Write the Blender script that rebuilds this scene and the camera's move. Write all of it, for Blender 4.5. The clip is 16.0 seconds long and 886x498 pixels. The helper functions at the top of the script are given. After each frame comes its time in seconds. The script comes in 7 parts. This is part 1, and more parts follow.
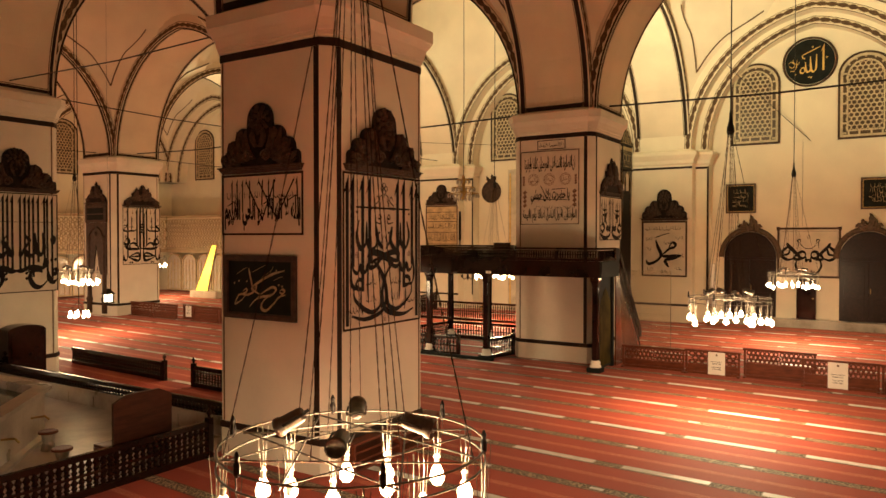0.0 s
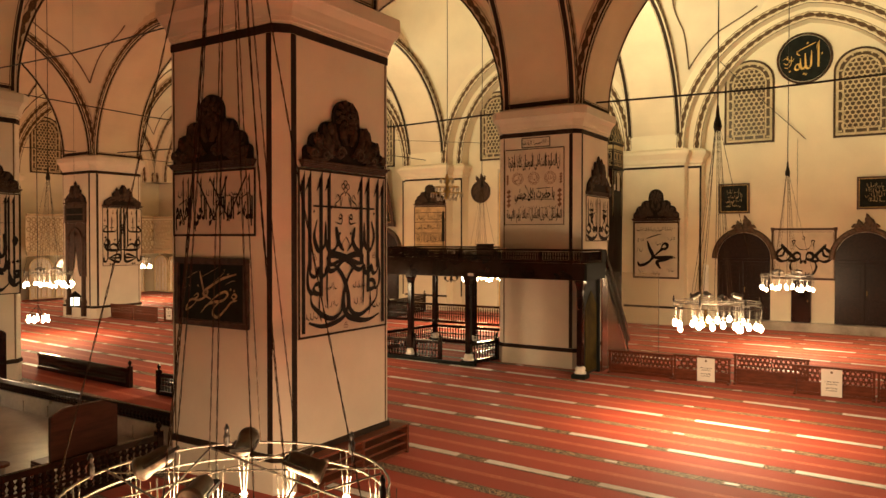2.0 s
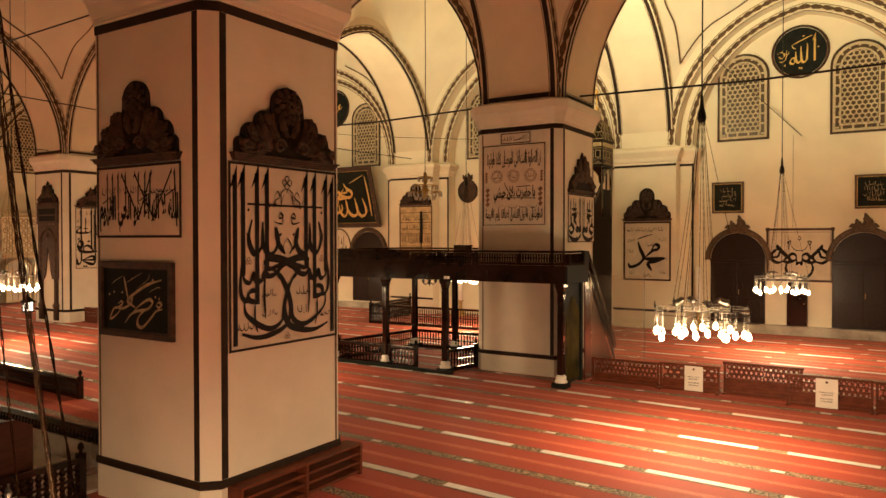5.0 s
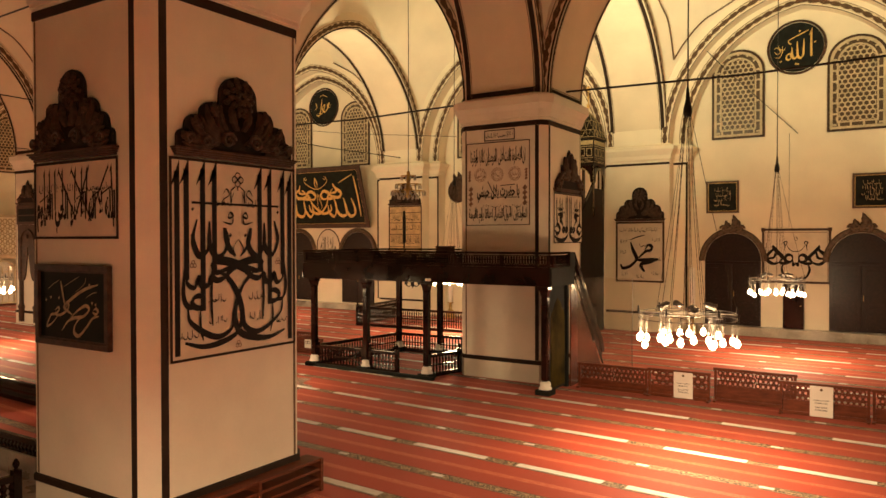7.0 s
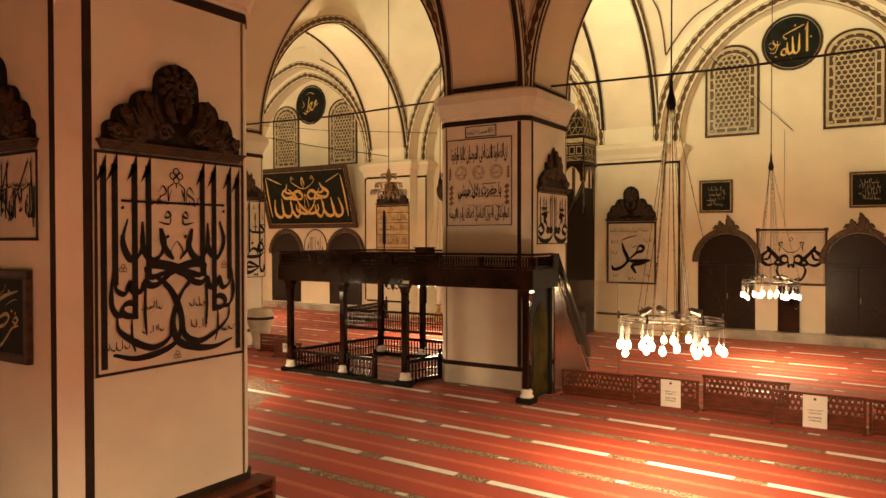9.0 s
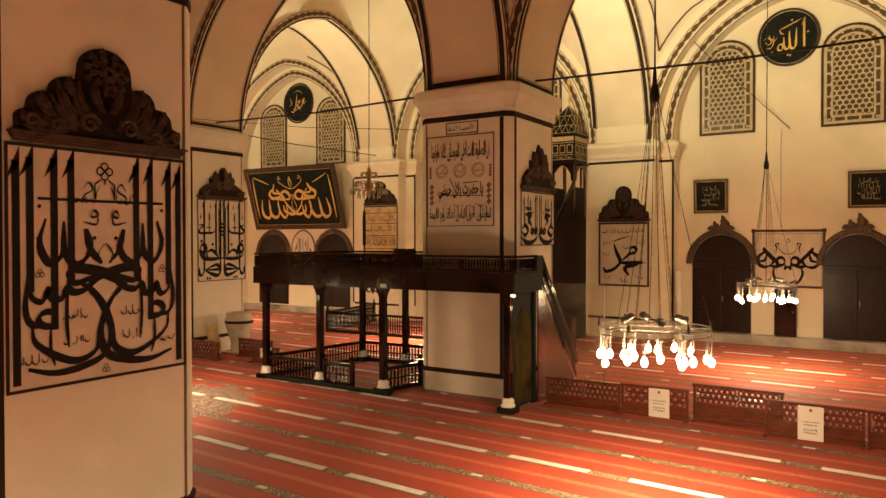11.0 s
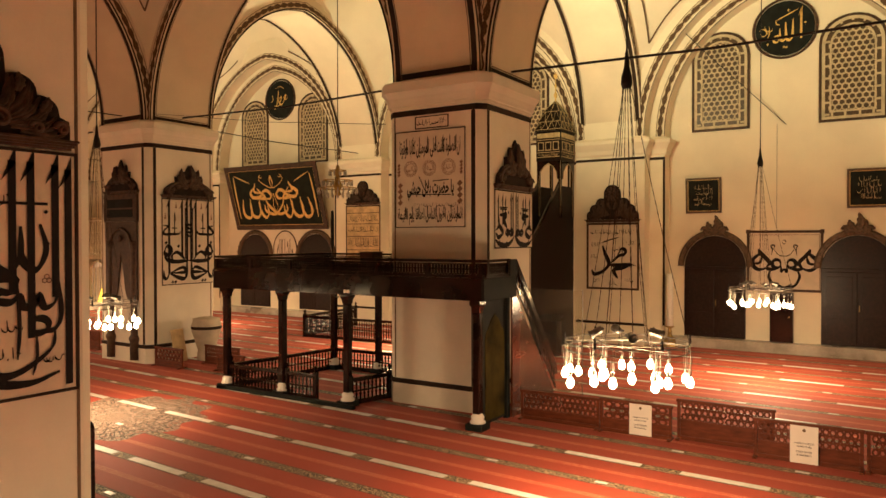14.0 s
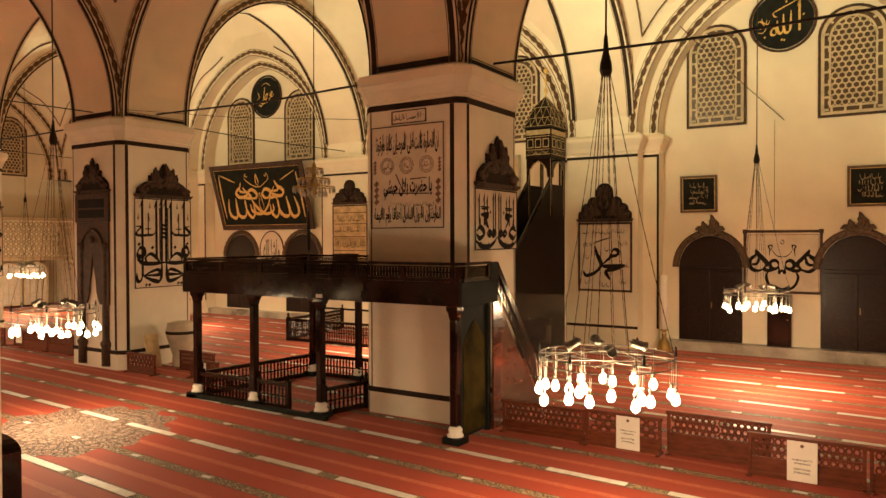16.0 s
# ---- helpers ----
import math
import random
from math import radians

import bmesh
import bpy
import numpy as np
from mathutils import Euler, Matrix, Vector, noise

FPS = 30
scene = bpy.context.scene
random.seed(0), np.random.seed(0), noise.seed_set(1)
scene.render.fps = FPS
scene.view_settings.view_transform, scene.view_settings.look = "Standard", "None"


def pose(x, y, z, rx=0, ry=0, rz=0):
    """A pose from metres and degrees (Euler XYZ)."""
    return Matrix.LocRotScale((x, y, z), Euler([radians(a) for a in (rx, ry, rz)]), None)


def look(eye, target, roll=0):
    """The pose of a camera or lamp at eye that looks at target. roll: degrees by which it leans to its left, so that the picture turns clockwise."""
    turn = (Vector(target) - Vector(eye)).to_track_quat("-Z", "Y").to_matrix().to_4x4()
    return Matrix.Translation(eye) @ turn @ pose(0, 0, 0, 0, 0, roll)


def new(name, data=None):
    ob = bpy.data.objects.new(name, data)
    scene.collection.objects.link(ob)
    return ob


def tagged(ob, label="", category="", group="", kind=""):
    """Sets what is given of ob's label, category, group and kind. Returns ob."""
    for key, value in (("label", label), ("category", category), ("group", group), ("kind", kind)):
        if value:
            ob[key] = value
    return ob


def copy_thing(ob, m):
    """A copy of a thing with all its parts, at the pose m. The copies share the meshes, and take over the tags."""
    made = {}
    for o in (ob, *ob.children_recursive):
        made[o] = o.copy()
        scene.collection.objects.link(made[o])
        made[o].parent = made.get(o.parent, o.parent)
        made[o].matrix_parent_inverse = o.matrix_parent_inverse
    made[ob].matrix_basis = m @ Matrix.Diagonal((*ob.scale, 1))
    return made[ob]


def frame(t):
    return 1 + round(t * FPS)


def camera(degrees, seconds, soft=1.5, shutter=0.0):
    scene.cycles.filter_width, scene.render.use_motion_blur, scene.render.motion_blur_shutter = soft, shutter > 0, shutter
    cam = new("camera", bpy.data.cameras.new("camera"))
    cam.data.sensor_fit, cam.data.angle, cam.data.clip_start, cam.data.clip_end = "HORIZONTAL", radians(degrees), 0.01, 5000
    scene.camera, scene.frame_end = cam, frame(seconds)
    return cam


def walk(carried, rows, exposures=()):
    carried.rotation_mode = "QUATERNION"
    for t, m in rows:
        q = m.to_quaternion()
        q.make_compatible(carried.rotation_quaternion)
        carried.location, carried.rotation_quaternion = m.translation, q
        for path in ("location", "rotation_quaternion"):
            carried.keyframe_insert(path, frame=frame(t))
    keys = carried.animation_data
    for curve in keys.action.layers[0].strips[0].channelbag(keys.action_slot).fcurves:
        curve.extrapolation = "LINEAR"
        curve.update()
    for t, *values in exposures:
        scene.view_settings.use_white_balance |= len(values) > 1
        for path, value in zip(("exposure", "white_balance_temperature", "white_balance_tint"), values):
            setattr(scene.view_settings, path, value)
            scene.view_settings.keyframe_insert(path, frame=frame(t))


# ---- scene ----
cam = camera(63.4, 16.0)
PATH = [
    (0, (10.55, -5.243, 3.962), (9.479, -3.554, 3.928), 0.0),
    (0.5, (10.559, -4.998, 3.964), (9.489, -3.309, 3.931), 0.0),
    (1, (10.571, -4.751, 3.966), (9.502, -3.061, 3.933), 0.0),
    (1.5, (10.58, -4.499, 3.965), (9.512, -2.809, 3.933), 0.0),
    (2, (10.591, -4.262, 3.969), (9.523, -2.571, 3.937), 0.0),
    (2.5, (10.6, -4.025, 3.973), (9.532, -2.335, 3.941), 0.0),
    (3, (10.608, -3.795, 3.978), (9.54, -2.104, 3.946), 0.0),
    (3.5, (10.605, -3.568, 3.98), (9.538, -1.877, 3.948), 0.1),
    (4, (10.603, -3.351, 3.978), (9.536, -1.66, 3.947), -0.0),
    (6.5, (10.635, -2.206, 3.976), (9.567, -0.516, 3.947), -0.1),
    (7, (10.652, -1.97, 3.987), (9.583, -0.279, 3.958), -0.1),
    (7.5, (10.656, -1.715, 3.993), (9.587, -0.024, 3.964), -0.1),
    (8, (10.656, -1.462, 3.999), (9.589, 0.229, 3.97), -0.1),
    (8.5, (10.671, -1.218, 4.002), (9.603, 0.473, 3.974), -0.1),
    (9, (10.674, -0.974, 4.006), (9.607, 0.718, 3.977), -0.1),
    (11.5, (10.662, 0.28, 4.019), (9.595, 1.972, 3.993), -0.1),
    (12, (10.657, 0.53, 4.026), (9.59, 2.221, 4.0), -0.1),
    (12.5, (10.662, 0.781, 4.036), (9.595, 2.472, 4.009), -0.1),
    (13, (10.659, 1.024, 4.051), (9.592, 2.716, 4.024), -0.2),
    (13.5, (10.658, 1.27, 4.068), (9.59, 2.961, 4.04), -0.1),
    (14, (10.655, 1.52, 4.082), (9.586, 3.211, 4.054), -0.1),
    (14.5, (10.644, 1.777, 4.092), (9.575, 3.468, 4.064), -0.2),
    (15, (10.629, 2.037, 4.101), (9.561, 3.728, 4.072), -0.1),
    (15.5, (10.611, 2.297, 4.113), (9.542, 3.988, 4.083), -0.1),
    (16, (10.581, 2.563, 4.127), (9.513, 4.254, 4.097), -0.2),
]
walk(cam, [(t, look(eye, target, roll)) for t, eye, target, roll in PATH])

# ---------------------------------------------------------------- world, exposure
world = bpy.data.worlds.new("night")
scene.world = world
world.use_nodes = True
bg = world.node_tree.nodes["Background"]
bg.inputs[0].default_value = (0.02, 0.022, 0.03, 1)
bg.inputs[1].default_value = 0.3
scene.view_settings.exposure = 0.0

WARM = (1.0, 0.69, 0.395)
LAMP_POWER = 508.0
FLOOD_POWER = 510.0
FLOODCOL = (1.0, 0.885, 0.50)


# ---------------------------------------------------------------- materials
def mat(name, col, rough=0.7, metal=0.0, var=0.12, scale=3.0, fine=60.0, bump=0.05, coat=0.0, spec=0.5, tint=None, stretch=(1, 1, 1)):
    """Two-scale varied surface: broad stains and fine grain in object space."""
    m = bpy.data.materials.new(name)
    m.use_nodes = True
    nt = m.node_tree
    b = nt.nodes["Principled BSDF"]
    tc = nt.nodes.new("ShaderNodeTexCoord")
    mp = nt.nodes.new("ShaderNodeMapping")
    mp.inputs["Scale"].default_value = stretch
    nt.links.new(tc.outputs["Object"], mp.inputs[0])
    n1 = nt.nodes.new("ShaderNodeTexNoise")
    n1.inputs["Scale"].default_value = scale
    n1.inputs["Detail"].default_value = 5
    n2 = nt.nodes.new("ShaderNodeTexNoise")
    n2.inputs["Scale"].default_value = fine
    n2.inputs["Detail"].default_value = 3
    for n in (n1, n2):
        nt.links.new(mp.outputs[0], n.inputs["Vector"])
    mix = nt.nodes.new("ShaderNodeMix")
    mix.data_type = "RGBA"
    t = tint or tuple(c * (1 - 2.2 * var) for c in col)
    mix.inputs["A"].default_value = (*t, 1)
    mix.inputs["B"].default_value = (*[min(1, c * (1 + 0.6 * var)) for c in col], 1)
    add = nt.nodes.new("ShaderNodeMath")
    add.operation = "MULTIPLY_ADD"
    add.inputs[1].default_value = 0.35
    nt.links.new(n2.outputs[0], add.inputs[0])
    sub = nt.nodes.new("ShaderNodeMapRange")
    sub.inputs[1].default_value, sub.inputs[2].default_value = 0.32, 0.62
    sub.inputs[3].default_value, sub.inputs[4].default_value = 0.0, 0.75
    nt.links.new(n1.outputs[0], sub.inputs[0])
    nt.links.new(sub.outputs[0], add.inputs[2])
    nt.links.new(add.outputs[0], mix.inputs["Factor"])
    nt.links.new(mix.outputs["Result"], b.inputs["Base Color"])
    b.inputs["Metallic"].default_value = metal
    b.inputs["Specular IOR Level"].default_value = spec
    b.inputs["Coat Weight"].default_value = coat
    b.inputs["Coat Roughness"].default_value = 0.15
    rr = nt.nodes.new("ShaderNodeMapRange")
    rr.inputs[3].default_value, rr.inputs[4].default_value = max(0.02, rough - 0.1), min(1, rough + 0.1)
    nt.links.new(n1.outputs[0], rr.inputs[0])
    nt.links.new(rr.outputs[0], b.inputs["Roughness"])
    if bump:
        bp = nt.nodes.new("ShaderNodeBump")
        bp.inputs["Strength"].default_value = bump
        bp.inputs["Distance"].default_value = 0.01
        nt.links.new(n2.outputs[0], bp.inputs["Height"])
        nt.links.new(bp.outputs[0], b.inputs["Normal"])
    return m


def glow(name, col, strength):
    m = bpy.data.materials.new(name)
    m.use_nodes = True
    b = m.node_tree.nodes["Principled BSDF"]
    b.inputs["Base Color"].default_value = (*col, 1)
    b.inputs["Emission Color"].default_value = (*col, 1)
    b.inputs["Emission Strength"].default_value = strength
    m.cycles.emission_sampling = "NONE"
    return m


def band_mat(name, ground, motif):
    """Painted garland: a chain of dark leaf sprays with pale flecks, laid out by the strip's own UV."""
    m = bpy.data.materials.new(name)
    m.use_nodes = True
    nt = m.node_tree
    b = nt.nodes["Principled BSDF"]
    b.inputs["Roughness"].default_value = 0.8

    def node(op, a, c, d=0.0):
        n = nt.nodes.new("ShaderNodeMath")
        n.operation = op
        for i, v in enumerate((a, c, d)):
            if isinstance(v, float):
                n.inputs[i].default_value = v
            else:
                nt.links.new(v, n.inputs[i])
        return n.outputs[0]

    uv = nt.nodes.new("ShaderNodeUVMap")
    sep = nt.nodes.new("ShaderNodeSeparateXYZ")
    nt.links.new(uv.outputs[0], sep.inputs[0])
    nz = nt.nodes.new("ShaderNodeTexNoise")
    nz.inputs["Scale"].default_value = 4.5
    nz.inputs["Detail"].default_value = 3
    fl = nt.nodes.new("ShaderNodeTexVoronoi")
    fl.inputs["Scale"].default_value = 6.5
    for n in (nz, fl):
        nt.links.new(uv.outputs[0], n.inputs["Vector"])
    off = node("ABSOLUTE", node("MULTIPLY_ADD", sep.outputs["Y"], 2.0, -1.0), 0.0)
    bead = node("ABSOLUTE", node("SINE", node("MULTIPLY", sep.outputs["X"], 2.9), 0.0), 0.0)
    v = node("MULTIPLY_ADD", bead, -0.42, off)
    v = node("MULTIPLY_ADD", nz.outputs[0], 0.75, v)
    leafy = node("LESS_THAN", v, 0.70)
    fleck = node("LESS_THAN", fl.outputs["Distance"], 0.26)
    mo = nt.nodes.new("ShaderNodeMix")
    mo.data_type = "RGBA"
    mo.inputs["A"].default_value = (*motif, 1)
    mo.inputs["B"].default_value = (0.22, 0.13, 0.055, 1)
    nt.links.new(fleck, mo.inputs["Factor"])
    mx = nt.nodes.new("ShaderNodeMix")
    mx.data_type = "RGBA"
    mx.inputs["A"].default_value = (*ground, 1)
    nt.links.new(mo.outputs["Result"], mx.inputs["B"])
    nt.links.new(leafy, mx.inputs["Factor"])
    nt.links.new(mx.outputs["Result"], b.inputs["Base Color"])
    return m


PLASTER = mat("plaster", (0.78, 0.70, 0.54), 0.85, var=0.05, scale=0.7, fine=25, bump=0.06)
PILLAR = mat("pillar_paint", (0.72, 0.67, 0.55), 0.6, var=0.06, scale=0.9, fine=30, bump=0.04)
DARKPAINT = mat("dark_paint", (0.030, 0.018, 0.012), 0.7, spec=0.12, var=0.2)
GREYLINE = mat("grey_line_paint", (0.15, 0.095, 0.05), 0.8, var=0.15)
BORDER = band_mat("floral_border", (0.62, 0.52, 0.36), (0.075, 0.038, 0.016))
# Arch cream darkened in the colour itself, as the lamps overlight the arches.
ARCH_DIM = mat("dimmed_arch_cream", (0.68, 0.58, 0.43), 0.85, var=0.06, scale=0.6, fine=20)
BOARD = mat("painted_board", (0.66, 0.58, 0.46), 0.7, var=0.08, scale=2)
PARCH = mat("aged_parchment", (0.62, 0.45, 0.24), 0.8, var=0.2, scale=3)
INK = mat("black_ink", (0.012, 0.010, 0.010), 0.7, spec=0.12, var=0.2)
REDINK = mat("red_ink", (0.21, 0.11, 0.065), 0.6, var=0.2)
BLACKB = mat("black_board", (0.012, 0.014, 0.012), 0.7, spec=0.12, var=0.3)
GREENB = mat("dark_green_board", (0.010, 0.014, 0.010), 0.7, spec=0.12, var=0.3)
PALEGOLD = mat("dull_gold_paint", (0.42, 0.31, 0.15), 0.6, var=0.25, scale=8)
GOLD = mat("gold_leaf", (0.70, 0.45, 0.13), 0.45, metal=0.15, var=0.15, scale=8)
WOOD = mat("dark_wood", (0.017, 0.0065, 0.0045), 0.12, var=0.3, scale=2, fine=18, bump=0.02, coat=0.0, spec=0.24)
DOORWOOD = mat("door_walnut", (0.020, 0.009, 0.006), 0.34, var=0.35, scale=3, fine=30, bump=0.04, spec=0.22, stretch=(4, 4, 1))
CORD = mat("twisted_cord", (0.045, 0.025, 0.014), 0.8, var=0.4, scale=12, fine=70, bump=0.3, spec=0.1)
CARVED = mat("carved_walnut", (0.068, 0.038, 0.023), 0.6, spec=0.25, var=0.3, scale=8, fine=50, bump=0.2)
CREST_BACK = mat("near_black_wood", (0.022, 0.014, 0.010), 0.7, spec=0.15, var=0.3, scale=6, fine=40, bump=0.15)
REDWOOD = mat("red_brown_wood", (0.135, 0.034, 0.014), 0.5, spec=0.2, var=0.25, scale=3, fine=25, bump=0.1, stretch=(1, 1, 5))
BENCHWOOD = mat("dark_red_bench_wood", (0.055, 0.018, 0.010), 0.4, spec=0.3, var=0.3, scale=3, fine=25, bump=0.1, stretch=(1, 1, 5))
MARBLE = mat("grey_marble", (0.40, 0.35, 0.29), 0.3, var=0.3, scale=1.1, fine=12, tint=(0.15, 0.125, 0.10))
STONE = mat("pale_stone", (0.55, 0.48, 0.36), 0.6, var=0.2, scale=1.5)
IRON = mat("black_iron", (0.02, 0.016, 0.014), 0.5, metal=0.6, var=0.2)
STEEL = mat("worn_steel", (0.17, 0.155, 0.135), 0.45, metal=0.8, var=0.2, scale=12)
BRASS = mat("old_brass", (0.50, 0.33, 0.12), 0.35, metal=0.9, var=0.2)
PAPER = mat("white_paper", (0.80, 0.76, 0.68), 0.7, var=0.03)
TAPE = mat("white_woven_strip", (0.80, 0.79, 0.76), 0.42, var=0.12, scale=5, fine=90, bump=0.2)
# each strip is worn a little differently
tn = TAPE.node_tree
oi = tn.nodes.new("ShaderNodeObjectInfo")
rg = tn.nodes.new("ShaderNodeMapRange")
rg.inputs[3].default_value, rg.inputs[4].default_value = 0.0, 0.45
tn.links.new(oi.outputs["Random"], rg.inputs[0])
tm = tn.nodes.new("ShaderNodeMix")
tm.data_type = "RGBA"
tm.inputs["B"].default_value = (0.34, 0.28, 0.20, 1)
tb = tn.nodes["Principled BSDF"]
tn.links.new(tb.inputs["Base Color"].links[0].from_socket, tm.inputs["A"])
tn.links.new(rg.outputs[0], tm.inputs["Factor"])
tn.links.new(tm.outputs["Result"], tb.inputs["Base Color"])
GLASSD = mat("night_glass", (0.075, 0.042, 0.018), 0.4, var=0.2)
LATTICE = mat("window_lattice_plaster", (0.56, 0.46, 0.30), 0.8, var=0.15)
BULB = glow("lit_bulb", (1.0, 0.72, 0.38), 28.0)


# ---------------------------------------------------------------- mesh helpers
def part(name, bm, material, parent=None, label="", smooth=False):
    me = bpy.data.meshes.new(name)
    bmesh.ops.recalc_face_normals(bm, faces=bm.faces)
    bm.to_mesh(me)
    bm.free()
    if smooth:
        for p in me.polygons:
            p.use_smooth = True
    if material:
        me.materials.append(material)
    ob = new(name, me)
    if parent:
        ob.parent = parent
    if label:
        ob["label"] = label
    return ob


def share(name, mesh, parent, m):
    ob = new(name, mesh)
    ob.parent = parent
    ob.matrix_basis = m
    return ob


def thing(name, m=None, label="", category="", group="", kind=""):
    ob = new(name)
    ob.matrix_basis = m or Matrix()
    return tagged(ob, label, category, group, kind)


def cuboid(bm, x0, x1, y0, y1, z0, z1, m=None):
    vs = [bm.verts.new(Vector(c)) for c in ((x0, y0, z0), (x1, y0, z0), (x1, y1, z0), (x0, y1, z0), (x0, y0, z1), (x1, y0, z1), (x1, y1, z1), (x0, y1, z1))]
    if m:
        for v in vs:
            v.co = m @ v.co
    for f in ((0, 3, 2, 1), (4, 5, 6, 7), (0, 1, 5, 4), (1, 2, 6, 5), (2, 3, 7, 6), (3, 0, 4, 7)):
        bm.faces.new([vs[i] for i in f])
    return vs


def box(x0, x1, y0, y1, z0, z1, bevel=0.0):
    bm = bmesh.new()
    cuboid(bm, x0, x1, y0, y1, z0, z1)
    if bevel:
        bmesh.ops.bevel(bm, geom=bm.edges[:], offset=bevel, segments=2, affect="EDGES", profile=0.6)
    return bm


def loft(bm, rings, cap=True, closed=True):
    """Skin over rings of equally many points."""
    vr = [[bm.verts.new(Vector(p)) for p in r] for r in rings]
    n = len(vr[0])
    for a, b in zip(vr, vr[1:]):
        for i in range(n if closed else n - 1):
            j = (i + 1) % n
            bm.faces.new((a[i], a[j], b[j], b[i]))
    if cap:
        bm.faces.new(vr[0][::-1])
        bm.faces.new(vr[-1])
    return vr


def lathe(bm, prof, n=12, at=(0, 0, 0)):
    rings = [[(at[0] + r * math.cos(2 * math.pi * i / n), at[1] + r * math.sin(2 * math.pi * i / n), at[2] + z) for i in range(n)] for r, z in prof]
    return loft(bm, rings)


def tube(bm, pts, r, n=6):
    pts = [Vector(p) for p in pts]
    rings = []
    for i, p in enumerate(pts):
        d = (pts[min(i + 1, len(pts) - 1)] - pts[max(i - 1, 0)]).normalized()
        a = d.cross(Vector((0, 0, 1)) if abs(d.z) < 0.9 else Vector((1, 0, 0))).normalized()
        b = d.cross(a)
        rr = r[i] if isinstance(r, (list, tuple)) else r
        rings.append([p + rr * (math.cos(2 * math.pi * k / n) * a + math.sin(2 * math.pi * k / n) * b) for k in range(n)])
    loft(bm, rings)


def slab(bm, outline, t0, t1, m=None):
    """Prism: an outline in u, v pushed from depth t0 to t1 (towards the viewer); m maps (u, v, out)."""
    m = m or Matrix()
    a = [bm.verts.new(m @ Vector((u, v, t0))) for u, v in outline]
    b = [bm.verts.new(m @ Vector((u, v, t1))) for u, v in outline]
    n = len(a)
    bm.faces.new(a[::-1])
    bm.faces.new(b)
    for i in range(n):
        j = (i + 1) % n
        bm.faces.new((a[i], a[j], b[j], b[i]))


def face_south(x, y, z):
    """u along x, v up, out towards -y."""
    return Matrix(((1, 0, 0, x), (0, 0, -1, y), (0, 1, 0, z), (0, 0, 0, 1)))


def face_east(x, y, z):
    """u along y, v up, out towards +x."""
    return Matrix(((0, 0, 1, x), (1, 0, 0, y), (0, 1, 0, z), (0, 0, 0, 1)))


def frame_bm(w, h, t, d0, d1, bm=None):
    """Four butted bars round a w x h field, inside its edge."""
    bm = bm or bmesh.new()
    cuboid(bm, -w / 2, w / 2, -h / 2, -h / 2 + t, d0, d1)
    cuboid(bm, -w / 2, w / 2, h / 2 - t, h / 2, d0, d1)
    cuboid(bm, -w / 2, -w / 2 + t, -h / 2 + t, h / 2 - t, d0, d1)
    cuboid(bm, w / 2 - t, w / 2, -h / 2 + t, h / 2 - t, d0, d1)
    return bm


# ---------------------------------------------------------------- plan
XC = (-23.8, -11.3, 1.2, 13.7)
YC = (-7.5, 5.0, 17.5)
PX, PY = 1.34, 5.0      # broad near pillar
LX, LY = 1.19, 17.42    # pillar in the gallery
BAYX = (-30.05, -17.55, -5.05, 7.45, 19.95)
BAYY = (-13.75, -1.25, 11.25, 23.75)
HALF, CH = 1.38, 0.20
SPRING = 7.98
QF, Q2, QW = 28.6, 29.2, 29.83
WF, W2, WW = -34.9, -35.5, -36.1
EW, NW = 26.0, -20.0


def octa(h, c, z, cx=0, cy=0):
    return [(cx + a, cy + b, z) for a, b in ((-h + c, -h), (h - c, -h), (h, -h + c), (h, h - c), (h - c, h), (-h + c, h), (-h, h - c), (-h, -h + c))]


# ---------------------------------------------------------------- floor and outer walls
floor = tagged(part("floor", box(WW - 1, EW + 1, NW - 1, QW + 1.2, -0.4, -0.012), STONE), "pale stone floor under the prayer carpet", "floor", kind="structure")


# ---------------------------------------------------------------- arches
def arch_pts(hs, rise, n=20):
    """Two-centred pointed arch from (-hs, 0) over (0, rise) to (hs, 0)."""
    R = (rise * rise + hs * hs) / (2 * hs)
    a1 = math.asin(min(1, rise / R))
    if R < hs:
        a1 = math.pi - a1
    left = [(-hs + R - R * math.cos(a1 * i / n), R * math.sin(a1 * i / n)) for i in range(n + 1)]
    return left + [(-x, z) for x, z in left[-2::-1]]


def arch_wall(name, m, hs, rise, halfbay, top, d0, d1, mt, label):
    """A wall over a pointed opening; u along the wall, v up from the springing, out from d0 to d1."""
    pts = arch_pts(hs, rise)
    bm = bmesh.new()
    rings = []
    ext = [(-halfbay, 0)] + pts + [(halfbay, 0)]
    for u, v in ext:
        rings.append([m @ Vector(c) for c in ((u, v, d1), (u, top, d1), (u, top, d0), (u, v, d0))])
    loft(bm, rings)
    return tagged(part(name, bm, mt), label, "arch", kind="structure")


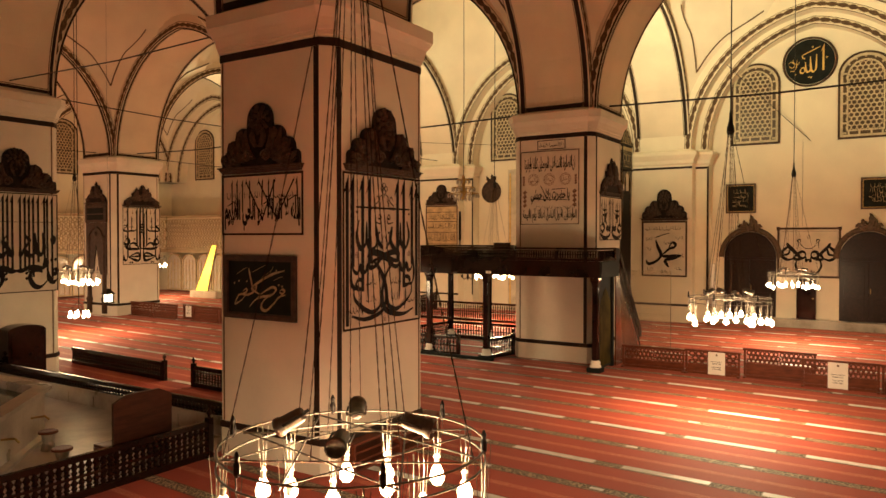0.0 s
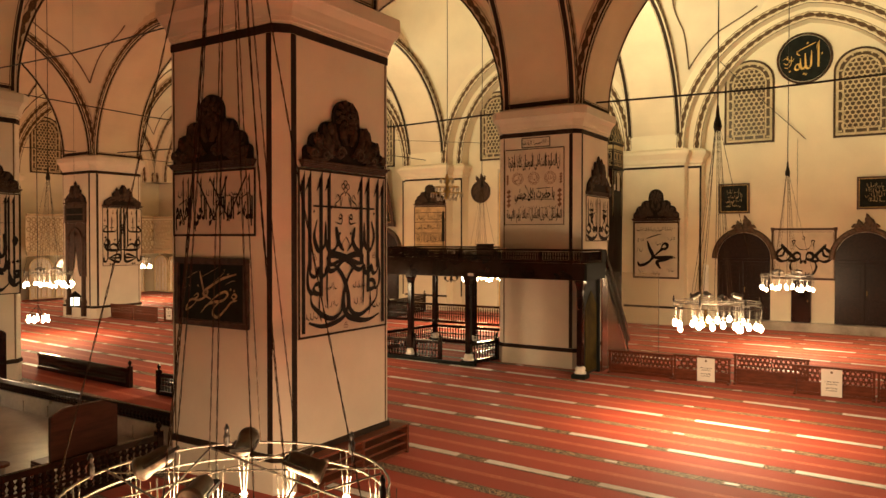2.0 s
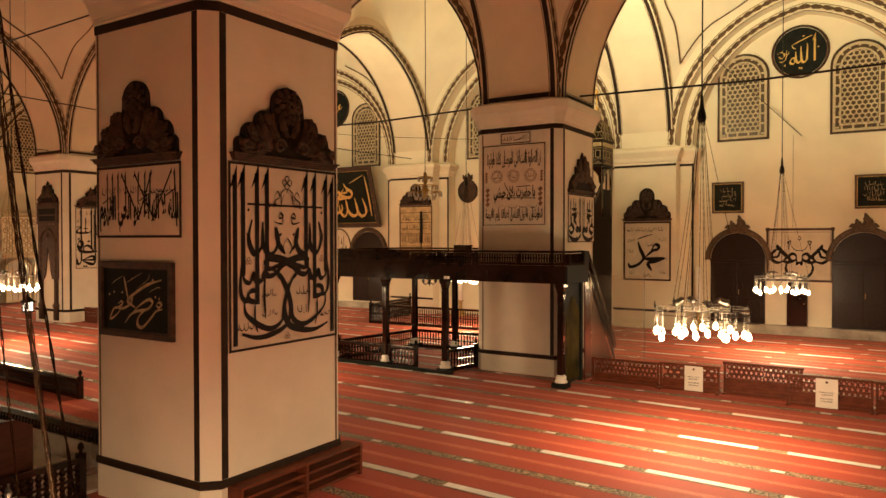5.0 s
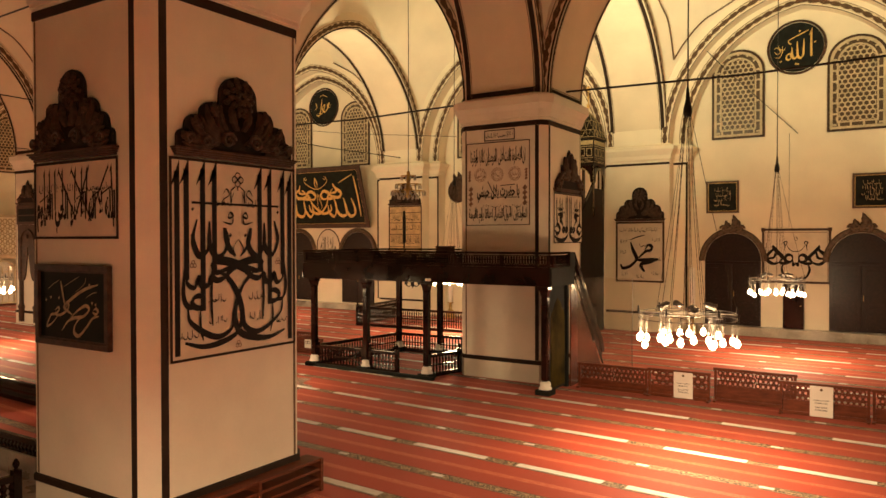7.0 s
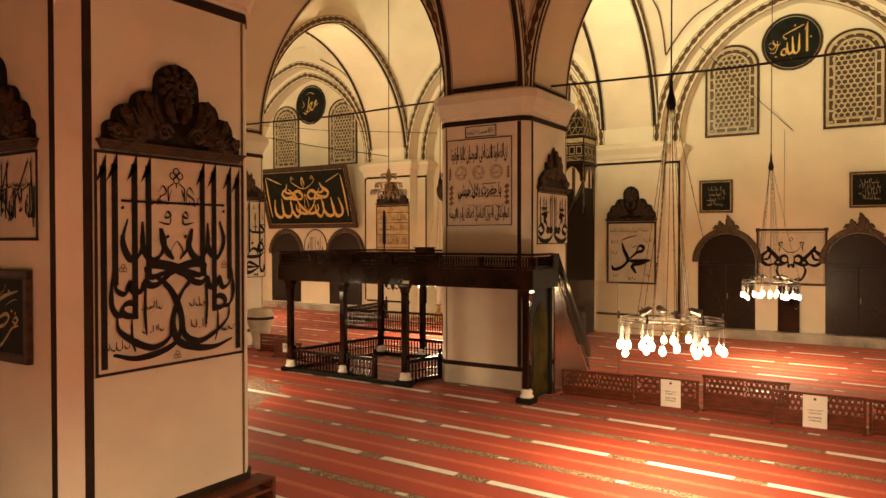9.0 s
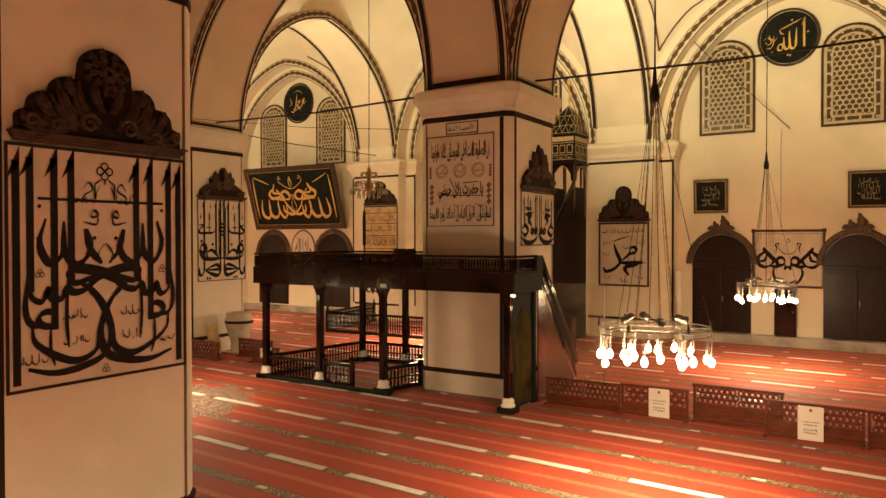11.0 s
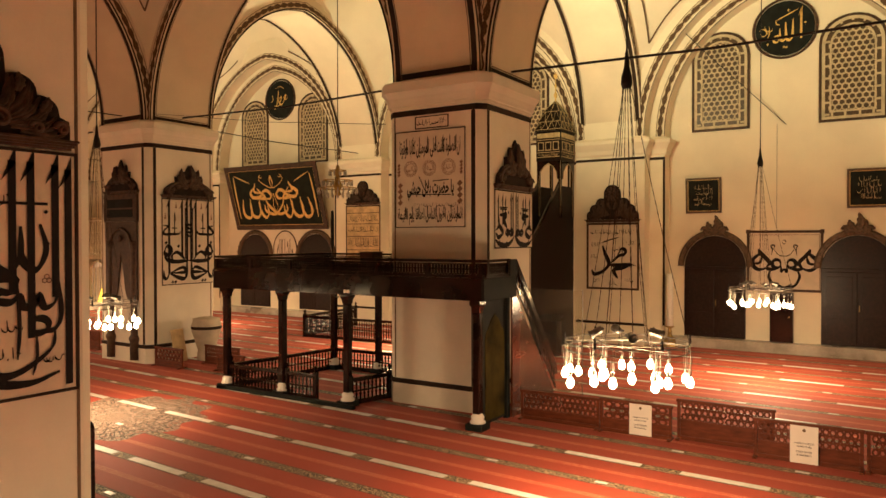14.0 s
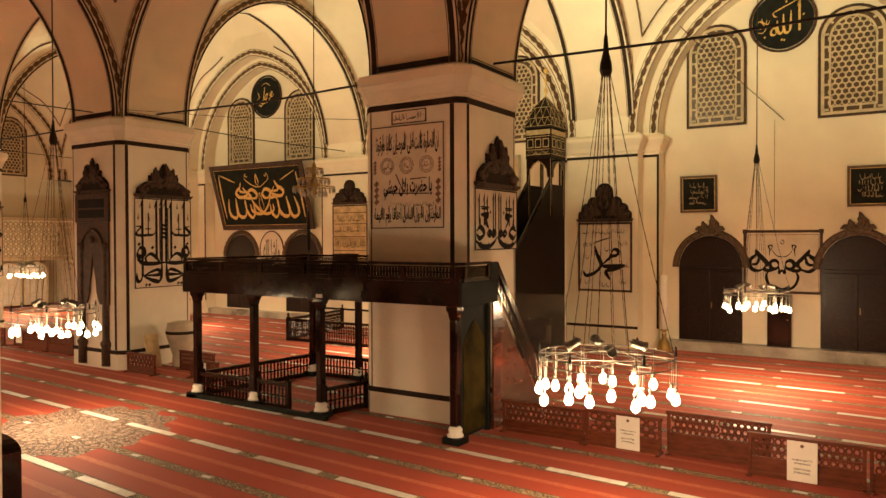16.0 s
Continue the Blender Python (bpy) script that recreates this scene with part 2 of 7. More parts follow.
def strip(bm, pts, off0, off1, d, m, uvl=None):
    """Flat band that follows a curve between two offsets from it, at depth d."""
    n = len(pts)
    run, prev = 0.0, None
    rows = []
    for i, (u, v) in enumerate(pts):
        a, b = Vector(pts[max(0, i - 1)]), Vector(pts[min(n - 1, i + 1)])
        t = (b - a).normalized()
        nn = Vector((-t.y, t.x))
        if prev is not None:
            run += (Vector((u, v)) - prev).length
        prev = Vector((u, v))
        rows.append((prev + nn * off0, prev + nn * off1, run))
    vs = [(bm.verts.new(m @ Vector((*p, d))), bm.verts.new(m @ Vector((*q, d))), s) for p, q, s in rows]
    for (a, b, s), (c, e, s2) in zip(vs, vs[1:]):
        f = bm.faces.new((a, c, e, b))
        if uvl:
            for lp, uvv in zip(f.loops, ((s / 0.36, 0.04), (s2 / 0.36, 0.04), (s2 / 0.36, 0.96), (s / 0.36, 0.96))):
                lp[uvl].uv = uvv


def soffit_strip(bm, pts, da, db, m, lift=0.006):
    """Band on the underside of an arch, between depths da and db."""
    n = len(pts)
    vs = []
    for i, (u, v) in enumerate(pts):
        a, b = Vector(pts[max(0, i - 1)]), Vector(pts[min(n - 1, i + 1)])
        t = (b - a).normalized()
        p = Vector((u, v)) - Vector((-t.y, t.x)) * lift
        vs.append((bm.verts.new(m @ Vector((*p, da))), bm.verts.new(m @ Vector((*p, db)))))
    for (a, b), (c, e) in zip(vs, vs[1:]):
        bm.faces.new((a, c, e, b))


def arch_paint(arch, m, hs, rise, d0, d1, faces, band=0.24, soffit=True, line=0.09):
    pts = arch_pts(hs, rise)
    for d in faces:
        bm = bmesh.new()
        uvl = bm.loops.layers.uv.new("UVMap")
        strip(bm, pts, 0.07, 0.07 + band, d, m, uvl)
        part("floral_border", bm, BORDER, arch, "dark leafy border painted along the arch")
        bm = bmesh.new()
        strip(bm, pts, 0.0, 0.06 if soffit else 0.035, d, m)
        part("edge_line", bm, DARKPAINT if soffit else GREYLINE, arch)
        bm = bmesh.new()
        strip(bm, pts, 0.075 + band, 0.10 + band, d, m)
        part("edge_line", bm, GREYLINE, arch)
    if soffit:
        # a broad dark line frames each underside, with a thin brown one inside it
        for a, b, mt in ((0.05, 0.05 + line, DARKPAINT), (0.07 + line, 0.095 + line, GREYLINE)):
            for da, db in ((d0 + a, d0 + b), (d1 - b, d1 - a)):
                bm = bmesh.new()
                soffit_strip(bm, pts, da, db, m)
                part("soffit_line", bm, mt, arch)
            for sgn in (-1, 1):
                bm = bmesh.new()
                cuboid(bm, sgn * hs - 0.007, sgn * hs + 0.007, a, b, d0 + b, d1 - b, m)
                part("soffit_foot_line", bm, mt, arch)


AH, AR, AT = 6.25 - HALF + 0.02, 5.57, 1.22
for yc in YC:
    for xb in BAYX:
        m = face_south(xb, yc, SPRING)
        a = arch_wall("arch", m, AH, AR, 6.25, 6.6, -AT, AT, ARCH_DIM, "cream painted pointed arch with dark leafy borders")
        arch_paint(a, m, AH, AR, -AT, AT, (-AT - 0.006, AT + 0.006))
for xc in XC:
    for yb in BAYY:
        m = face_east(xc, yb, SPRING)
        a = arch_wall("arch", m, AH, AR, 6.25, 6.6, -AT, AT, ARCH_DIM, "cream painted pointed arch with dark leafy borders")
        arch_paint(a, m, AH, AR, -AT, AT, (-AT - 0.006, AT + 0.006), line=0.15)

# wall arches of two orders, with jambs
def wall_bay(m, wname):
    a = arch_wall(wname + "_arch", m, AH, AR, 6.25, 6.6, -0.6, 0.0, PLASTER, "cream wall arch with painted borders")
    arch_paint(a, m, AH, AR, -0.6, 0.0, (0.006,), soffit=False)
    a = arch_wall(wname + "_arch", m, AH - 0.6, AR - 0.5, 6.25, 6.6, -1.24, -0.61, PLASTER, "cream inner wall arch with painted borders")
    arch_paint(a, m, AH - 0.6, AR - 0.5, -1.24, -0.61, (-0.603,), soffit=False)


for xb in BAYX:
    wall_bay(face_south(xb, QF, SPRING), "wall_south")
for yb in BAYY:
    wall_bay(face_east(WF, yb, SPRING), "wall_west")

# vaults: pendentives and a dome over each bay, one ceiling
bm = bmesh.new()
N = 22
for xb in BAYX:
    for yb in BAYY:
        hx = 5.2
        grid = []
        for i in range(N + 1):
            row = []
            for j in range(N + 1):
                x, y = hx * (2 * i / N - 1), hx * (2 * j / N - 1)
                r2 = x * x + y * y
                z = SPRING + 1.07 * math.sqrt(max(0.0, 2 * hx * hx - r2))
                if r2 < 25:
                    z = SPRING + 1.07 * math.sqrt(2 * hx * hx - 25) + math.sqrt(25 - r2)
                row.append(bm.verts.new((xb + x, yb + y, z)))
            grid.append(row)
        for i in range(N):
            for j in range(N):
                bm.faces.new((grid[i][j], grid[i][j + 1], grid[i + 1][j + 1], grid[i + 1][j]))
tagged(part("ceiling", bm, PLASTER, smooth=True), "cream plaster domes on pendentives over every bay", "ceiling", kind="structure")

# outer walls
def wall(name, bm, label):
    return tagged(part(name, bm, PLASTER), label, "wall", kind="structure")


wall_s = wall("wall_south", box(WW - 1, EW + 1, QW, QW + 1.2, -0.4, 20.5), "cream plaster wall with arched recesses")
wall_w = wall("wall_west", box(WW - 1, WW, NW, QW, -0.4, 20.5), "cream plaster side wall with arched recesses")
wall("wall_east", box(EW, EW + 1, NW, QW, -0.4, 20.5), "plain cream plaster side wall")
wall("wall_north", box(WW - 1, EW + 1, NW - 1, NW, -0.4, 20.5), "plain cream plaster end wall")
bm = box(WW - 1, EW + 1, NW - 1, QW + 1.2, 20.5, 20.9)
tagged(part("roof_slab", bm, STONE), "flat roof slab over the domes", "roof", kind="structure")


# ---------------------------------------------------------------- pillars
def capital_rings(h, c):
    prof = ((0.0, 7.28), (0.035, 7.285), (0.035, 7.34), (0.06, 7.35), (0.075, 7.43), (0.11, 7.54), (0.19, 7.66), (0.215, 7.68), (0.215, 7.90), (0.20, 7.915), (0.0, 7.94), (0.0, SPRING + 0.01))
    return [octa(h + o, c + o * 0.45, z) for o, z in prof]


def pillar(xc, yc):
    p = thing("pillar", pose(xc, yc, 0), "square cream pillar with cut corners and black painted lines", "pillar", "pillars of the hall")
    bm = bmesh.new()
    loft(bm, [octa(HALF, CH, 0.0), octa(HALF, CH, 7.28)])
    part("shaft", bm, PILLAR, p)
    bm = bmesh.new()
    loft(bm, capital_rings(HALF, CH))
    part("capital", bm, PILLAR, p, "moulded cream capital")
    bm = bmesh.new()
    loft(bm, [octa(HALF + 0.004, CH, 7.10), octa(HALF + 0.012, CH, 7.12), octa(HALF + 0.012, CH, 7.22), octa(HALF + 0.004, CH, 7.24)])
    part("collar_line", bm, DARKPAINT, p, "black painted band under the capital")
    bm = bmesh.new()
    loft(bm, [octa(HALF + 0.012, CH, 0.50), octa(HALF + 0.03, CH, 0.52), octa(HALF + 0.03, CH, 0.60), octa(HALF + 0.012, CH, 0.62)])
    part("base_line", bm, DARKPAINT, p, "dark band above the plinth")
    bm = bmesh.new()
    loft(bm, [octa(HALF + 0.01, CH, 0.0), octa(HALF + 0.01, CH, 0.495)])
    part("plinth", bm, PILLAR, p)
    for k in range(4):
        r = Matrix.Rotation(k * math.pi / 2, 4, "Z")
        for u in (-(HALF - CH - 0.055), HALF - CH - 0.055):
            bm = bmesh.new()
            broad = (k == 0 and u > 0) or (k == 1 and u < 0)
            hw = 0.055 if broad else 0.018
            cuboid(bm, u - hw, u + hw, -HALF - 0.006, -HALF + 0.01, 0.625, 7.095, r)
            part("edge_line", bm, DARKPAINT if broad else GREYLINE, p)
    return p


first = pillar(PX, PY)
for xc in XC:
    for yc in YC:
        if (xc, yc) == (XC[2], YC[2]):
            copy_thing(first, pose(LX, LY, 0))
        elif (xc, yc) != (XC[2], YC[1]):
            copy_thing(first, pose(xc, yc, 0))
first.matrix_basis = pose(PX, PY + 0.055, 0) @ Matrix.Diagonal((1, 1.04, 1, 1))  # a little longer to the north


def pilaster(m):
    p = thing("pilaster", m, "cream wall pilaster with a moulded capital", "pilaster", "pilasters of the walls", "structure")
    bm = bmesh.new()
    cuboid(bm, -HALF, HALF, 0, 7.28, -1.24, 0)
    part("shaft", bm, PLASTER, p)
    bm = bmesh.new()
    for s in (-1, 1):
        cuboid(bm, min(s * (HALF + 0.001), s * (HALF + 0.6)), max(s * (HALF + 0.001), s * (HALF + 0.6)), 0, 7.28, -1.24, -0.6)
    part("jamb", bm, PLASTER, p)
    bm = bmesh.new()
    for w, d in ((HALF, 0.0), (HALF + 0.6, -0.6)):
        rings = []
        for o, z in ((0.0, 7.281), (0.06, 7.34), (0.08, 7.5), (0.2, 7.68), (0.24, 7.74), (0.24, 7.86), (0.1, 7.92), (0.02, SPRING)):
            rings.append([(-w - o, z, d + o), (w + o, z, d + o), (w + o, z, -1.22), (-w - o, z, -1.22)])
        loft(bm, rings)
    part("capital", bm, PLASTER, p)
    bm = bmesh.new()
    cuboid(bm, -HALF, HALF, 7.10, 7.2, -0.01, 0.008)
    for s in (-1, 1):
        a, b = sorted((s * (HALF + 0.01), s * (HALF + 0.6)))
        cuboid(bm, a, b, 7.10, 7.2, -0.61, -0.592)
        a, b = sorted((s * (HALF + 0.52), s * (HALF + 0.6)))
        cuboid(bm, a, b, 0.75, 7.095, -0.61, -0.592)
    cuboid(bm, -HALF, HALF, 0.75, 0.85, -0.01, 0.008)
    part("painted_line", bm, DARKPAINT, p)
    return p


for xc in XC:
    pilaster(face_south(xc, QF, 0))
for yc in YC:
    pilaster(face_east(WF, yc, 0))


# ---------------------------------------------------------------- lamps
def chandelier_lamp(x, y, z=2.1, k=1.0, down=1.0):
    """The bulbs' light: most of it falls below the sockets, the rest goes all round."""
    l = bpy.data.lights.new("chandelier_light", "AREA")
    l.shape, l.size, l.energy, l.color = "DISK", 1.5, LAMP_POWER * k * down * 0.52, WARM
    o = new("chandelier_light", l)
    o.location = (x, y, z + 0.36)
    l = bpy.data.lights.new("chandelier_light", "POINT")
    l.energy, l.color, l.shadow_soft_size = LAMP_POWER * k * 0.78, WARM, 0.4
    o = new("chandelier_light", l)
    o.location = (x, y, z - 0.1)


for xb in BAYX[:4]:
    for yb in BAYY[1:]:
        if (xb, yb) != (BAYX[2], BAYY[1]):
            chandelier_lamp(xb, yb, k={(BAYX[3], BAYY[1]): 0.68, (BAYX[2], BAYY[2]): 0.72, (BAYX[2], BAYY[3]): 1.25}.get((xb, yb), 1.0), down=5.0 if (xb, yb) == (BAYX[3], BAYY[1]) else 1.0)


def floodlight(x, y, z, tx, ty, tz, k=1.0):
    """A small floodlight standing on a ledge, tipped towards a target."""
    f = thing("floodlight", pose(x, y, z), "small dark floodlight standing on a pillar capital", "floodlight", "floodlights on the capitals")
    part("base", box(-0.05, 0.05, -0.05, 0.05, 0, 0.06, 0.008), IRON, f)
    d = Vector((tx - x, ty - y, tz - z - 0.12)).normalized()
    q = d.to_track_quat("Z", "Y").to_matrix().to_4x4()
    head = part("head", box(-0.16, 0.16, -0.10, 0.10, -0.06, 0.0, 0.01), IRON, f)
    head.matrix_basis = Matrix.Translation((0, 0, 0.15)) @ q
    part("lens", box(-0.14, 0.14, -0.08, 0.08, 0.001, 0.006), FLOODGLASS, head, "bright glass of the floodlight")
    l = bpy.data.lights.new("flood_light", "AREA")
    l.shape, l.size, l.size_y, l.energy, l.color, l.spread = "RECTANGLE", 0.28, 0.16, FLOOD_POWER * k, FLOODCOL, math.radians(125)
    o = new("flood_light", l)
    o.matrix_basis = Matrix.Translation(Vector((x, y, z + 0.15)) + d * 0.03) @ (-d).to_track_quat("Z", "Y").to_matrix().to_4x4()


FLOODGLASS = glow("flood_glass", (1.0, 0.85, 0.55), 40.0)
for xc, k in zip(XC, (0.6, 0.6, 1.0, 1.0)):
    floodlight(xc + 0.75, YC[2] + 1.5, 8.02, xc + 1.0, 24.5, 13.0, k)


# ---------------------------------------------------------------- carpet
def carpet_mat():
    m = bpy.data.materials.new("prayer_carpet")
    m.use_nodes = True
    nt = m.node_tree
    L, N = nt.links.new, nt.nodes.new
    b = nt.nodes["Principled BSDF"]
    b.inputs["Roughness"].default_value = 0.75
    b.inputs["Sheen Weight"].default_value = 0.05
    b.inputs["Specular IOR Level"].default_value = 0.35
    tc = N("ShaderNodeTexCoord")
    sep = N("ShaderNodeSeparateXYZ")
    L(tc.outputs["Object"], sep.inputs[0])

    def math_node(op, a, c, d=None):
        n = N("ShaderNodeMath")
        n.operation = op
        for i, v in enumerate((a, c, d)):
            if v is None:
                continue
            if isinstance(v, (int, float)):
                n.inputs[i].default_value = v
            else:
                L(v, n.inputs[i])
        return n.outputs[0]

    def pulse(center, half, period):
        """1 within half a width of each line."""
        s = math_node("ADD", sep.outputs["Y"], -center + period * 100.5)
        s = math_node("MODULO", s, period)
        s = math_node("SUBTRACT", s, period / 2)
        s = math_node("ABSOLUTE", s, 0)
        return math_node("LESS_THAN", s, half)

    nz = N("ShaderNodeTexNoise")
    nz.inputs["Scale"].default_value = 0.6
    nz.inputs["Detail"].default_value = 4
    L(tc.outputs["Object"], nz.inputs["Vector"])
    fz = N("ShaderNodeTexNoise")
    fz.inputs["Scale"].default_value = 140
    L(tc.outputs["Object"], fz.inputs["Vector"])
    vo = N("ShaderNodeTexVoronoi")
    vo.feature = "DISTANCE_TO_EDGE"
    vo.inputs["Scale"].default_value = 17
    L(tc.outputs["Object"], vo.inputs["Vector"])
    wv = N("ShaderNodeTexVoronoi")
    wv.inputs["Scale"].default_value = 46
    L(tc.outputs["Object"], wv.inputs["Vector"])

    def mix(f, a, c):
        n = N("ShaderNodeMix")
        n.data_type = "RGBA"
        if isinstance(f, (int, float)):
            n.inputs["Factor"].default_value = f
        else:
            L(f, n.inputs["Factor"])
        for s, v in (("A", a), ("B", c)):
            if isinstance(v, tuple):
                n.inputs[s].default_value = (*v, 1)
            else:
                L(v, n.inputs[s])
        return n.outputs["Result"]

    red = mix(nz.outputs[0], (0.32, 0.036, 0.014), (0.48, 0.062, 0.024))
    red = mix(math_node("MULTIPLY", fz.outputs[0], 0.5), red, (0.16, 0.02, 0.01))
    lace = math_node("LESS_THAN", vo.outputs["Distance"], 0.09)
    green = mix(lace, (0.045, 0.032, 0.019), (0.37, 0.27, 0.16))
    dots = math_node("GREATER_THAN", wv.outputs["Distance"], 0.42)
    pink = mix(dots, (0.56, 0.19, 0.10), (0.42, 0.075, 0.032))
    col = mix(pulse(CY0 + 0.62, 0.075, CP / 2), red, pink)
    col = mix(pulse(CY0, 0.135, CP / 2), col, (0.16, 0.03, 0.014))
    col = mix(pulse(CY0, 0.11, CP / 2), col, green)
    L(col, b.inputs["Base Color"])
    bp = N("ShaderNodeBump")
    bp.inputs["Strength"].default_value = 0.25
    bp.inputs["Distance"].default_value = 0.01
    L(fz.outputs[0], bp.inputs["Height"])
    L(bp.outputs[0], b.inputs["Normal"])
    return m


CY0, CP, CROT = 12.1, 2.5, -3.0
CARPET = carpet_mat()
CM = pose(0, 0, 0, 0, 0, CROT)
bm = bmesh.new()
vs = [bm.verts.new(CM.inverted() @ Vector(c)) for c in ((WW, NW, 0), (EW, NW, 0), (EW, 29.3, 0), (WW, 29.3, 0))]
bm.faces.new(vs)
r = bmesh.ops.extrude_face_region(bm, geom=bm.faces[:])
for e in r["geom"]:
    if isinstance(e, bmesh.types.BMVert):
        e.co.z = -0.011
carpet = tagged(part("carpet", bm, CARPET), "red striped wool prayer carpet with patterned bands", "carpet", kind="structure")
carpet.matrix_basis = CM
rnd = random.Random(4)
strip_bm = box(-0.8, 0.8, -0.085, 0.085, 0.0, 0.006)
strip_me = bpy.data.meshes.new("row_strip")
strip_bm.to_mesh(strip_me)
strip_me.materials.append(TAPE)
bmt = bmesh.new()
for k in range(-3, 7):
    v = CY0 + CP * k
    for i in range(-17, 7):
        u = 2.13 * i + 0.6 + (0.4 if k % 2 else 0) + rnd.uniform(-0.08, 0.08)
        w = CM @ Vector((u, v, 0))
        if (-11.5 < w.x < 2.6 and w.y < 5.2) or w.y > 29 or w.x < -36 or w.y < -4:
            continue
        share("row_strip", strip_me, carpet, pose(u, v + rnd.uniform(-0.015, 0.015), 0.003, 0, 0, rnd.uniform(-0.4, 0.4)) @ Matrix.Diagonal((rnd.uniform(0.9, 1.05), 1, 1, 1)))
        w = CM @ Vector((u + 1.0, v + CP / 2, 0))
        if not (-11.5 < w.x < 2.6 and w.y < 5.2) and w.y < 29:
            cuboid(bmt, u + 0.9, u + 1.12, v + CP / 2 - 0.045, v + CP / 2 + 0.045, 0.001, 0.006)
tagged(part("row_tab", bmt, TAPE, carpet, "short white row tabs"), kind="stuff")


def medallion_mat():
    """Wreaths of pale blossoms with dark outlines and red hearts, set round a centre."""
    m = bpy.data.materials.new("medallion_rug")
    m.use_nodes = True
    nt = m.node_tree
    L, N = nt.links.new, nt.nodes.new
    b = nt.nodes["Principled BSDF"]
    b.inputs["Roughness"].default_value = 0.85
    tc = N("ShaderNodeTexCoord")
    gr = N("ShaderNodeTexGradient")
    gr.gradient_type = "RADIAL"
    L(tc.outputs["Object"], gr.inputs[0])
    ln = N("ShaderNodeVectorMath")
    ln.operation = "LENGTH"
    L(tc.outputs["Object"], ln.inputs[0])

    def node(op, a, c, d=0.0):
        n = N("ShaderNodeMath")
        n.operation = op
        for i, v in enumerate((a, c, d)):
            if isinstance(v, float):
                n.inputs[i].default_value = v
            else:
                L(v, n.inputs[i])
        return n.outputs[0]

    fold = node("PINGPONG", node("MULTIPLY", gr.outputs["Fac"], 24.0), 1.0)
    cv = N("ShaderNodeCombineXYZ")
    L(node("MULTIPLY", fold, 2.1), cv.inputs[0])
    L(node("MULTIPLY", ln.outputs["Value"], 3.1), cv.inputs[1])

    def vor(scale, feature):
        v = N("ShaderNodeTexVoronoi")
        v.feature = feature
        v.inputs["Scale"].default_value = scale
        L(cv.outputs[0], v.inputs["Vector"])
        return v.outputs["Distance"]

    def mix(f, a, c):
        n = N("ShaderNodeMix")
        n.data_type = "RGBA"
        L(f, n.inputs["Factor"])
        for k, v in (("A", a), ("B", c)):
            if isinstance(v, tuple):
                n.inputs[k].default_value = (*v, 1)
            else:
                L(v, n.inputs[k])
        return n.outputs["Result"]

    blossom = vor(1.5, "F1")
    col = mix(node("LESS_THAN", blossom, 0.52), (0.29, 0.185, 0.135), (0.38, 0.30, 0.24))
    col = mix(node("LESS_THAN", blossom, 0.30), col, (0.31, 0.14, 0.10))
    col = mix(node("LESS_THAN", blossom, 0.13), col, (0.36, 0.31, 0.26))
    col = mix(node("LESS_THAN", vor(1.5, "DISTANCE_TO_EDGE"), 0.06), col, (0.045, 0.03, 0.022))
    col = mix(node("LESS_THAN", vor(3.0, "DISTANCE_TO_EDGE"), 0.06), col, (0.07, 0.05, 0.035))
    L(col, b.inputs["Base Color"])
    return m


bm = bmesh.new()
ring = [((2.05 + 0.16 * math.cos(12 * a)) * math.cos(a), (2.05 + 0.16 * math.cos(12 * a)) * math.sin(a)) for a in [2 * math.pi * i / 96 for i in range(96)]]
slab(bm, ring, 0.0005, 0.002)
rug = tagged(part("medallion_rug", bm, medallion_mat()), "round lobed beige medallion rug woven with red flowers", "rug")
rug.location = (BAYX[2] + 0.5, BAYY[2] + 0.1, 0)


# ---------------------------------------------------------------- writing
FORMS = {}
for ch, code, n in (("ا", 0xFE8D, 2), ("ب", 0xFE8F, 4), ("ة", 0xFE93, 2), ("ت", 0xFE95, 4), ("ج", 0xFE9D, 4), ("ح", 0xFEA1, 4), ("خ", 0xFEA5, 4), ("د", 0xFEA9, 2), ("ذ", 0xFEAB, 2), ("ر", 0xFEAD, 2), ("ز", 0xFEAF, 2), ("س", 0xFEB1, 4), ("ش", 0xFEB5, 4), ("ص", 0xFEB9, 4), ("ض", 0xFEBD, 4), ("ط", 0xFEC1, 4), ("ظ", 0xFEC5, 4), ("ع", 0xFEC9, 4), ("ف", 0xFED1, 4), ("ق", 0xFED5, 4), ("ك", 0xFED9, 4), ("ل", 0xFEDD, 4), ("م", 0xFEE1, 4), ("ن", 0xFEE5, 4), ("ه", 0xFEE9, 4), ("و", 0xFEED, 2), ("ى", 0xFEEF, 2), ("ي", 0xFEF1, 4)):
    FORMS[ch] = (code, n)


def arab(text):
    """Joined letter shapes, set out from right to left."""
    out = []
    for word in text.split():
        for i, ch in enumerate(word):
            if ch == "ا" and i > 0 and word[i - 1] == "ل":
                joined = i > 1 and FORMS[word[i - 2]][1] == 4
                out[-1] = chr(0xFEFC if joined else 0xFEFB)
                continue
            code, n = FORMS[ch]
            before = i > 0 and FORMS[word[i - 1]][1] == 4
            after = n == 4 and i + 1 < len(word)
            out.append(chr(code + (3 if before and after else 2 if after else 1 if before else 0)))
        out.append(" ")
    return "".join(out[::-1]).strip()


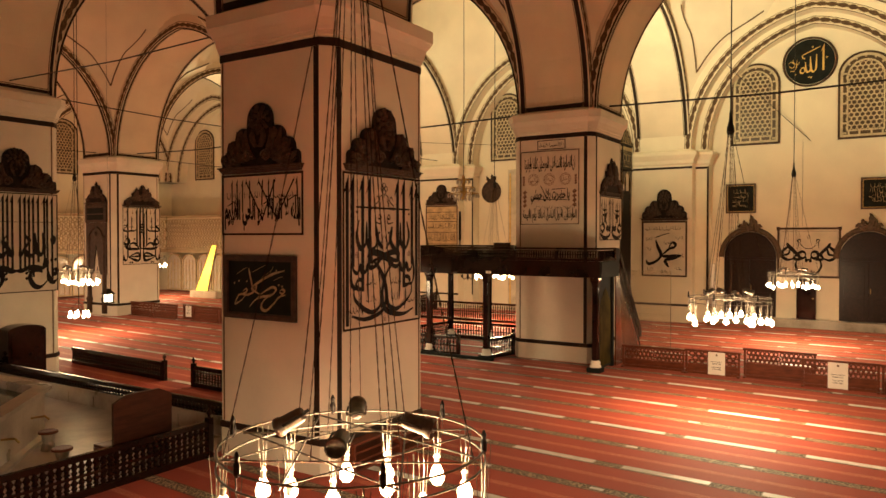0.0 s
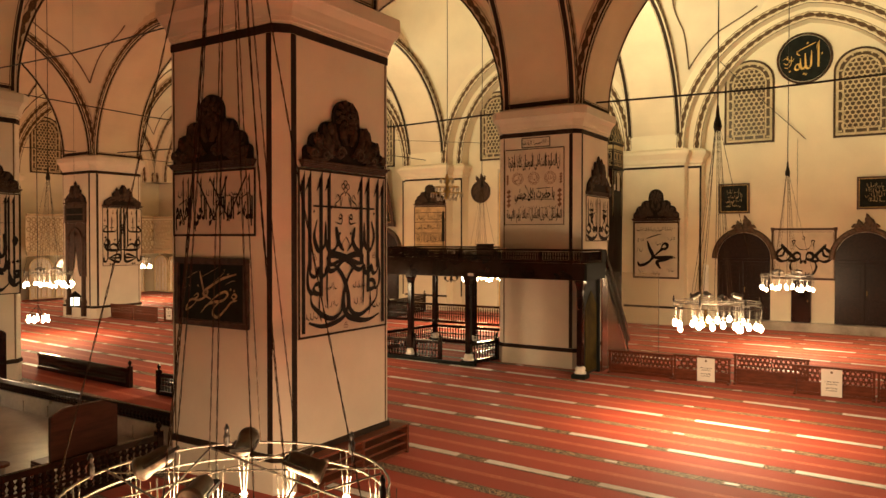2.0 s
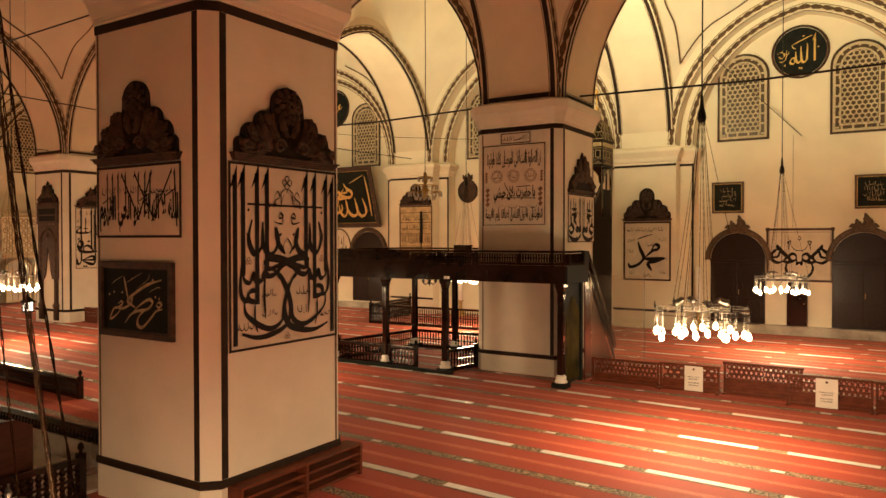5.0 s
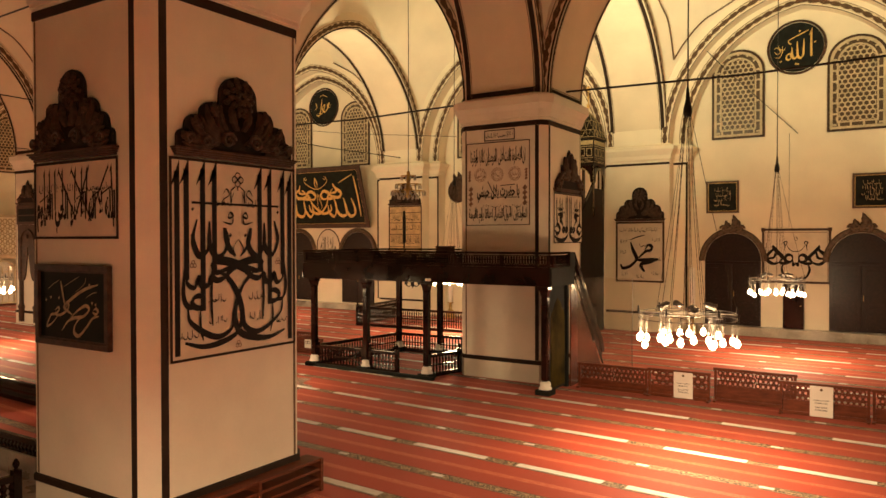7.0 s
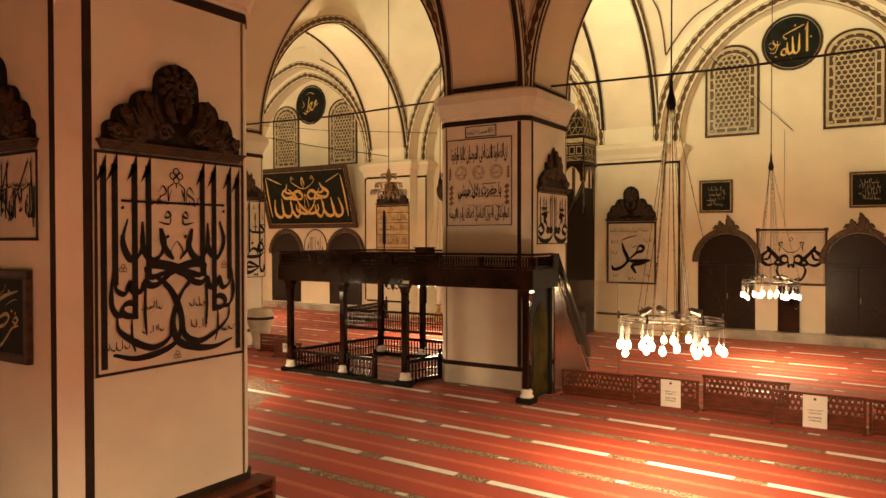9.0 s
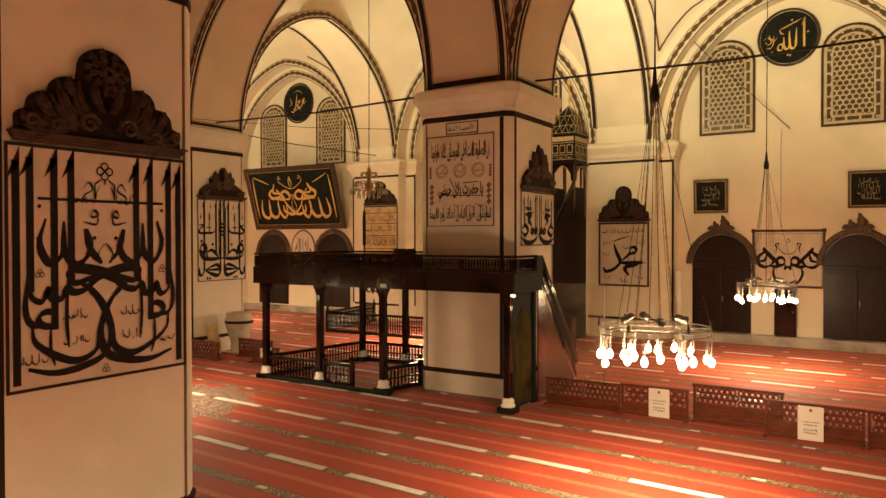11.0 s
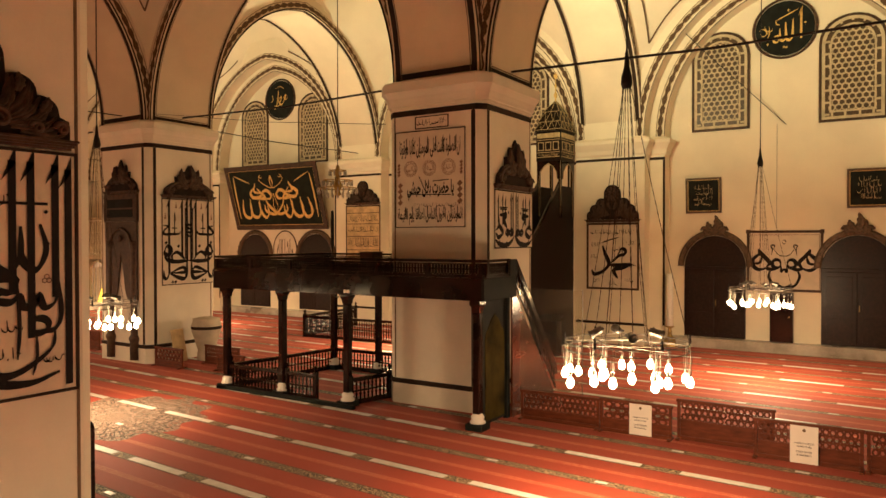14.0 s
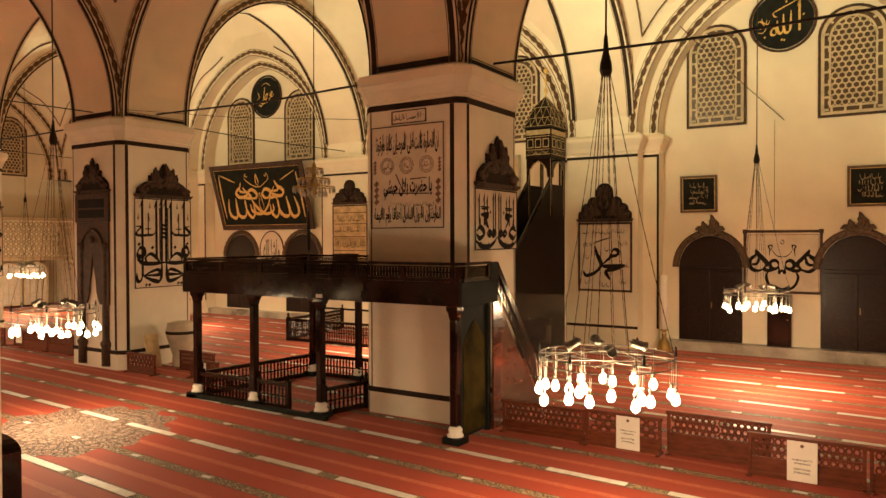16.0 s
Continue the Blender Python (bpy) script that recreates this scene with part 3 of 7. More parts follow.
def text(name, body, w, h, u, v, d, material, parent, bold=0.0):
    """Lettering fitted into a w x h field about (u, v), standing d in front of its board."""
    cu = bpy.data.curves.new("lettering", "FONT")
    cu.body = body
    cu.offset = bold
    cu.resolution_u = 3
    ob = new("lettering", cu)
    me = bpy.data.meshes.new_from_object(ob)
    bpy.data.objects.remove(ob)
    co = np.array([p.co[:] for p in me.vertices])
    lo, hi = co.min(0), co.max(0)
    for p in me.vertices:
        p.co = (u + ((p.co.x - lo[0]) / (hi[0] - lo[0]) - 0.5) * w, v + ((p.co.y - lo[1]) / (hi[1] - lo[1]) - 0.5) * h, d)
    me.name = name
    me.materials.clear()
    me.materials.append(material)
    ob = new(name, me)
    ob.parent = parent
    return tagged(ob, kind="stuff")


def smooth_line(pts, k=6):
    p = [Vector(q) for q in pts]
    p = [2 * p[0] - p[1]] + p + [2 * p[-1] - p[-2]]
    out = []
    for i in range(1, len(p) - 2):
        for j in range(k):
            t = j / k
            out.append(0.5 * ((2 * p[i]) + (p[i + 1] - p[i - 1]) * t + (2 * p[i - 1] - 5 * p[i] + 4 * p[i + 1] - p[i + 2]) * t * t + (3 * p[i] - p[i - 1] - 3 * p[i + 1] + p[i + 2]) * t ** 3))
    return out + [p[-2]]


def stroke(bm, pts, w, d, straight=False, pen=0.55):
    """A reed-pen stroke: a ribbon that thins where it runs along the pen's edge."""
    line = [Vector(p) for p in pts] if straight else smooth_line(pts)
    vs = []
    n = len(line)
    for i, p in enumerate(line):
        t = (line[min(i + 1, n - 1)] - line[max(i - 1, 0)]).normalized()
        k = 1 - pen + pen * abs(t.x * 0.77 - t.y * 0.64) if not straight else 1
        k *= 0.35 + 0.65 * min(1, 4 * (i + 0.2) / n, 4 * (n - 0.8 - i) / n) if not straight else 1
        nn = Vector((-t.y, t.x)) * w * 0.5 * k
        vs.append((bm.verts.new((*(p + nn), d)), bm.verts.new((*(p - nn), d))))
    for (a, b), (c, e) in zip(vs, vs[1:]):
        bm.faces.new((a, b, e, c))


def dot(bm, u, v, s, d):
    bm.faces.new([bm.verts.new((u + a * s, v + b * s, d)) for a, b in ((1, 0.1), (0.1, 1), (-1, -0.1), (-0.1, -1))])


def upright(bm, u, v0, v1, w, d, lean=0.0):
    """A tall letter shaft with a barbed head."""
    stroke(bm, [(u, v0), (u + lean * 0.5, (v0 + v1) / 2), (u + lean, v1)], w, d, straight=True)
    bm.faces.new([bm.verts.new((u + lean + a * w, v1 + b * w, d)) for a, b in ((-1.35, -2.7), (0.5, -0.5), (0.5, 1.9))])


# ---------------------------------------------------------------- carved crowns
def leaf(bm, u, v, ang, ln, wd, d0, thick):
    """A carved acanthus leaf: scalloped edges, a sunk midrib and a rolled tip."""
    ca, sa = math.cos(ang), math.sin(ang)
    bend = 1 if ca >= 0 else -1
    rings = []
    for i in range(20):
        t = i / 19
        wv = (wd * math.sin(math.pi * min(1, 0.16 + t * 0.84)) ** 0.8 + 0.004) * (1 + 0.15 * math.sin(t * 22))
        curl = -bend * 0.16 * ln * math.sin(t * 2.9)
        cx, cy = u + ca * ln * t - sa * curl, v + sa * ln * t + ca * curl
        h = thick * (0.40 + 0.60 * math.sin(math.pi * (0.15 + 0.78 * t))) * (1 + 0.06 * math.sin(t * 22))
        rings.append([(cx - sa * wv * c, cy + ca * wv * c, d0 + h * k) for c, k in ((1, 0), (0.85, 0.62), (0.5, 1.0), (0.1, 0.62), (-0.1, 0.62), (-0.5, 1.0), (-0.85, 0.62), (-1, 0))])
    loft(bm, rings, cap=False, closed=False)


def scroll(bm, u, v, r, turns, d, thick, flip=1):
    pts, rad = [], []
    for i in range(22):
        t = i / 21
        a = turns * 2 * math.pi * t
        rr = r * (1 - 0.85 * t)
        pts.append((u + flip * rr * math.cos(a), v + rr * math.sin(a), d + thick * 0.4))
        rad.append(thick * (1.0 - 0.45 * t))
    tube(bm, pts, rad, 6)


def spread_outline(kind, w, H, b0):
    """Half outlines of the carved crests: stepped lobes under a round knob, or a fan on a low arch."""
    a = w / 2
    if kind == 0:
        ky = H / 1.18
        lobes = ((0.0, 0.86, 0.32), (0.43, 0.52, 0.21), (0.67, 0.31, 0.20), (0.86, 0.14, 0.13))
        half = [(0.985 * a, b0)]
        for i in range(64):
            x = 0.985 * (1 - i / 63)
            y = 0.07
            for cx, cy, r in lobes:
                if abs(x - cx) < r:
                    y = max(y, cy + math.sqrt(r * r - (x - cx) ** 2))
            half.append((x * a, b0 + y * ky))
    else:
        ky = H / 1.05
        half = [(0.96 * a, b0)]
        rays = ((2, 0.97), (12, 0.95), (22, 0.84), (32, 0.76), (39, 0.66), (44, 0.74), (49, 0.82), (55, 0.76), (60, 0.74), (66, 0.86), (70, 0.91), (76, 0.82), (81, 0.84), (86, 0.97), (90, 1.05))
        for dg, r in rays:
            an = math.radians(dg)
            half.append((r * math.cos(an) * a, b0 + r * math.sin(an) * ky))
        half[-1] = (0.0, half[-1][1])
    return half


def crown(parent, w, h, v0, kind=0, cornice=True, mt=None, d=0.0):
    """Carved cresting over a panel: cornice, lobed back, acanthus leaves, volutes and a knob."""
    mt = mt or CARVED
    if cornice:
        bm = bmesh.new()
        for ex, lo, hi, dd in ((0.0, 0.0, 0.03, 0.05), (0.02, 0.031, 0.055, 0.075), (0.035, 0.056, 0.085, 0.095), (0.055, 0.086, 0.11, 0.12)):
            cuboid(bm, -w / 2 - ex, w / 2 + ex, v0 + lo, v0 + hi, d, d + dd)
        part("cornice", bm, mt, parent, "dark wooden cornice under the carving")
    b0 = v0 + 0.115
    H = h - 0.115
    a = w / 2
    half = spread_outline(kind, w, H, b0)
    # the back board is set much darker than the leaves over it
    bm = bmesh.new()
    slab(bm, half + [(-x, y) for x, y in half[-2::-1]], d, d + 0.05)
    part("back_board", bm, CREST_BACK, parent, "near-black back board of the carving")

    def put(u, v, deg, ln, q, lift=0.0, thick=0.075):
        for s in ((-1, 1) if u or deg != 90 else (1,)):
            bm = bmesh.new()
            leaf(bm, s * u * a, b0 + v * ky, math.radians(deg if s > 0 else 180 - deg), ln * a, q * a, d + 0.045 + lift, thick)
            part("leaf", bm, mt, parent, smooth=True)

    if kind == 0:
        ky = H / 1.18
        for cx, cy, r in ((0.43, 0.52, 0.21), (0.67, 0.31, 0.20), (0.86, 0.14, 0.13)):
            ux, uy = cx * 0.52, cy * 0.2 + 0.04
            ang = math.degrees(math.atan2((cy + r * 0.7) * ky - uy * ky, (cx + r * 0.45 - ux) * a))
            ln = math.hypot((cx + r * 0.5 - ux), (cy + r * 0.8 - uy) * ky / a)
            put(ux, uy, ang, ln, 0.062)
            put(ux + 0.08, uy, ang - 14, ln * 0.80, 0.038, 0.02, 0.07)
            put(ux - 0.05, uy + 0.06, ang + 16, ln * 0.80, 0.036, 0.02, 0.07)
            put(cx - r * 0.1, cy - r * 0.1, ang + 30, r * 0.95, 0.05, 0.035, 0.06)
        put(0.12, 0.12, 64, 0.55, 0.055, 0.01)
        put(0.05, 0.34, 80, 0.36, 0.045, 0.02)
        for s in (-1, 1):
            for cx, cy, r, tn in ((0.24, 0.17, 0.11, 1.5), (0.60, 0.10, 0.07, 1.3), (0.86, 0.12, 0.07, 1.3)):
                bm = bmesh.new()
                scroll(bm, s * cx * a, b0 + cy * ky, r * a, tn, d + 0.115, 0.032 * a, -s)
                part("scroll", bm, mt, parent, smooth=True)
        for ring, n, r0, ln in ((0, 11, 0.18, 0.10), (1, 9, 0.11, 0.10), (2, 6, 0.03, 0.09)):
            for k in range(n):
                an = 2 * math.pi * (k + 0.5 * (ring % 2)) / n
                bm = bmesh.new()
                leaf(bm, r0 * a * math.cos(an), b0 + 0.86 * ky + r0 * a * math.sin(an), an, ln * a, 0.036 * a, d + 0.05 + 0.025 * ring, 0.055)
                part("leaf", bm, mt, parent, smooth=True)
    else:
        ky = H / 1.05
        for k, (dg, ln, q) in enumerate(((90, 0.74, 0.13), (69, 0.66, 0.11), (48, 0.58, 0.10), (30, 0.44, 0.08))):
            put(0.0 if dg == 90 else 0.06, 0.26, dg, ln, q, 0.012 * (3 - k))
        for dg in (14, 38, 62):
            an = math.radians(dg)
            put(0.72 * math.cos(an), 0.36 * math.sin(an), dg - 62, 0.26, 0.075, 0.01)
        for s in (-1, 1):
            bm = bmesh.new()
            tube(bm, [(s * a * (0.84 * math.cos(t)), b0 + 0.05 + ky * 0.44 * math.sin(t), d + 0.07) for t in [math.pi / 2 * i / 12 for i in range(13)]], 0.05 * a, 7)
            part("arch_roll", bm, mt, parent, smooth=True)
            bm = bmesh.new()
            scroll(bm, s * 0.84 * a, b0 + 0.12 * ky, 0.10 * a, 1.4, d + 0.07, 0.032 * a, s)
            part("scroll", bm, mt, parent, smooth=True)


def painted_panel(name, m, w, h, label, board=BOARD, border=DARKPAINT, bw=0.035, thick=0.012):
    p = thing(name, m, label, "calligraphy panel")
    part("board", box(-w / 2, w / 2, 0, h, 0.002, thick), board, p)
    bm = bmesh.new()
    for a, b, c, e in ((-w / 2, w / 2, 0, bw), (-w / 2, w / 2, h - bw, h), (-w / 2, -w / 2 + bw, bw, h - bw), (w / 2 - bw, w / 2, bw, h - bw)):
        cuboid(bm, a, b, c, e, thick + 0.001, thick + 0.012)
    part("border", bm, border, p)
    return p


def mirrored_ink(p, w, h, strokes, shafts, dots, lines, d=0.018, wt=0.03, mirror=True, pen=0.92):
    """Strokes given over a unit field, set beside their mirror image."""
    bm = bmesh.new()
    for s in ((0, 1) if mirror else (0,)):
        f = (lambda u: (u - 0.5) * w) if s == 0 else (lambda u: (0.5 - u) * w)
        dd = d + 0.0015 * s
        for u, v0, v1 in shafts:
            upright(bm, f(u), v0 * h, v1 * h, wt * w, dd)
        for k, (pts, q) in enumerate(strokes):
            stroke(bm, [(f(u), v * h) for u, v in pts], pen * q * w, dd + 0.0004 * (k + 1))
        for u, v, q in dots:
            dot(bm, f(u), v * h, q * w, dd)
        for u0, v0, u1, v1, q in lines:
            stroke(bm, [(f(u0), v0 * h), (f(u1), v1 * h)], q * w, dd + 0.0006, straight=True)
    return tagged(part("writing", bm, INK, p, "black mirrored calligraphy"), kind="stuff")


def scribble(bm, u, v, w, h, d, rnd, n, q):
    """A line of writing too small to read: shafts, bowls and dots of its size."""
    for i in range(n):
        x = u - w / 2 + w * (i + rnd.uniform(0.2, 0.8)) / n
        k = rnd.random()
        if k < 0.45:
            stroke(bm, [(x, v - h * rnd.uniform(0.1, 0.4)), (x + rnd.uniform(-0.05, 0.05) * h, v + h * rnd.uniform(0.3, 0.5))], q * 0.8, d, straight=True)
        elif k < 0.85:
            r = w / n * rnd.uniform(0.5, 1.0)
            y = v - h * rnd.uniform(0.1, 0.3)
            stroke(bm, [(x + r, y + r * 0.8), (x + r * 0.7, y - r * 0.3), (x, y - r * 0.6), (x - r * 0.7, y - r * 0.1), (x - r, y + r * 0.7)], q * 1.3, d)
        else:
            dot(bm, x, v + h * rnd.uniform(-0.4, 0.4), q * 0.9, d)


# mirrored panel on the broad pillar's flank
FP = HALF + 0.004
TALL = ((0.05, 0.03, 0.93), (0.115, 0.40, 0.945), (0.232, 0.24, 0.95), (0.318, 0.42, 0.95))
SWEEP = [
    ([(0.19, 0.7), (0.16, 0.6), (0.2, 0.52), (0.25, 0.53), (0.28, 0.58), (0.28, 0.69)], 0.062),
    ([(0.28, 0.69), (0.28, 0.58), (0.33, 0.51), (0.39, 0.53), (0.42, 0.59), (0.4, 0.66)], 0.062),
    ([(0.39, 0.66), (0.42, 0.57), (0.48, 0.51)], 0.058),
    ([(0.29, 0.47), (0.34, 0.49), (0.44, 0.48), (0.54, 0.45), (0.62, 0.4)], 0.085),
    ([(0.29, 0.47), (0.33, 0.43), (0.39, 0.44), (0.5, 0.47)], 0.05),
    ([(0.11, 0.44), (0.12, 0.38), (0.17, 0.36), (0.2, 0.41), (0.22, 0.37), (0.27, 0.37), (0.29, 0.41), (0.33, 0.39), (0.39, 0.4), (0.46, 0.44), (0.54, 0.48)], 0.06),
]
SWEEP += [
    ([(0.1, 0.46), (0.09, 0.33), (0.12, 0.27), (0.19, 0.26)], 0.05),
    ([(0.198 + 0.046 * math.cos(0.785 * k), 0.287 + 0.030 * math.sin(0.785 * k)) for k in range(9)], 0.055),
    ([(0.34, 0.44), (0.43, 0.39), (0.5, 0.3), (0.53, 0.2), (0.49, 0.11), (0.37, 0.07), (0.23, 0.06), (0.1, 0.09)], 0.066),
    ([(0.12, 0.26), (0.14, 0.19), (0.26, 0.12), (0.36, 0.1), (0.45, 0.14), (0.47, 0.23), (0.51, 0.33), (0.59, 0.39)], 0.058),
    ([(0.21, 0.25), (0.21, 0.16), (0.23, 0.09)], 0.03),
    ([(0.3, 0.48), (0.29, 0.29), (0.3, 0.16)], 0.034),
]
SWEEP += [
    ([(0.42, 0.72), (0.44, 0.74), (0.46, 0.72), (0.43, 0.71), (0.42, 0.72)], 0.022),
    ([(0.46, 0.72), (0.45, 0.68), (0.38, 0.69)], 0.018),
    ([(0.38, 0.83), (0.41, 0.86), (0.43, 0.83), (0.38, 0.8), (0.4, 0.77)], 0.016),
    ([(0.47, 0.85), (0.45, 0.81), (0.45, 0.79)], 0.012),
    ([(0.47, 0.51), (0.46, 0.55), (0.48, 0.58), (0.5, 0.6)], 0.014),
]
p = painted_panel("calligraphy_panel", face_east(PX + FP, 5.09, 2.37), 2.27, 2.69, "large cream panel with black mirrored calligraphy under a carved crown")
mirrored_ink(p, 2.27, 2.69, SWEEP, TALL, [(0.16, 0.75, 0.012), (0.155, 0.62, 0.014), (0.44, 0.62, 0.013)], [(0.152, 0.782, 0.5, 0.781, 0.014), (0.445, 0.79, 0.445, 0.855, 0.008), (0.445, 0.855, 0.48, 0.875, 0.008)], wt=0.037, pen=0.70)
bm = bmesh.new()
for u, v in ((0.155, 0.475), (0.845, 0.475), (0.5, 0.045)):
    for a in range(3):
        an = math.radians(90 + 120 * a)
        lathe_pts = [(2.24 * (u - 0.5) + 0.028 * math.cos(an) + 0.026 * math.cos(k), 2.69 * v + 0.028 * math.sin(an) + 0.026 * math.sin(k)) for k in [2 * math.pi * i / 10 for i in range(11)]]
        stroke(bm, lathe_pts, 0.012, 0.022, straight=True)
tagged(part("red_mark", bm, REDINK, p, "small red trefoil marks"), kind="stuff")
bm = bmesh.new()
for a in range(4):
    an = math.radians(90 * a)
    c = (0.055 * math.cos(an), 2.455 + 0.055 * math.sin(an))
    stroke(bm, [(c[0] + 0.045 * math.cos(k), c[1] + 0.045 * math.sin(k)) for k in [2 * math.pi * i / 12 for i in range(13)]], 0.016, 0.021, straight=True)
stroke(bm, [(0, 2.36), (0, 2.30)], 0.02, 0.021, straight=True)
tagged(part("knot", bm, INK, p), kind="stuff")
rnd = random.Random(8)
bm = bmesh.new()
for u, v in ((-0.38, 0.80), (0.36, 0.80), (-0.36, 0.50), (0.36, 0.50), (-0.86, 0.34), (0.90, 0.42), (-0.28, 2.14), (0.28, 2.14)):
    scribble(bm, u, v, 0.3, 0.14, 0.020, rnd, 7, 0.014)
tagged(part("small_writing", bm, INK, p), kind="stuff")
crown(p, 2.1, 1.18, 2.71, 0)

# verse panel, crown and framed board on the same pillar's other face
p = painted_panel("calligraphy_panel", face_south(1.2, PY - FP, 3.99), 1.98, 1.07, "cream panel with tall crossing black letters under a carved crown")
text("writing", arab("الله لا اله الا هو الحي القيوم"), 1.86, 0.56, 0, 0.36, 0.017, INK, p, 0.05)
bm = bmesh.new()
for i, (u, l, v0) in enumerate(((-0.73, 0.0, 0.40), (-0.60, 0.0, 0.34), (-0.46, 0.0, 0.40), (-0.27, -0.01, 0.36), (0.05, -0.42, 0.26), (0.40, -0.46, 0.24), (0.02, 0.02, 0.52), (0.17, 0.02, 0.30), (0.30, 0.01, 0.42), (0.34, 0.44, 0.24), (0.02, 0.32, 0.26), (0.90, -0.05, 0.16))):
    upright(bm, u, v0, 0.94, 0.030, 0.018 + 0.0004 * i, l)
for i, u in enumerate((-0.74, 0.16, 0.52, 0.72)):
    stroke(bm, [(u - 0.1, 0.52 + 0.02 * i), (u + 0.12, 0.62 + 0.02 * i)], 0.02, 0.0235, straight=True)
scribble(bm, 0, 0.70, 1.74, 0.13, 0.024, rnd, 40, 0.014)
tagged(part("tall_letters", bm, INK, p), kind="stuff")
crown(p, 1.9, 1.2, 1.09, 0)


def framed_board(name, m, w, h, label, field, ft=0.07, wood=None, tilt=0.0):
    p = thing(name, m @ pose(0, 0, 0.03, -tilt), label, "framed calligraphy")
    part("field", box(-w / 2 + ft * 0.8, w / 2 - ft * 0.8, ft * 0.8, h - ft * 0.8, 0.0, 0.02), field, p)
    bm = bmesh.new()
    for a, b, c, e in ((-w / 2, w / 2, 0, ft), (-w / 2, w / 2, h - ft, h), (-w / 2, -w / 2 + ft, ft, h - ft), (w / 2 - ft, w / 2, ft, h - ft)):
        cuboid(bm, a, b, c, e, -0.02, 0.055)
    bmesh.ops.bevel(bm, geom=bm.edges[:], offset=0.008, segments=1, affect="EDGES")
    part("frame", bm, wood or CARVED, p)
    bm = bmesh.new()
    i = ft + 0.0
    for a, b, c, e in ((-w / 2 + i, w / 2 - i, i, i + 0.018), (-w / 2 + i, w / 2 - i, h - i - 0.018, h - i), (-w / 2 + i, -w / 2 + i + 0.018, i + 0.018, h - i - 0.018), (w / 2 - i - 0.018, w / 2 - i, i + 0.018, h - i - 0.018)):
        cuboid(bm, a, b, c, e, 0.021, 0.032)
    part("inner_slip", bm, GOLD if wood else CARVED, p, "thin inner frame")
    return p


p = framed_board("framed_board", face_south(1.18, PY - FP, 2.52), 1.74, 1.12, "dark framed board with gold slanting script on the pillar", GREENB, 0.09)
SLANT = [
    ([(0.82, 0.46), (0.86, 0.49), (0.89, 0.45), (0.85, 0.41), (0.81, 0.44)], 0.045),
    ([(0.9, 0.39), (0.81, 0.35), (0.72, 0.22), (0.61, 0.09), (0.54, 0.13), (0.56, 0.25), (0.67, 0.38)], 0.06),
    ([(0.48, 0.32), (0.58, 0.43), (0.71, 0.52), (0.76, 0.47), (0.68, 0.37), (0.53, 0.33), (0.44, 0.27), (0.35, 0.14)], 0.055),
    ([(0.89, 0.82), (0.69, 0.74), (0.49, 0.59), (0.39, 0.48), (0.51, 0.38)], 0.062),
    ([(0.34, 0.85), (0.37, 0.67), (0.41, 0.45)], 0.045),
]
SLANT += [
    ([(0.41, 0.47), (0.46, 0.52), (0.44, 0.44), (0.33, 0.36), (0.22, 0.36)], 0.05),
    ([(0.25, 0.42), (0.3, 0.47), (0.31, 0.42), (0.25, 0.37), (0.18, 0.34), (0.12, 0.18), (0.22, 0.25), (0.31, 0.38)], 0.045),
    ([(0.38, 0.76), (0.51, 0.85), (0.62, 0.92)], 0.012),
    ([(0.14, 0.72), (0.23, 0.8), (0.32, 0.86)], 0.012),
    ([(0.54, 0.68), (0.69, 0.81), (0.72, 0.91)], 0.01),
    ([(0.72, 0.63), (0.82, 0.7), (0.88, 0.71)], 0.012),
]
bm = bmesh.new()
for k, (pts, q) in enumerate(SLANT):
    stroke(bm, [((u - 0.5) * 1.58, 0.08 + v * 0.96) for u, v in pts], q * 0.98, 0.026 + 0.0004 * k, pen=0.5)
for u, v in ((-0.62, 0.62), (-0.50, 0.66), (0.42, 0.86), (0.56, 0.60), (0.48, 0.62), (-0.30, 0.66)):
    dot(bm, u, v, 0.022, 0.026)
tagged(part("writing", bm, PALEGOLD, p, "dull gold slanting script"), kind="stuff")


# mirrored designs on the other pillars
KNOT = [
    ([(0.03, 0.69), (0.11, 0.68), (0.04, 0.63), (0.05, 0.59), (0.21, 0.59), (0.32, 0.6), (0.39, 0.67)], 0.036),
    ([(0.05, 0.41), (0.09, 0.45), (0.15, 0.43), (0.16, 0.37), (0.1, 0.35), (0.05, 0.37), (0.05, 0.41)], 0.06),
    ([(0.04, 0.33), (0.14, 0.28), (0.31, 0.27), (0.5, 0.28)], 0.055),
    ([(0.2, 0.28), (0.18, 0.34), (0.27, 0.38), (0.36, 0.34), (0.42, 0.28)], 0.045),
    ([(0.03, 0.17), (0.04, 0.09), (0.09, 0.08), (0.13, 0.14)], 0.045),
    ([(0.15, 0.14), (0.28, 0.18), (0.39, 0.2), (0.44, 0.15), (0.33, 0.14), (0.17, 0.14)], 0.045),
    ([(0.15, 0.13), (0.31, 0.08), (0.41, 0.07), (0.45, 0.13), (0.46, 0.29)], 0.055),
    ([(0.46, 0.64), (0.54, 0.68), (0.46, 0.72)], 0.03),
    ([(0.46, 0.55), (0.54, 0.59), (0.46, 0.63)], 0.03),
]
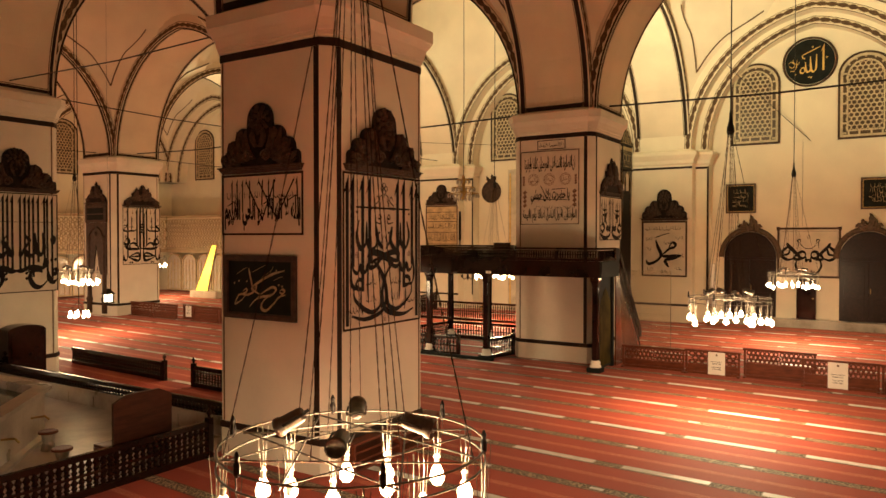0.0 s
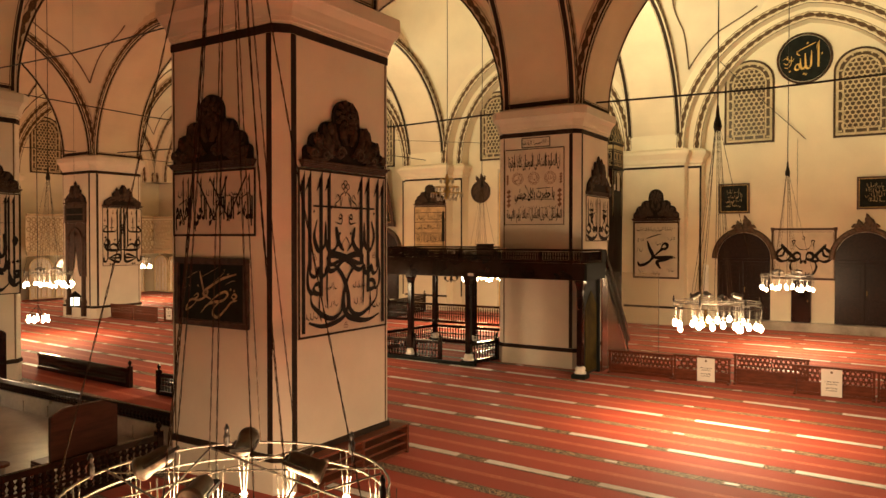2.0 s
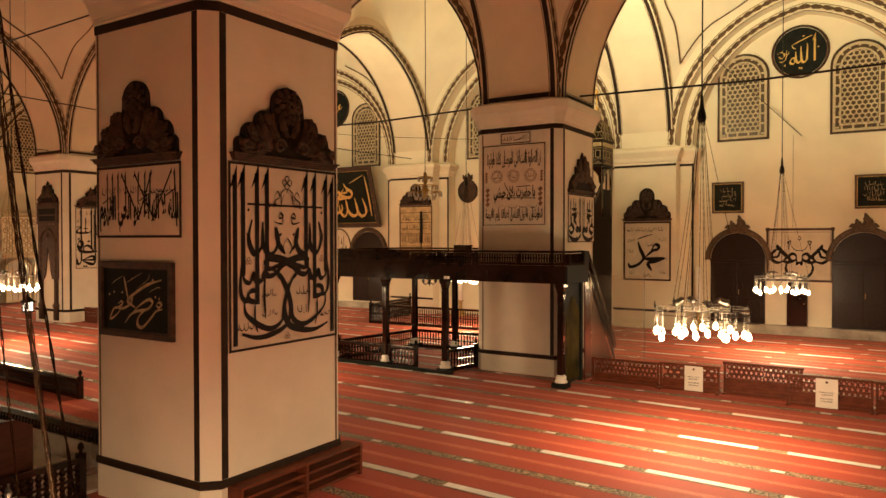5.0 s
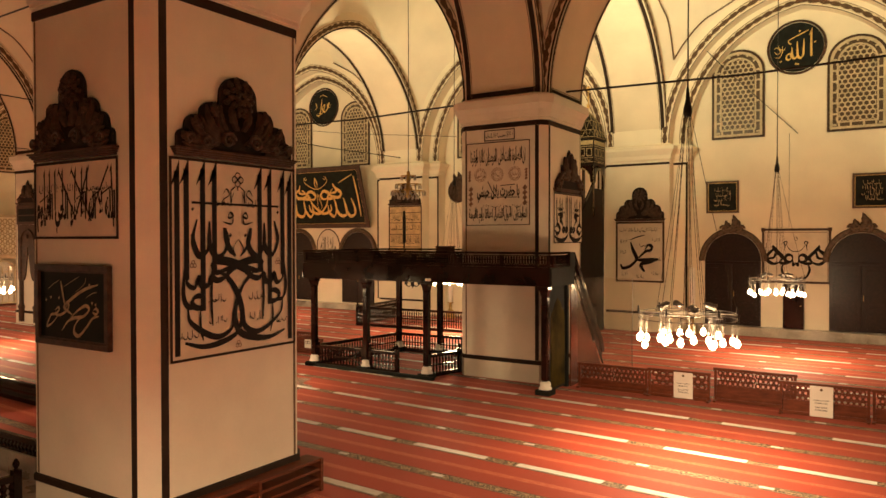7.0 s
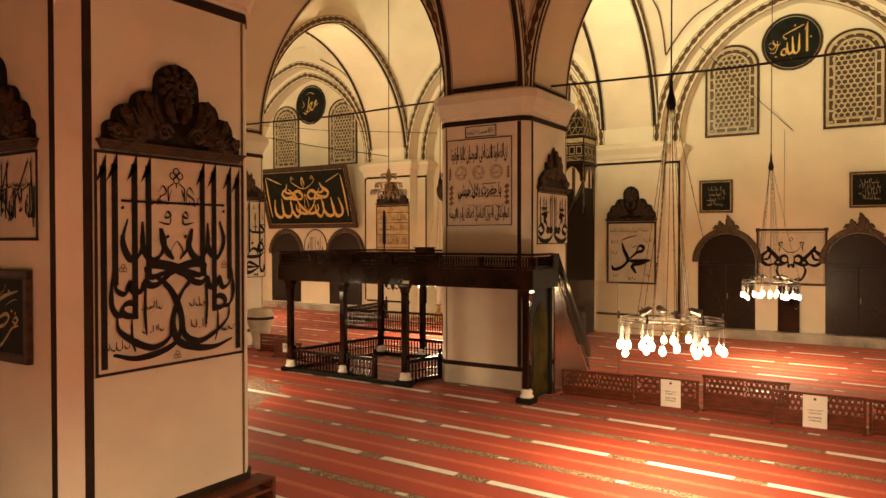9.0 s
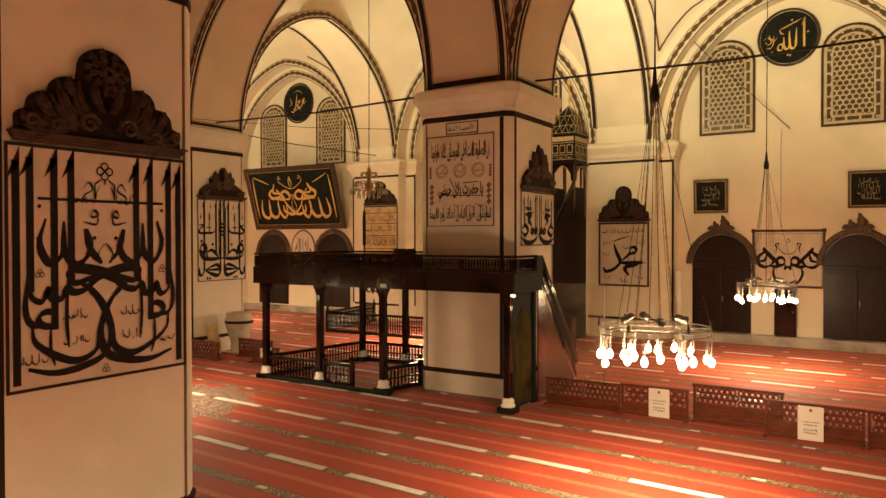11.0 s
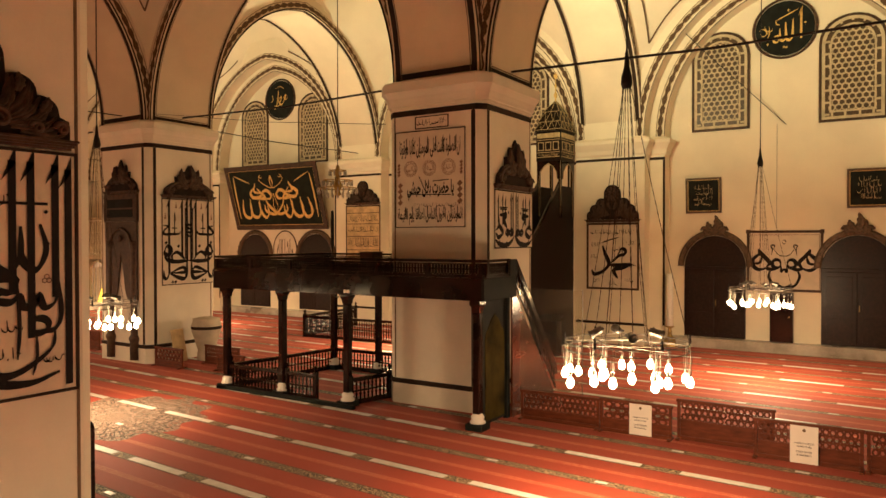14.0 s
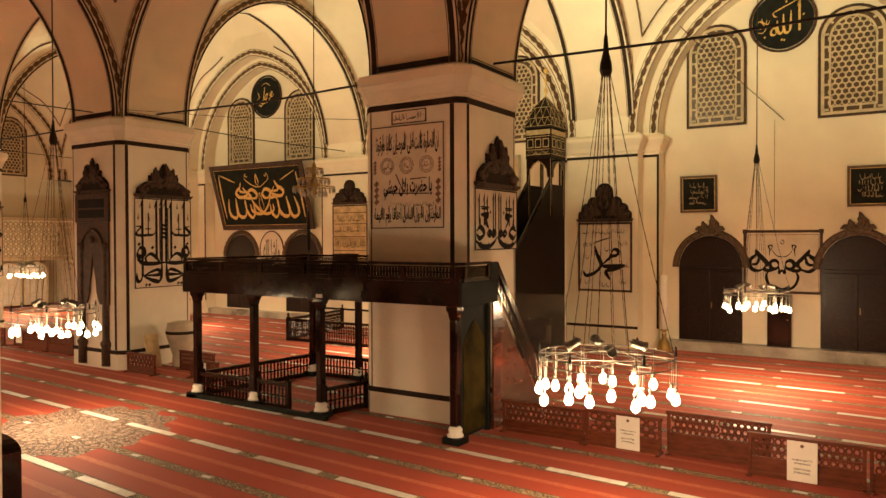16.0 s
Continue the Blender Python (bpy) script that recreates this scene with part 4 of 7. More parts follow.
QAF = [
    ([(0.19, 0.6), (0.17, 0.47), (0.19, 0.39), (0.24, 0.39), (0.27, 0.47), (0.28, 0.6)], 0.05),
    ([(0.27, 0.47), (0.29, 0.39), (0.35, 0.37), (0.39, 0.43)], 0.05),
    ([(0.4, 0.58), (0.35, 0.52), (0.4, 0.45), (0.45, 0.37), (0.46, 0.47)], 0.045),
    ([(0.17, 0.32), (0.14, 0.32), (0.14, 0.27), (0.17, 0.27), (0.17, 0.32)], 0.045),
    ([(0.16, 0.24), (0.22, 0.24), (0.34, 0.25), (0.44, 0.22), (0.51, 0.22)], 0.055),
    ([(0.19, 0.2), (0.28, 0.22), (0.33, 0.2), (0.34, 0.13), (0.29, 0.06), (0.21, 0.05), (0.12, 0.12)], 0.05),
    ([(0.06, 0.23), (0.02, 0.22), (0.02, 0.18), (0.06, 0.18), (0.06, 0.23)], 0.045),
    ([(0, 0.13), (0.06, 0.09), (0.11, 0.13), (0.13, 0.22)], 0.05),
    ([(0.09, 0.54), (0.06, 0.56), (0.04, 0.53), (0.06, 0.49), (0.09, 0.54)], 0.035),
]
CRESCENT = [
    ([(0.12, 0.57), (0.29, 0.57), (0.22, 0.5), (0.3, 0.36)], 0.06),
    ([(0.03, 0.31), (0.12, 0.37), (0.2, 0.27), (0.1, 0.19), (0.03, 0.26)], 0.05),
    ([(0.26, 0.27), (0.31, 0.31), (0.36, 0.27), (0.32, 0.23), (0.26, 0.27)], 0.045),
    ([(0.36, 0.27), (0.41, 0.31), (0.46, 0.27), (0.41, 0.23), (0.36, 0.27)], 0.045),
    ([(0.02, 0.15), (0.13, 0.07), (0.31, 0.06), (0.43, 0.13), (0.49, 0.22)], 0.05),
    ([(0.09, 0.57), (0.1, 0.41), (0.05, 0.33)], 0.04),
    ([(0.13, 0.67), (0.3, 0.67)], 0.02),
]
def mirror_panel(m, w, h, label, strokes, shafts, dots, lines, wt, crownh=0.95, kind=1):
    p = painted_panel("calligraphy_panel", m, w, h, label, bw=0.028)
    mirrored_ink(p, w, h, strokes, shafts, dots, lines, wt=wt, pen=1.3)
    crown(p, w * 0.98, crownh, h + 0.02, kind)
    return p


KNOT_SHAFTS = ((0.13, 0.13, 0.97), (0.37, 0.33, 0.96), (0.462, 0.28, 0.985))
KNOT_DOTS = ((0.19, 0.035, 0.028), (0.245, 0.035, 0.028), (0.075, 0.49, 0.03), (0.30, 0.45, 0.03))
mirror_panel(face_east(XC[1] + FP, YC[1] + 0.12, 2.42), 2.3, 2.75, "cream panel of tall black calligraphy under a carved crown", QAF, [(u, v, 0.95) for u, v in ((0.455, 0.2), (0.40, 0.25), (0.35, 0.2), (0.30, 0.15), (0.24, 0.3), (0.165, 0.28), (0.13, 0.2), (0.07, 0.12))], ((0.08, 0.32, 0.024), (0.03, 0.325, 0.024), (0.38, 0.195, 0.024), (0.38, 0.14, 0.024)), ((0.05, 0.71, 0.5, 0.71, 0.006),), 0.027, 1.2, 0)
for xc in XC[:2]:
    p = mirror_panel(face_east(xc + FP, YC[2] + 0.2, 2.55), 2.16, 2.9, "cream panel of mirrored black calligraphy under a carved fan crown", KNOT, KNOT_SHAFTS, KNOT_DOTS, ((0.23, 0.60, 0.23, 0.84, 0.02), (0.18, 0.66, 0.28, 0.66, 0.018), (0.43, 0.30, 0.43, 0.90, 0.02)), 0.040, 1.15, 1)
    bm = bmesh.new()
    for u, v in ((-0.95, 2.25), (0.95, 2.25), (-0.52, 2.62), (0.52, 2.62), (-0.55, 2.2), (0.55, 2.2)):
        for a in range(3):
            dot(bm, u, v + 0.07 * a, 0.05 - 0.012 * a, 0.017 + 0.0004 * a)
    tagged(part("red_mark", bm, REDINK, p, "small dull red buds"), kind="stuff")
mirror_panel(face_east(LX + FP, YC[2] + 0.12, 3.85), 2.1, 1.42, "cream panel of black bead-like mirrored calligraphy under a carved crown", CRESCENT, ((0.09, 0.45, 0.86), (0.20, 0.40, 0.88), (0.27, 0.50, 0.84), (0.41, 0.25, 0.90), (0.46, 0.22, 0.92)), ((0.12, 0.12, 0.02), (0.34, 0.62, 0.02), (0.30, 0.10, 0.02)), ((0.12, 0.70, 0.32, 0.70, 0.014),), 0.026, 1.25, 1)


def painted_portal(m):
    """Dark carved portal on a pillar: fan crown, slotted box, ogee arch on two slim columns."""
    p = thing("carved_portal", m, "dark carved wooden portal with slim columns on a pillar face", "portal", "carved portals on pillars")
    crown(p, 1.80, 1.15, 5.60, 1)
    part("entablature", box(-0.90, 0.90, 4.68, 5.595, 0.0, 0.09, 0.012), CARVED, p)
    # black plates on the face give the slots their depth by colour
    for v0, v1 in ((4.82, 5.08), (5.14, 5.42)):
        part("slot_plate", box(-0.70, 0.70, v0, v1, 0.091, 0.10), BLACKB, p, "black plate coloured as a recessed slot")
    ogee = [(0.0, 3.66), (0.035, 3.40), (0.09, 3.10), (0.17, 2.75), (0.20, 2.45), (0.27, 2.25), (0.36, 2.05)]
    for s in (-1, 1):
        bm = bmesh.new()
        slab(bm, [(s * u, v) for u, v in ogee] + [(s * 0.44, 2.05), (s * 0.86, 2.05), (s * 0.86, 4.675), (0.0, 4.675)], 0.0, 0.06)
        part("arch_board", bm, CARVED, p)
        bm = bmesh.new()
        tube(bm, [(s * 0.62 * math.sin(t), 3.72 + 0.72 * math.cos(t), 0.07) for t in [math.pi / 2 * i / 10 for i in range(11)]], 0.05, 6)
        part("arch_roll", bm, CARVED, p, smooth=True)
        bm = bmesh.new()
        lathe(bm, ((0.20, 0.10), (0.20, 0.70), (0.24, 0.76), (0.24, 0.84), (0.16, 0.92), (0.15, 3.70), (0.19, 3.80), (0.22, 3.98), (0.17, 4.02)), 12)
        c = part("column", bm, CARVED, p, smooth=True)
        c.matrix_basis = Matrix(((1, 0, 0, s * 0.64), (0, 0, 1, 0), (0, -0.7, 0, 0.0), (0, 0, 0, 1)))
    bm = bmesh.new()
    lathe(bm, ((0.02, -0.03), (0.11, 0.0), (0.11, 0.03), (0.02, 0.05)), 12, (0, 4.12, 0))
    part("boss", bm, CARVED, p).matrix_basis = Matrix(((1, 0, 0, 0), (0, 1, 0, 0), (0, 0, 1, 0.1), (0, 0, 0, 1)))
    return p


painted_portal(face_south(XC[1], YC[2] - FP, 0.0))
painted_portal(face_south(XC[0], YC[2] - FP, 0.0))

# hall-facing panel over the muezzins' loft
p = painted_panel("calligraphy_panel", face_south(1.1, LY - FP, 4.36), 2.02, 2.36, "cream panel with several lines of black and red calligraphy", BOARD, DARKPAINT, 0.02)
text("writing", arab("ان الصلوة كانت على المومنين كتابا موقوتا"), 1.75, 0.46, 0, 1.92, 0.017, INK, p, 0.02)
text("writing", arab("يا حضرت بلال حبشي"), 1.35, 0.50, 0.02, 0.90, 0.017, INK, p, 0.035)
text("writing", arab("الموذنون اطول الناس اعناقا يوم القيمة"), 1.86, 0.42, 0, 0.27, 0.017, INK, p, 0.022)
bm = bmesh.new()
for i, (a, b) in enumerate((((-0.65, 0.82), (0.62, 0.78)), ((-0.3, 1.25), (-0.1, 0.85)), ((0.1, 1.12), (0.55, 1.14)))):
    stroke(bm, [a, b], 0.024, 0.018 + 0.0004 * i, straight=True)
for u in (-0.7, -0.5, -0.3, -0.05, 0.2, 0.42, 0.62, 0.8):
    upright(bm, u, 0.25, 0.5, 0.022, 0.019)
    upright(bm, u * 0.95, 1.85, 2.18, 0.022, 0.019)
scribble(bm, 0.2, 0.55, 1.5, 0.1, 0.0205, rnd, 26, 0.011)
tagged(part("tall_letters", bm, INK, p), kind="stuff")
bm = bmesh.new()
for u, n in ((-0.55, 1), (0.0, 2), (0.55, 1)):
    for k in range(3):
        rr = 0.19 - 0.03 * k
        stroke(bm, [(u + rr * (1 + 0.05 * (n - 1) * math.cos(12 * a)) * math.cos(a), 1.44 + rr * math.sin(a)) for a in [2 * math.pi * i / 36 for i in range(37)]], 0.012, 0.017, straight=True)
    scribble(bm, u, 1.44, 0.24, 0.16, 0.0176, rnd, 6, 0.016)
for s in (-1, 1):
    for k in range(4):
        dot(bm, s * 0.9, 1.3 + 0.08 * k, 0.05, 0.017)
        dot(bm, s * 0.86, 0.62 + 0.14 * k, 0.08, 0.0172)
tagged(part("red_roundel", bm, REDINK, p, "three dull red roundels and side ornaments"), kind="stuff")
bm = bmesh.new()
cuboid(bm, -0.42, 0.54, 2.40, 2.42, 0.0, 0.016)
cuboid(bm, -0.42, 0.54, 2.68, 2.70, 0.0, 0.016)
cuboid(bm, -0.42, -0.40, 2.421, 2.679, 0.0, 0.016)
cuboid(bm, 0.52, 0.54, 2.421, 2.679, 0.0, 0.016)
part("title_frame", bm, DARKPAINT, p)
bm = bmesh.new()
scribble(bm, 0.06, 2.55, 0.84, 0.18, 0.008, rnd, 20, 0.016)
tagged(part("title_writing", bm, INK, p), kind="stuff")


# ---------------------------------------------------------------- windows
def arched(w, h, rise, n=14):
    return [(-w / 2, 0), (w / 2, 0)] + [(w / 2 * math.cos(math.pi * i / n), h - rise + rise * math.sin(math.pi * i / n)) for i in range(n + 1)]


def outline_band(bm, w, h, rise, inset, width, d0, d1):
    """A flat band that follows an arched outline, inside it."""
    o = arched(w - 2 * inset, h - 2 * inset, max(0.2, rise - inset * 0.6))
    i = arched(w - 2 * (inset + width), h - 2 * (inset + width), max(0.15, rise - (inset + width) * 0.6))
    o = [(u, v + inset) for u, v in o]
    i = [(u, v + inset + width) for u, v in i]
    n = len(o)
    A = [[bm.verts.new((u, v, d)) for u, v in ring] for ring, d in ((o, d0), (o, d1), (i, d1), (i, d0))]
    for k in range(n):
        j = (k + 1) % n
        for a in range(3):
            bm.faces.new((A[a][k], A[a][j], A[a + 1][j], A[a + 1][k]))


WN = [0]


def window(m, w=2.05, h=3.66, rise=0.92):
    WN[0] += 1
    p = thing("window_%d" % WN[0], m, "arched window with a pierced plaster lattice over dark glass", "window", kind="structure")
    bm = bmesh.new()
    slab(bm, arched(w - 0.1, h - 0.1, rise - 0.03), 0.002, 0.012)
    part("pane", bm, GLASSD, p)
    bm = bmesh.new()
    outline_band(bm, w, h, rise, 0.0, 0.085, 0.0, 0.07)
    part("window_frame", bm, CARVED, p, "dark brown outer frame")
    bm = bmesh.new()
    outline_band(bm, w, h, rise, 0.086, 0.10, 0.013, 0.05)
    outline_band(bm, w, h, rise, 0.325, 0.06, 0.013, 0.05)
    for k in range(9):
        v = 0.22 + k * 0.42
        if v < h - rise + 0.05:
            for s in (-1, 1):
                cuboid(bm, min(s * (w / 2 - 0.187), s * (w / 2 - 0.326)), max(s * (w / 2 - 0.187), s * (w / 2 - 0.326)), v, v + 0.07, 0.013, 0.045)
    for u in (-0.62, -0.22, 0.22, 0.62):
        cuboid(bm, u - 0.035, u + 0.035, 0.188, 0.324, 0.013, 0.045)
    for dg in (35, 62, 90, 118, 145):
        an = math.radians(dg)
        c0, c1 = (w / 2 - 0.19, rise - 0.13), (w / 2 - 0.33, rise - 0.24)
        a = Vector((c0[0] * math.cos(an), h - rise + c0[1] * math.sin(an)))
        b = Vector((c1[0] * math.cos(an), h - rise + c1[1] * math.sin(an)))
        n = Vector((-(b - a).y, (b - a).x)).normalized() * 0.035
        slab(bm, [a - n, b - n, b + n, a + n], 0.013, 0.044)
    part("border_tracery", bm, LATTICE, p, "pale slotted border")
    bm = bmesh.new()
    s = 0.205
    iw, ih, ir = w - 0.80, h - 0.80, rise - 0.24
    row = 0
    y = 0.40 + s * 0.4
    while y < h - 0.40:
        x = -iw / 2 + (s / 2 if row % 2 else 0)
        while x < iw / 2 + 0.01:
            top = h - 0.39 - ir + ir * math.sqrt(max(0, 1 - (x / (iw / 2 + 0.05)) ** 2))
            if y < top - 0.02:
                A = []
                for rad, d in ((s * 0.585, 0.042), (s * 0.43, 0.042), (s * 0.43, 0.014)):
                    A.append([bm.verts.new((x + rad * math.sin(math.pi / 3 * k), y + rad * math.cos(math.pi / 3 * k), d)) for k in range(6)])
                for k in range(6):
                    j = (k + 1) % 6
                    bm.faces.new((A[0][k], A[0][j], A[1][j], A[1][k]))
                    bm.faces.new((A[1][k], A[1][j], A[2][j], A[2][k]))
            x += s
        y += s * 0.866
        row += 1
    tagged(part("lattice", bm, LATTICE, p, "pale honeycomb lattice"), kind="stuff")
    return p


for x in (5.06, 9.36, -19.6, -15.3, -32.3, -28.0, -7.5, -2.9):
    window(face_south(x, QW - 0.001, 8.12))
for y in (21.4, 26.0, 9.0, 13.5, -3.5, 1.0):
    window(face_east(WW + 0.001, y, 8.12))


def disc(m, r, label):
    p = thing("roundel", m, label, "roundel", "round name boards high on the wall")
    bm = bmesh.new()
    slab(bm, [(r * 0.93 * math.cos(a), r * 0.93 * math.sin(a)) for a in [2 * math.pi * i / 48 for i in range(48)]], 0.0, 0.05)
    part("field", bm, BLACKB, p)
    bm = bmesh.new()
    tube(bm, [(r * math.cos(a), r * math.sin(a), 0.04) for a in [2 * math.pi * i / 48 for i in range(49)]], 0.045, 8)
    part("rim", bm, CARVED, p, smooth=True)
    return p


p = disc(face_south(7.24, QW - 0.002, 11.58), 1.04, "black round board with gold script in a carved rim")
bm = bmesh.new()
upright(bm, 0.53, -0.42, 0.58, 0.075, 0.057)
stroke(bm, [(0.27, 0.30), (0.26, -0.05), (0.24, -0.34), (0.15, -0.44), (0.06, -0.36), (0.035, -0.05), (0.03, 0.22)], 0.10, 0.0574)
stroke(bm, [(0.04, -0.25), (0.0, -0.40), (-0.09, -0.43), (-0.15, -0.30), (-0.16, 0.02)], 0.10, 0.0578)
stroke(bm, [(-0.14, -0.30), (-0.24, -0.46), (-0.36, -0.42), (-0.33, -0.27), (-0.22, -0.24), (-0.20, -0.40)], 0.08, 0.0582)
stroke(bm, [(-0.30, 0.30), (0.06, 0.46), (0.44, 0.62)], 0.06, 0.0586)
stroke(bm, [(-0.30, 0.30), (-0.26, 0.18), (-0.16, 0.14)], 0.05, 0.059)
stroke(bm, [(-0.85, 0.0), (-0.70, 0.06), (-0.58, -0.10), (-0.70, -0.20), (-0.80, -0.10)], 0.045, 0.0594)
stroke(bm, [(-0.50, 0.12), (-0.52, -0.18), (-0.62, -0.34), (-0.78, -0.32)], 0.045, 0.0598)
stroke(bm, [(-0.40, 0.05), (-0.46, -0.06), (-0.62, 0.02), (-0.66, 0.16)], 0.04, 0.0602)
for u, v in ((0.66, 0.12), (-0.02, -0.66), (0.06, -0.68), (-0.56, -0.50), (0.12, 0.62)):
    dot(bm, u, v, 0.045, 0.057)
tagged(part("writing", bm, GOLD, p, "gold script"), kind="stuff")
p = disc(face_south(-17.65, QW - 0.002, 11.66), 1.08, "black round board with a gold monogram in a carved rim")
bm = bmesh.new()
stroke(bm, [(0.6, 0.1), (0.45, -0.05), (0.3, 0.1), (0.45, 0.2), (0.3, -0.1), (0.1, -0.3), (-0.1, -0.05), (0.12, 0.12), (-0.1, -0.35), (-0.4, -0.3)], 0.10, 0.057)
stroke(bm, [(-0.1, 0.5), (-0.15, 0.1), (-0.3, -0.45), (-0.55, -0.4)], 0.09, 0.0585)
stroke(bm, [(-0.6, 0.3), (-0.5, 0.0), (-0.65, -0.1)], 0.05, 0.058)
stroke(bm, [(-0.35, 0.6), (0.0, 0.7), (0.3, 0.55)], 0.04, 0.059)
tagged(part("writing", bm, GOLD, p), kind="stuff")


# ---------------------------------------------------------------- arched doors in the long wall
DN = [0]


def wall_door(m, w=2.2, h=3.82, crest=True):
    DN[0] += 1
    p = thing("door_%d" % DN[0], m, "dark walnut arched double door under a carved gilt-brown arch", "door", kind="structure")
    rise = w / 2 + 0.05
    bm = bmesh.new()
    slab(bm, arched(w, h, rise), 0.0, 0.03)
    part("tympanum", bm, DOORWOOD, p)
    for s in (-1, 1):
        a, b = sorted((s * 0.012, s * (w / 2 - 0.03)))
        lf = part("leaf", box(a, b, 0.02, h - rise - 0.12, 0.031, 0.075, 0.01), DOORWOOD, p)
        for v0, v1 in ((0.15, 0.95), (1.08, h - rise - 0.28)):
            part("panel", box(a + 0.14, b - 0.14, v0, v1, 0.076, 0.092, 0.006), DOORWOOD, lf)
    part("lintel", box(-w / 2 + 0.02, w / 2 - 0.02, h - rise - 0.11, h - rise, 0.031, 0.10, 0.01), DOORWOOD, p)
    part("handle", box(0.05, 0.075, 1.2, 1.42, 0.093, 0.125, 0.004), BRASS, p, "brass pull handle")
    bm = bmesh.new()
    inner = [(w / 2 * math.cos(math.pi * i / 24), h - rise + rise * math.sin(math.pi * i / 24)) for i in range(25)]
    A = []
    for k, (du, d) in enumerate(((0.02, 0.0), (0.02, 0.08), (0.06, 0.12), (0.18, 0.12), (0.24, 0.06), (0.24, 0.0))):
        A.append([bm.verts.new((u * (1 + du / (w / 2)), (v - h + rise) * (1 + du / rise) + h - rise, d)) for u, v in inner])
    for r0, r1 in zip(A, A[1:]):
        for i in range(24):
            bm.faces.new((r0[i], r0[i + 1], r1[i + 1], r1[i]))
    part("arch_moulding", bm, CRESTM, p, "carved leafy arch moulding")
    for i in range(15):
        a = math.pi * (i + 0.5) / 15
        bm = bmesh.new()
        leaf(bm, (w / 2 + 0.04) * math.cos(a), h - rise + (rise + 0.04) * math.sin(a), a + (0.9 if i < 7 else -0.9), 0.22, 0.055, 0.10, 0.06)
        part("leaf", bm, CRESTM, p, smooth=True)
    if crest:
        for a in (30, 60, 90, 120, 150):
            bm = bmesh.new()
            leaf(bm, 0, h + 0.12, math.radians(a), 0.66 if a == 90 else 0.50, 0.14, 0.05 + 0.001 * a / 30, 0.10)
            part("crest_leaf", bm, CRESTM, p, smooth=True)
        for s in (-1, 1):
            bm = bmesh.new()
            scroll(bm, s * 0.34, h + 0.20, 0.14, 1.3, 0.08, 0.045, s)
            part("scroll", bm, CRESTM, p, smooth=True)
    return p


CRESTM = mat("gilded_carving", (0.105, 0.058, 0.026), 0.5, var=0.35, scale=10, fine=50, bump=0.2)
wall_door(face_south(4.87, QW - 0.002, 0.36))
wall_door(face_south(9.54, QW - 0.002, 0.36))
wall_door(face_south(-19.65, QW - 0.002, 0.36), 2.3, 4.0, False)
wall_door(face_south(-15.15, QW - 0.002, 0.36), 2.3, 4.0, False)

p = painted_panel("calligraphy_panel", face_south(7.25, QW - 0.002, 2.17), 2.5, 2.2, "white panel with bold black mirrored script in a double border", BOARD, CARVED, 0.09)
bm = bmesh.new()
HEH = [
    ([(0.13, 0.72), (0.15, 0.66), (0.21, 0.58), (0.29, 0.47), (0.24, 0.38)], 0.085),
    ([(0.26, 0.38), (0.14, 0.34), (0.05, 0.41), (0.05, 0.53), (0.11, 0.6), (0.17, 0.66)], 0.075),
    ([(0.05, 0.45), (0.15, 0.47), (0.18, 0.59)], 0.055),
    ([(0.23, 0.37), (0.31, 0.35), (0.4, 0.37)], 0.07),
    ([(0.46, 0.41), (0.46, 0.31), (0.48, 0.34), (0.51, 0.37)], 0.05),
    ([(0.31, 0.35), (0.28, 0.22), (0.35, 0.06), (0.49, 0.02), (0.61, 0.09)], 0.055),
    ([(0.32, 0.61), (0.33, 0.72), (0.31, 0.78), (0.36, 0.79), (0.35, 0.72)], 0.026),
    ([(0.35, 0.72), (0.43, 0.61), (0.56, 0.59)], 0.016),
    ([(0.393 + 0.062 * math.cos(0.785 * k), 0.453 + 0.075 * math.sin(0.785 * k)) for k in range(9)], 0.07),
]
for s in (-1, 1):
    for k, (pts, q) in enumerate(HEH):
        stroke(bm, [(s * (u - 0.5) * 2.28, 0.10 + v * 1.98) for u, v in pts], q * 1.9, 0.026 + 0.0005 * k + 0.00025 * s, pen=0.2)
stroke(bm, [(-0.06, 1.78), (0.0, 1.86), (0.06, 1.78), (0.0, 1.71), (-0.06, 1.78)], 0.03, 0.03)
tagged(part("writing", bm, INK, p), kind="stuff")
for u in (-1.205, 1.205):
    part("corner_block", box(u - 0.075, u + 0.075, 2.08, 2.23, 0.025, 0.034), CARVED, p)
bm = bmesh.new()
for a, b, c, e in ((-1.14, 1.14, 2.03, 2.045), (-1.14, -1.125, 0.1, 2.03), (1.125, 1.14, 0.1, 2.03)):
    cuboid(bm, a, b, c, e, 0.0125, 0.018)
part("inner_line", bm, GREYLINE, p)

p = painted_panel("calligraphy_panel", face_south(XC[2] + 0.13, QF - 0.002, 2.1), 2.1, 2.6, "cream framed panel with a bold black monogram under a carved crown", BOARD, CARVED, 0.08)
bm = bmesh.new()
MONOGRAM = [
    ([(0.61, 0.52), (0.69, 0.62), (0.77, 0.59), (0.74, 0.53), (0.64, 0.51), (0.52, 0.43), (0.45, 0.38)], 0.075),
    ([(0.43, 0.36), (0.61, 0.36), (0.91, 0.38)], 0.085),
    ([(0.91, 0.38), (0.71, 0.32), (0.53, 0.28), (0.61, 0.15)], 0.09),
    ([(0.3, 0.67), (0.35, 0.54), (0.43, 0.38), (0.31, 0.26), (0.13, 0.21), (0.07, 0.28)], 0.085),
    ([(0.27, 0.71), (0.44, 0.76), (0.63, 0.8)], 0.03),
]
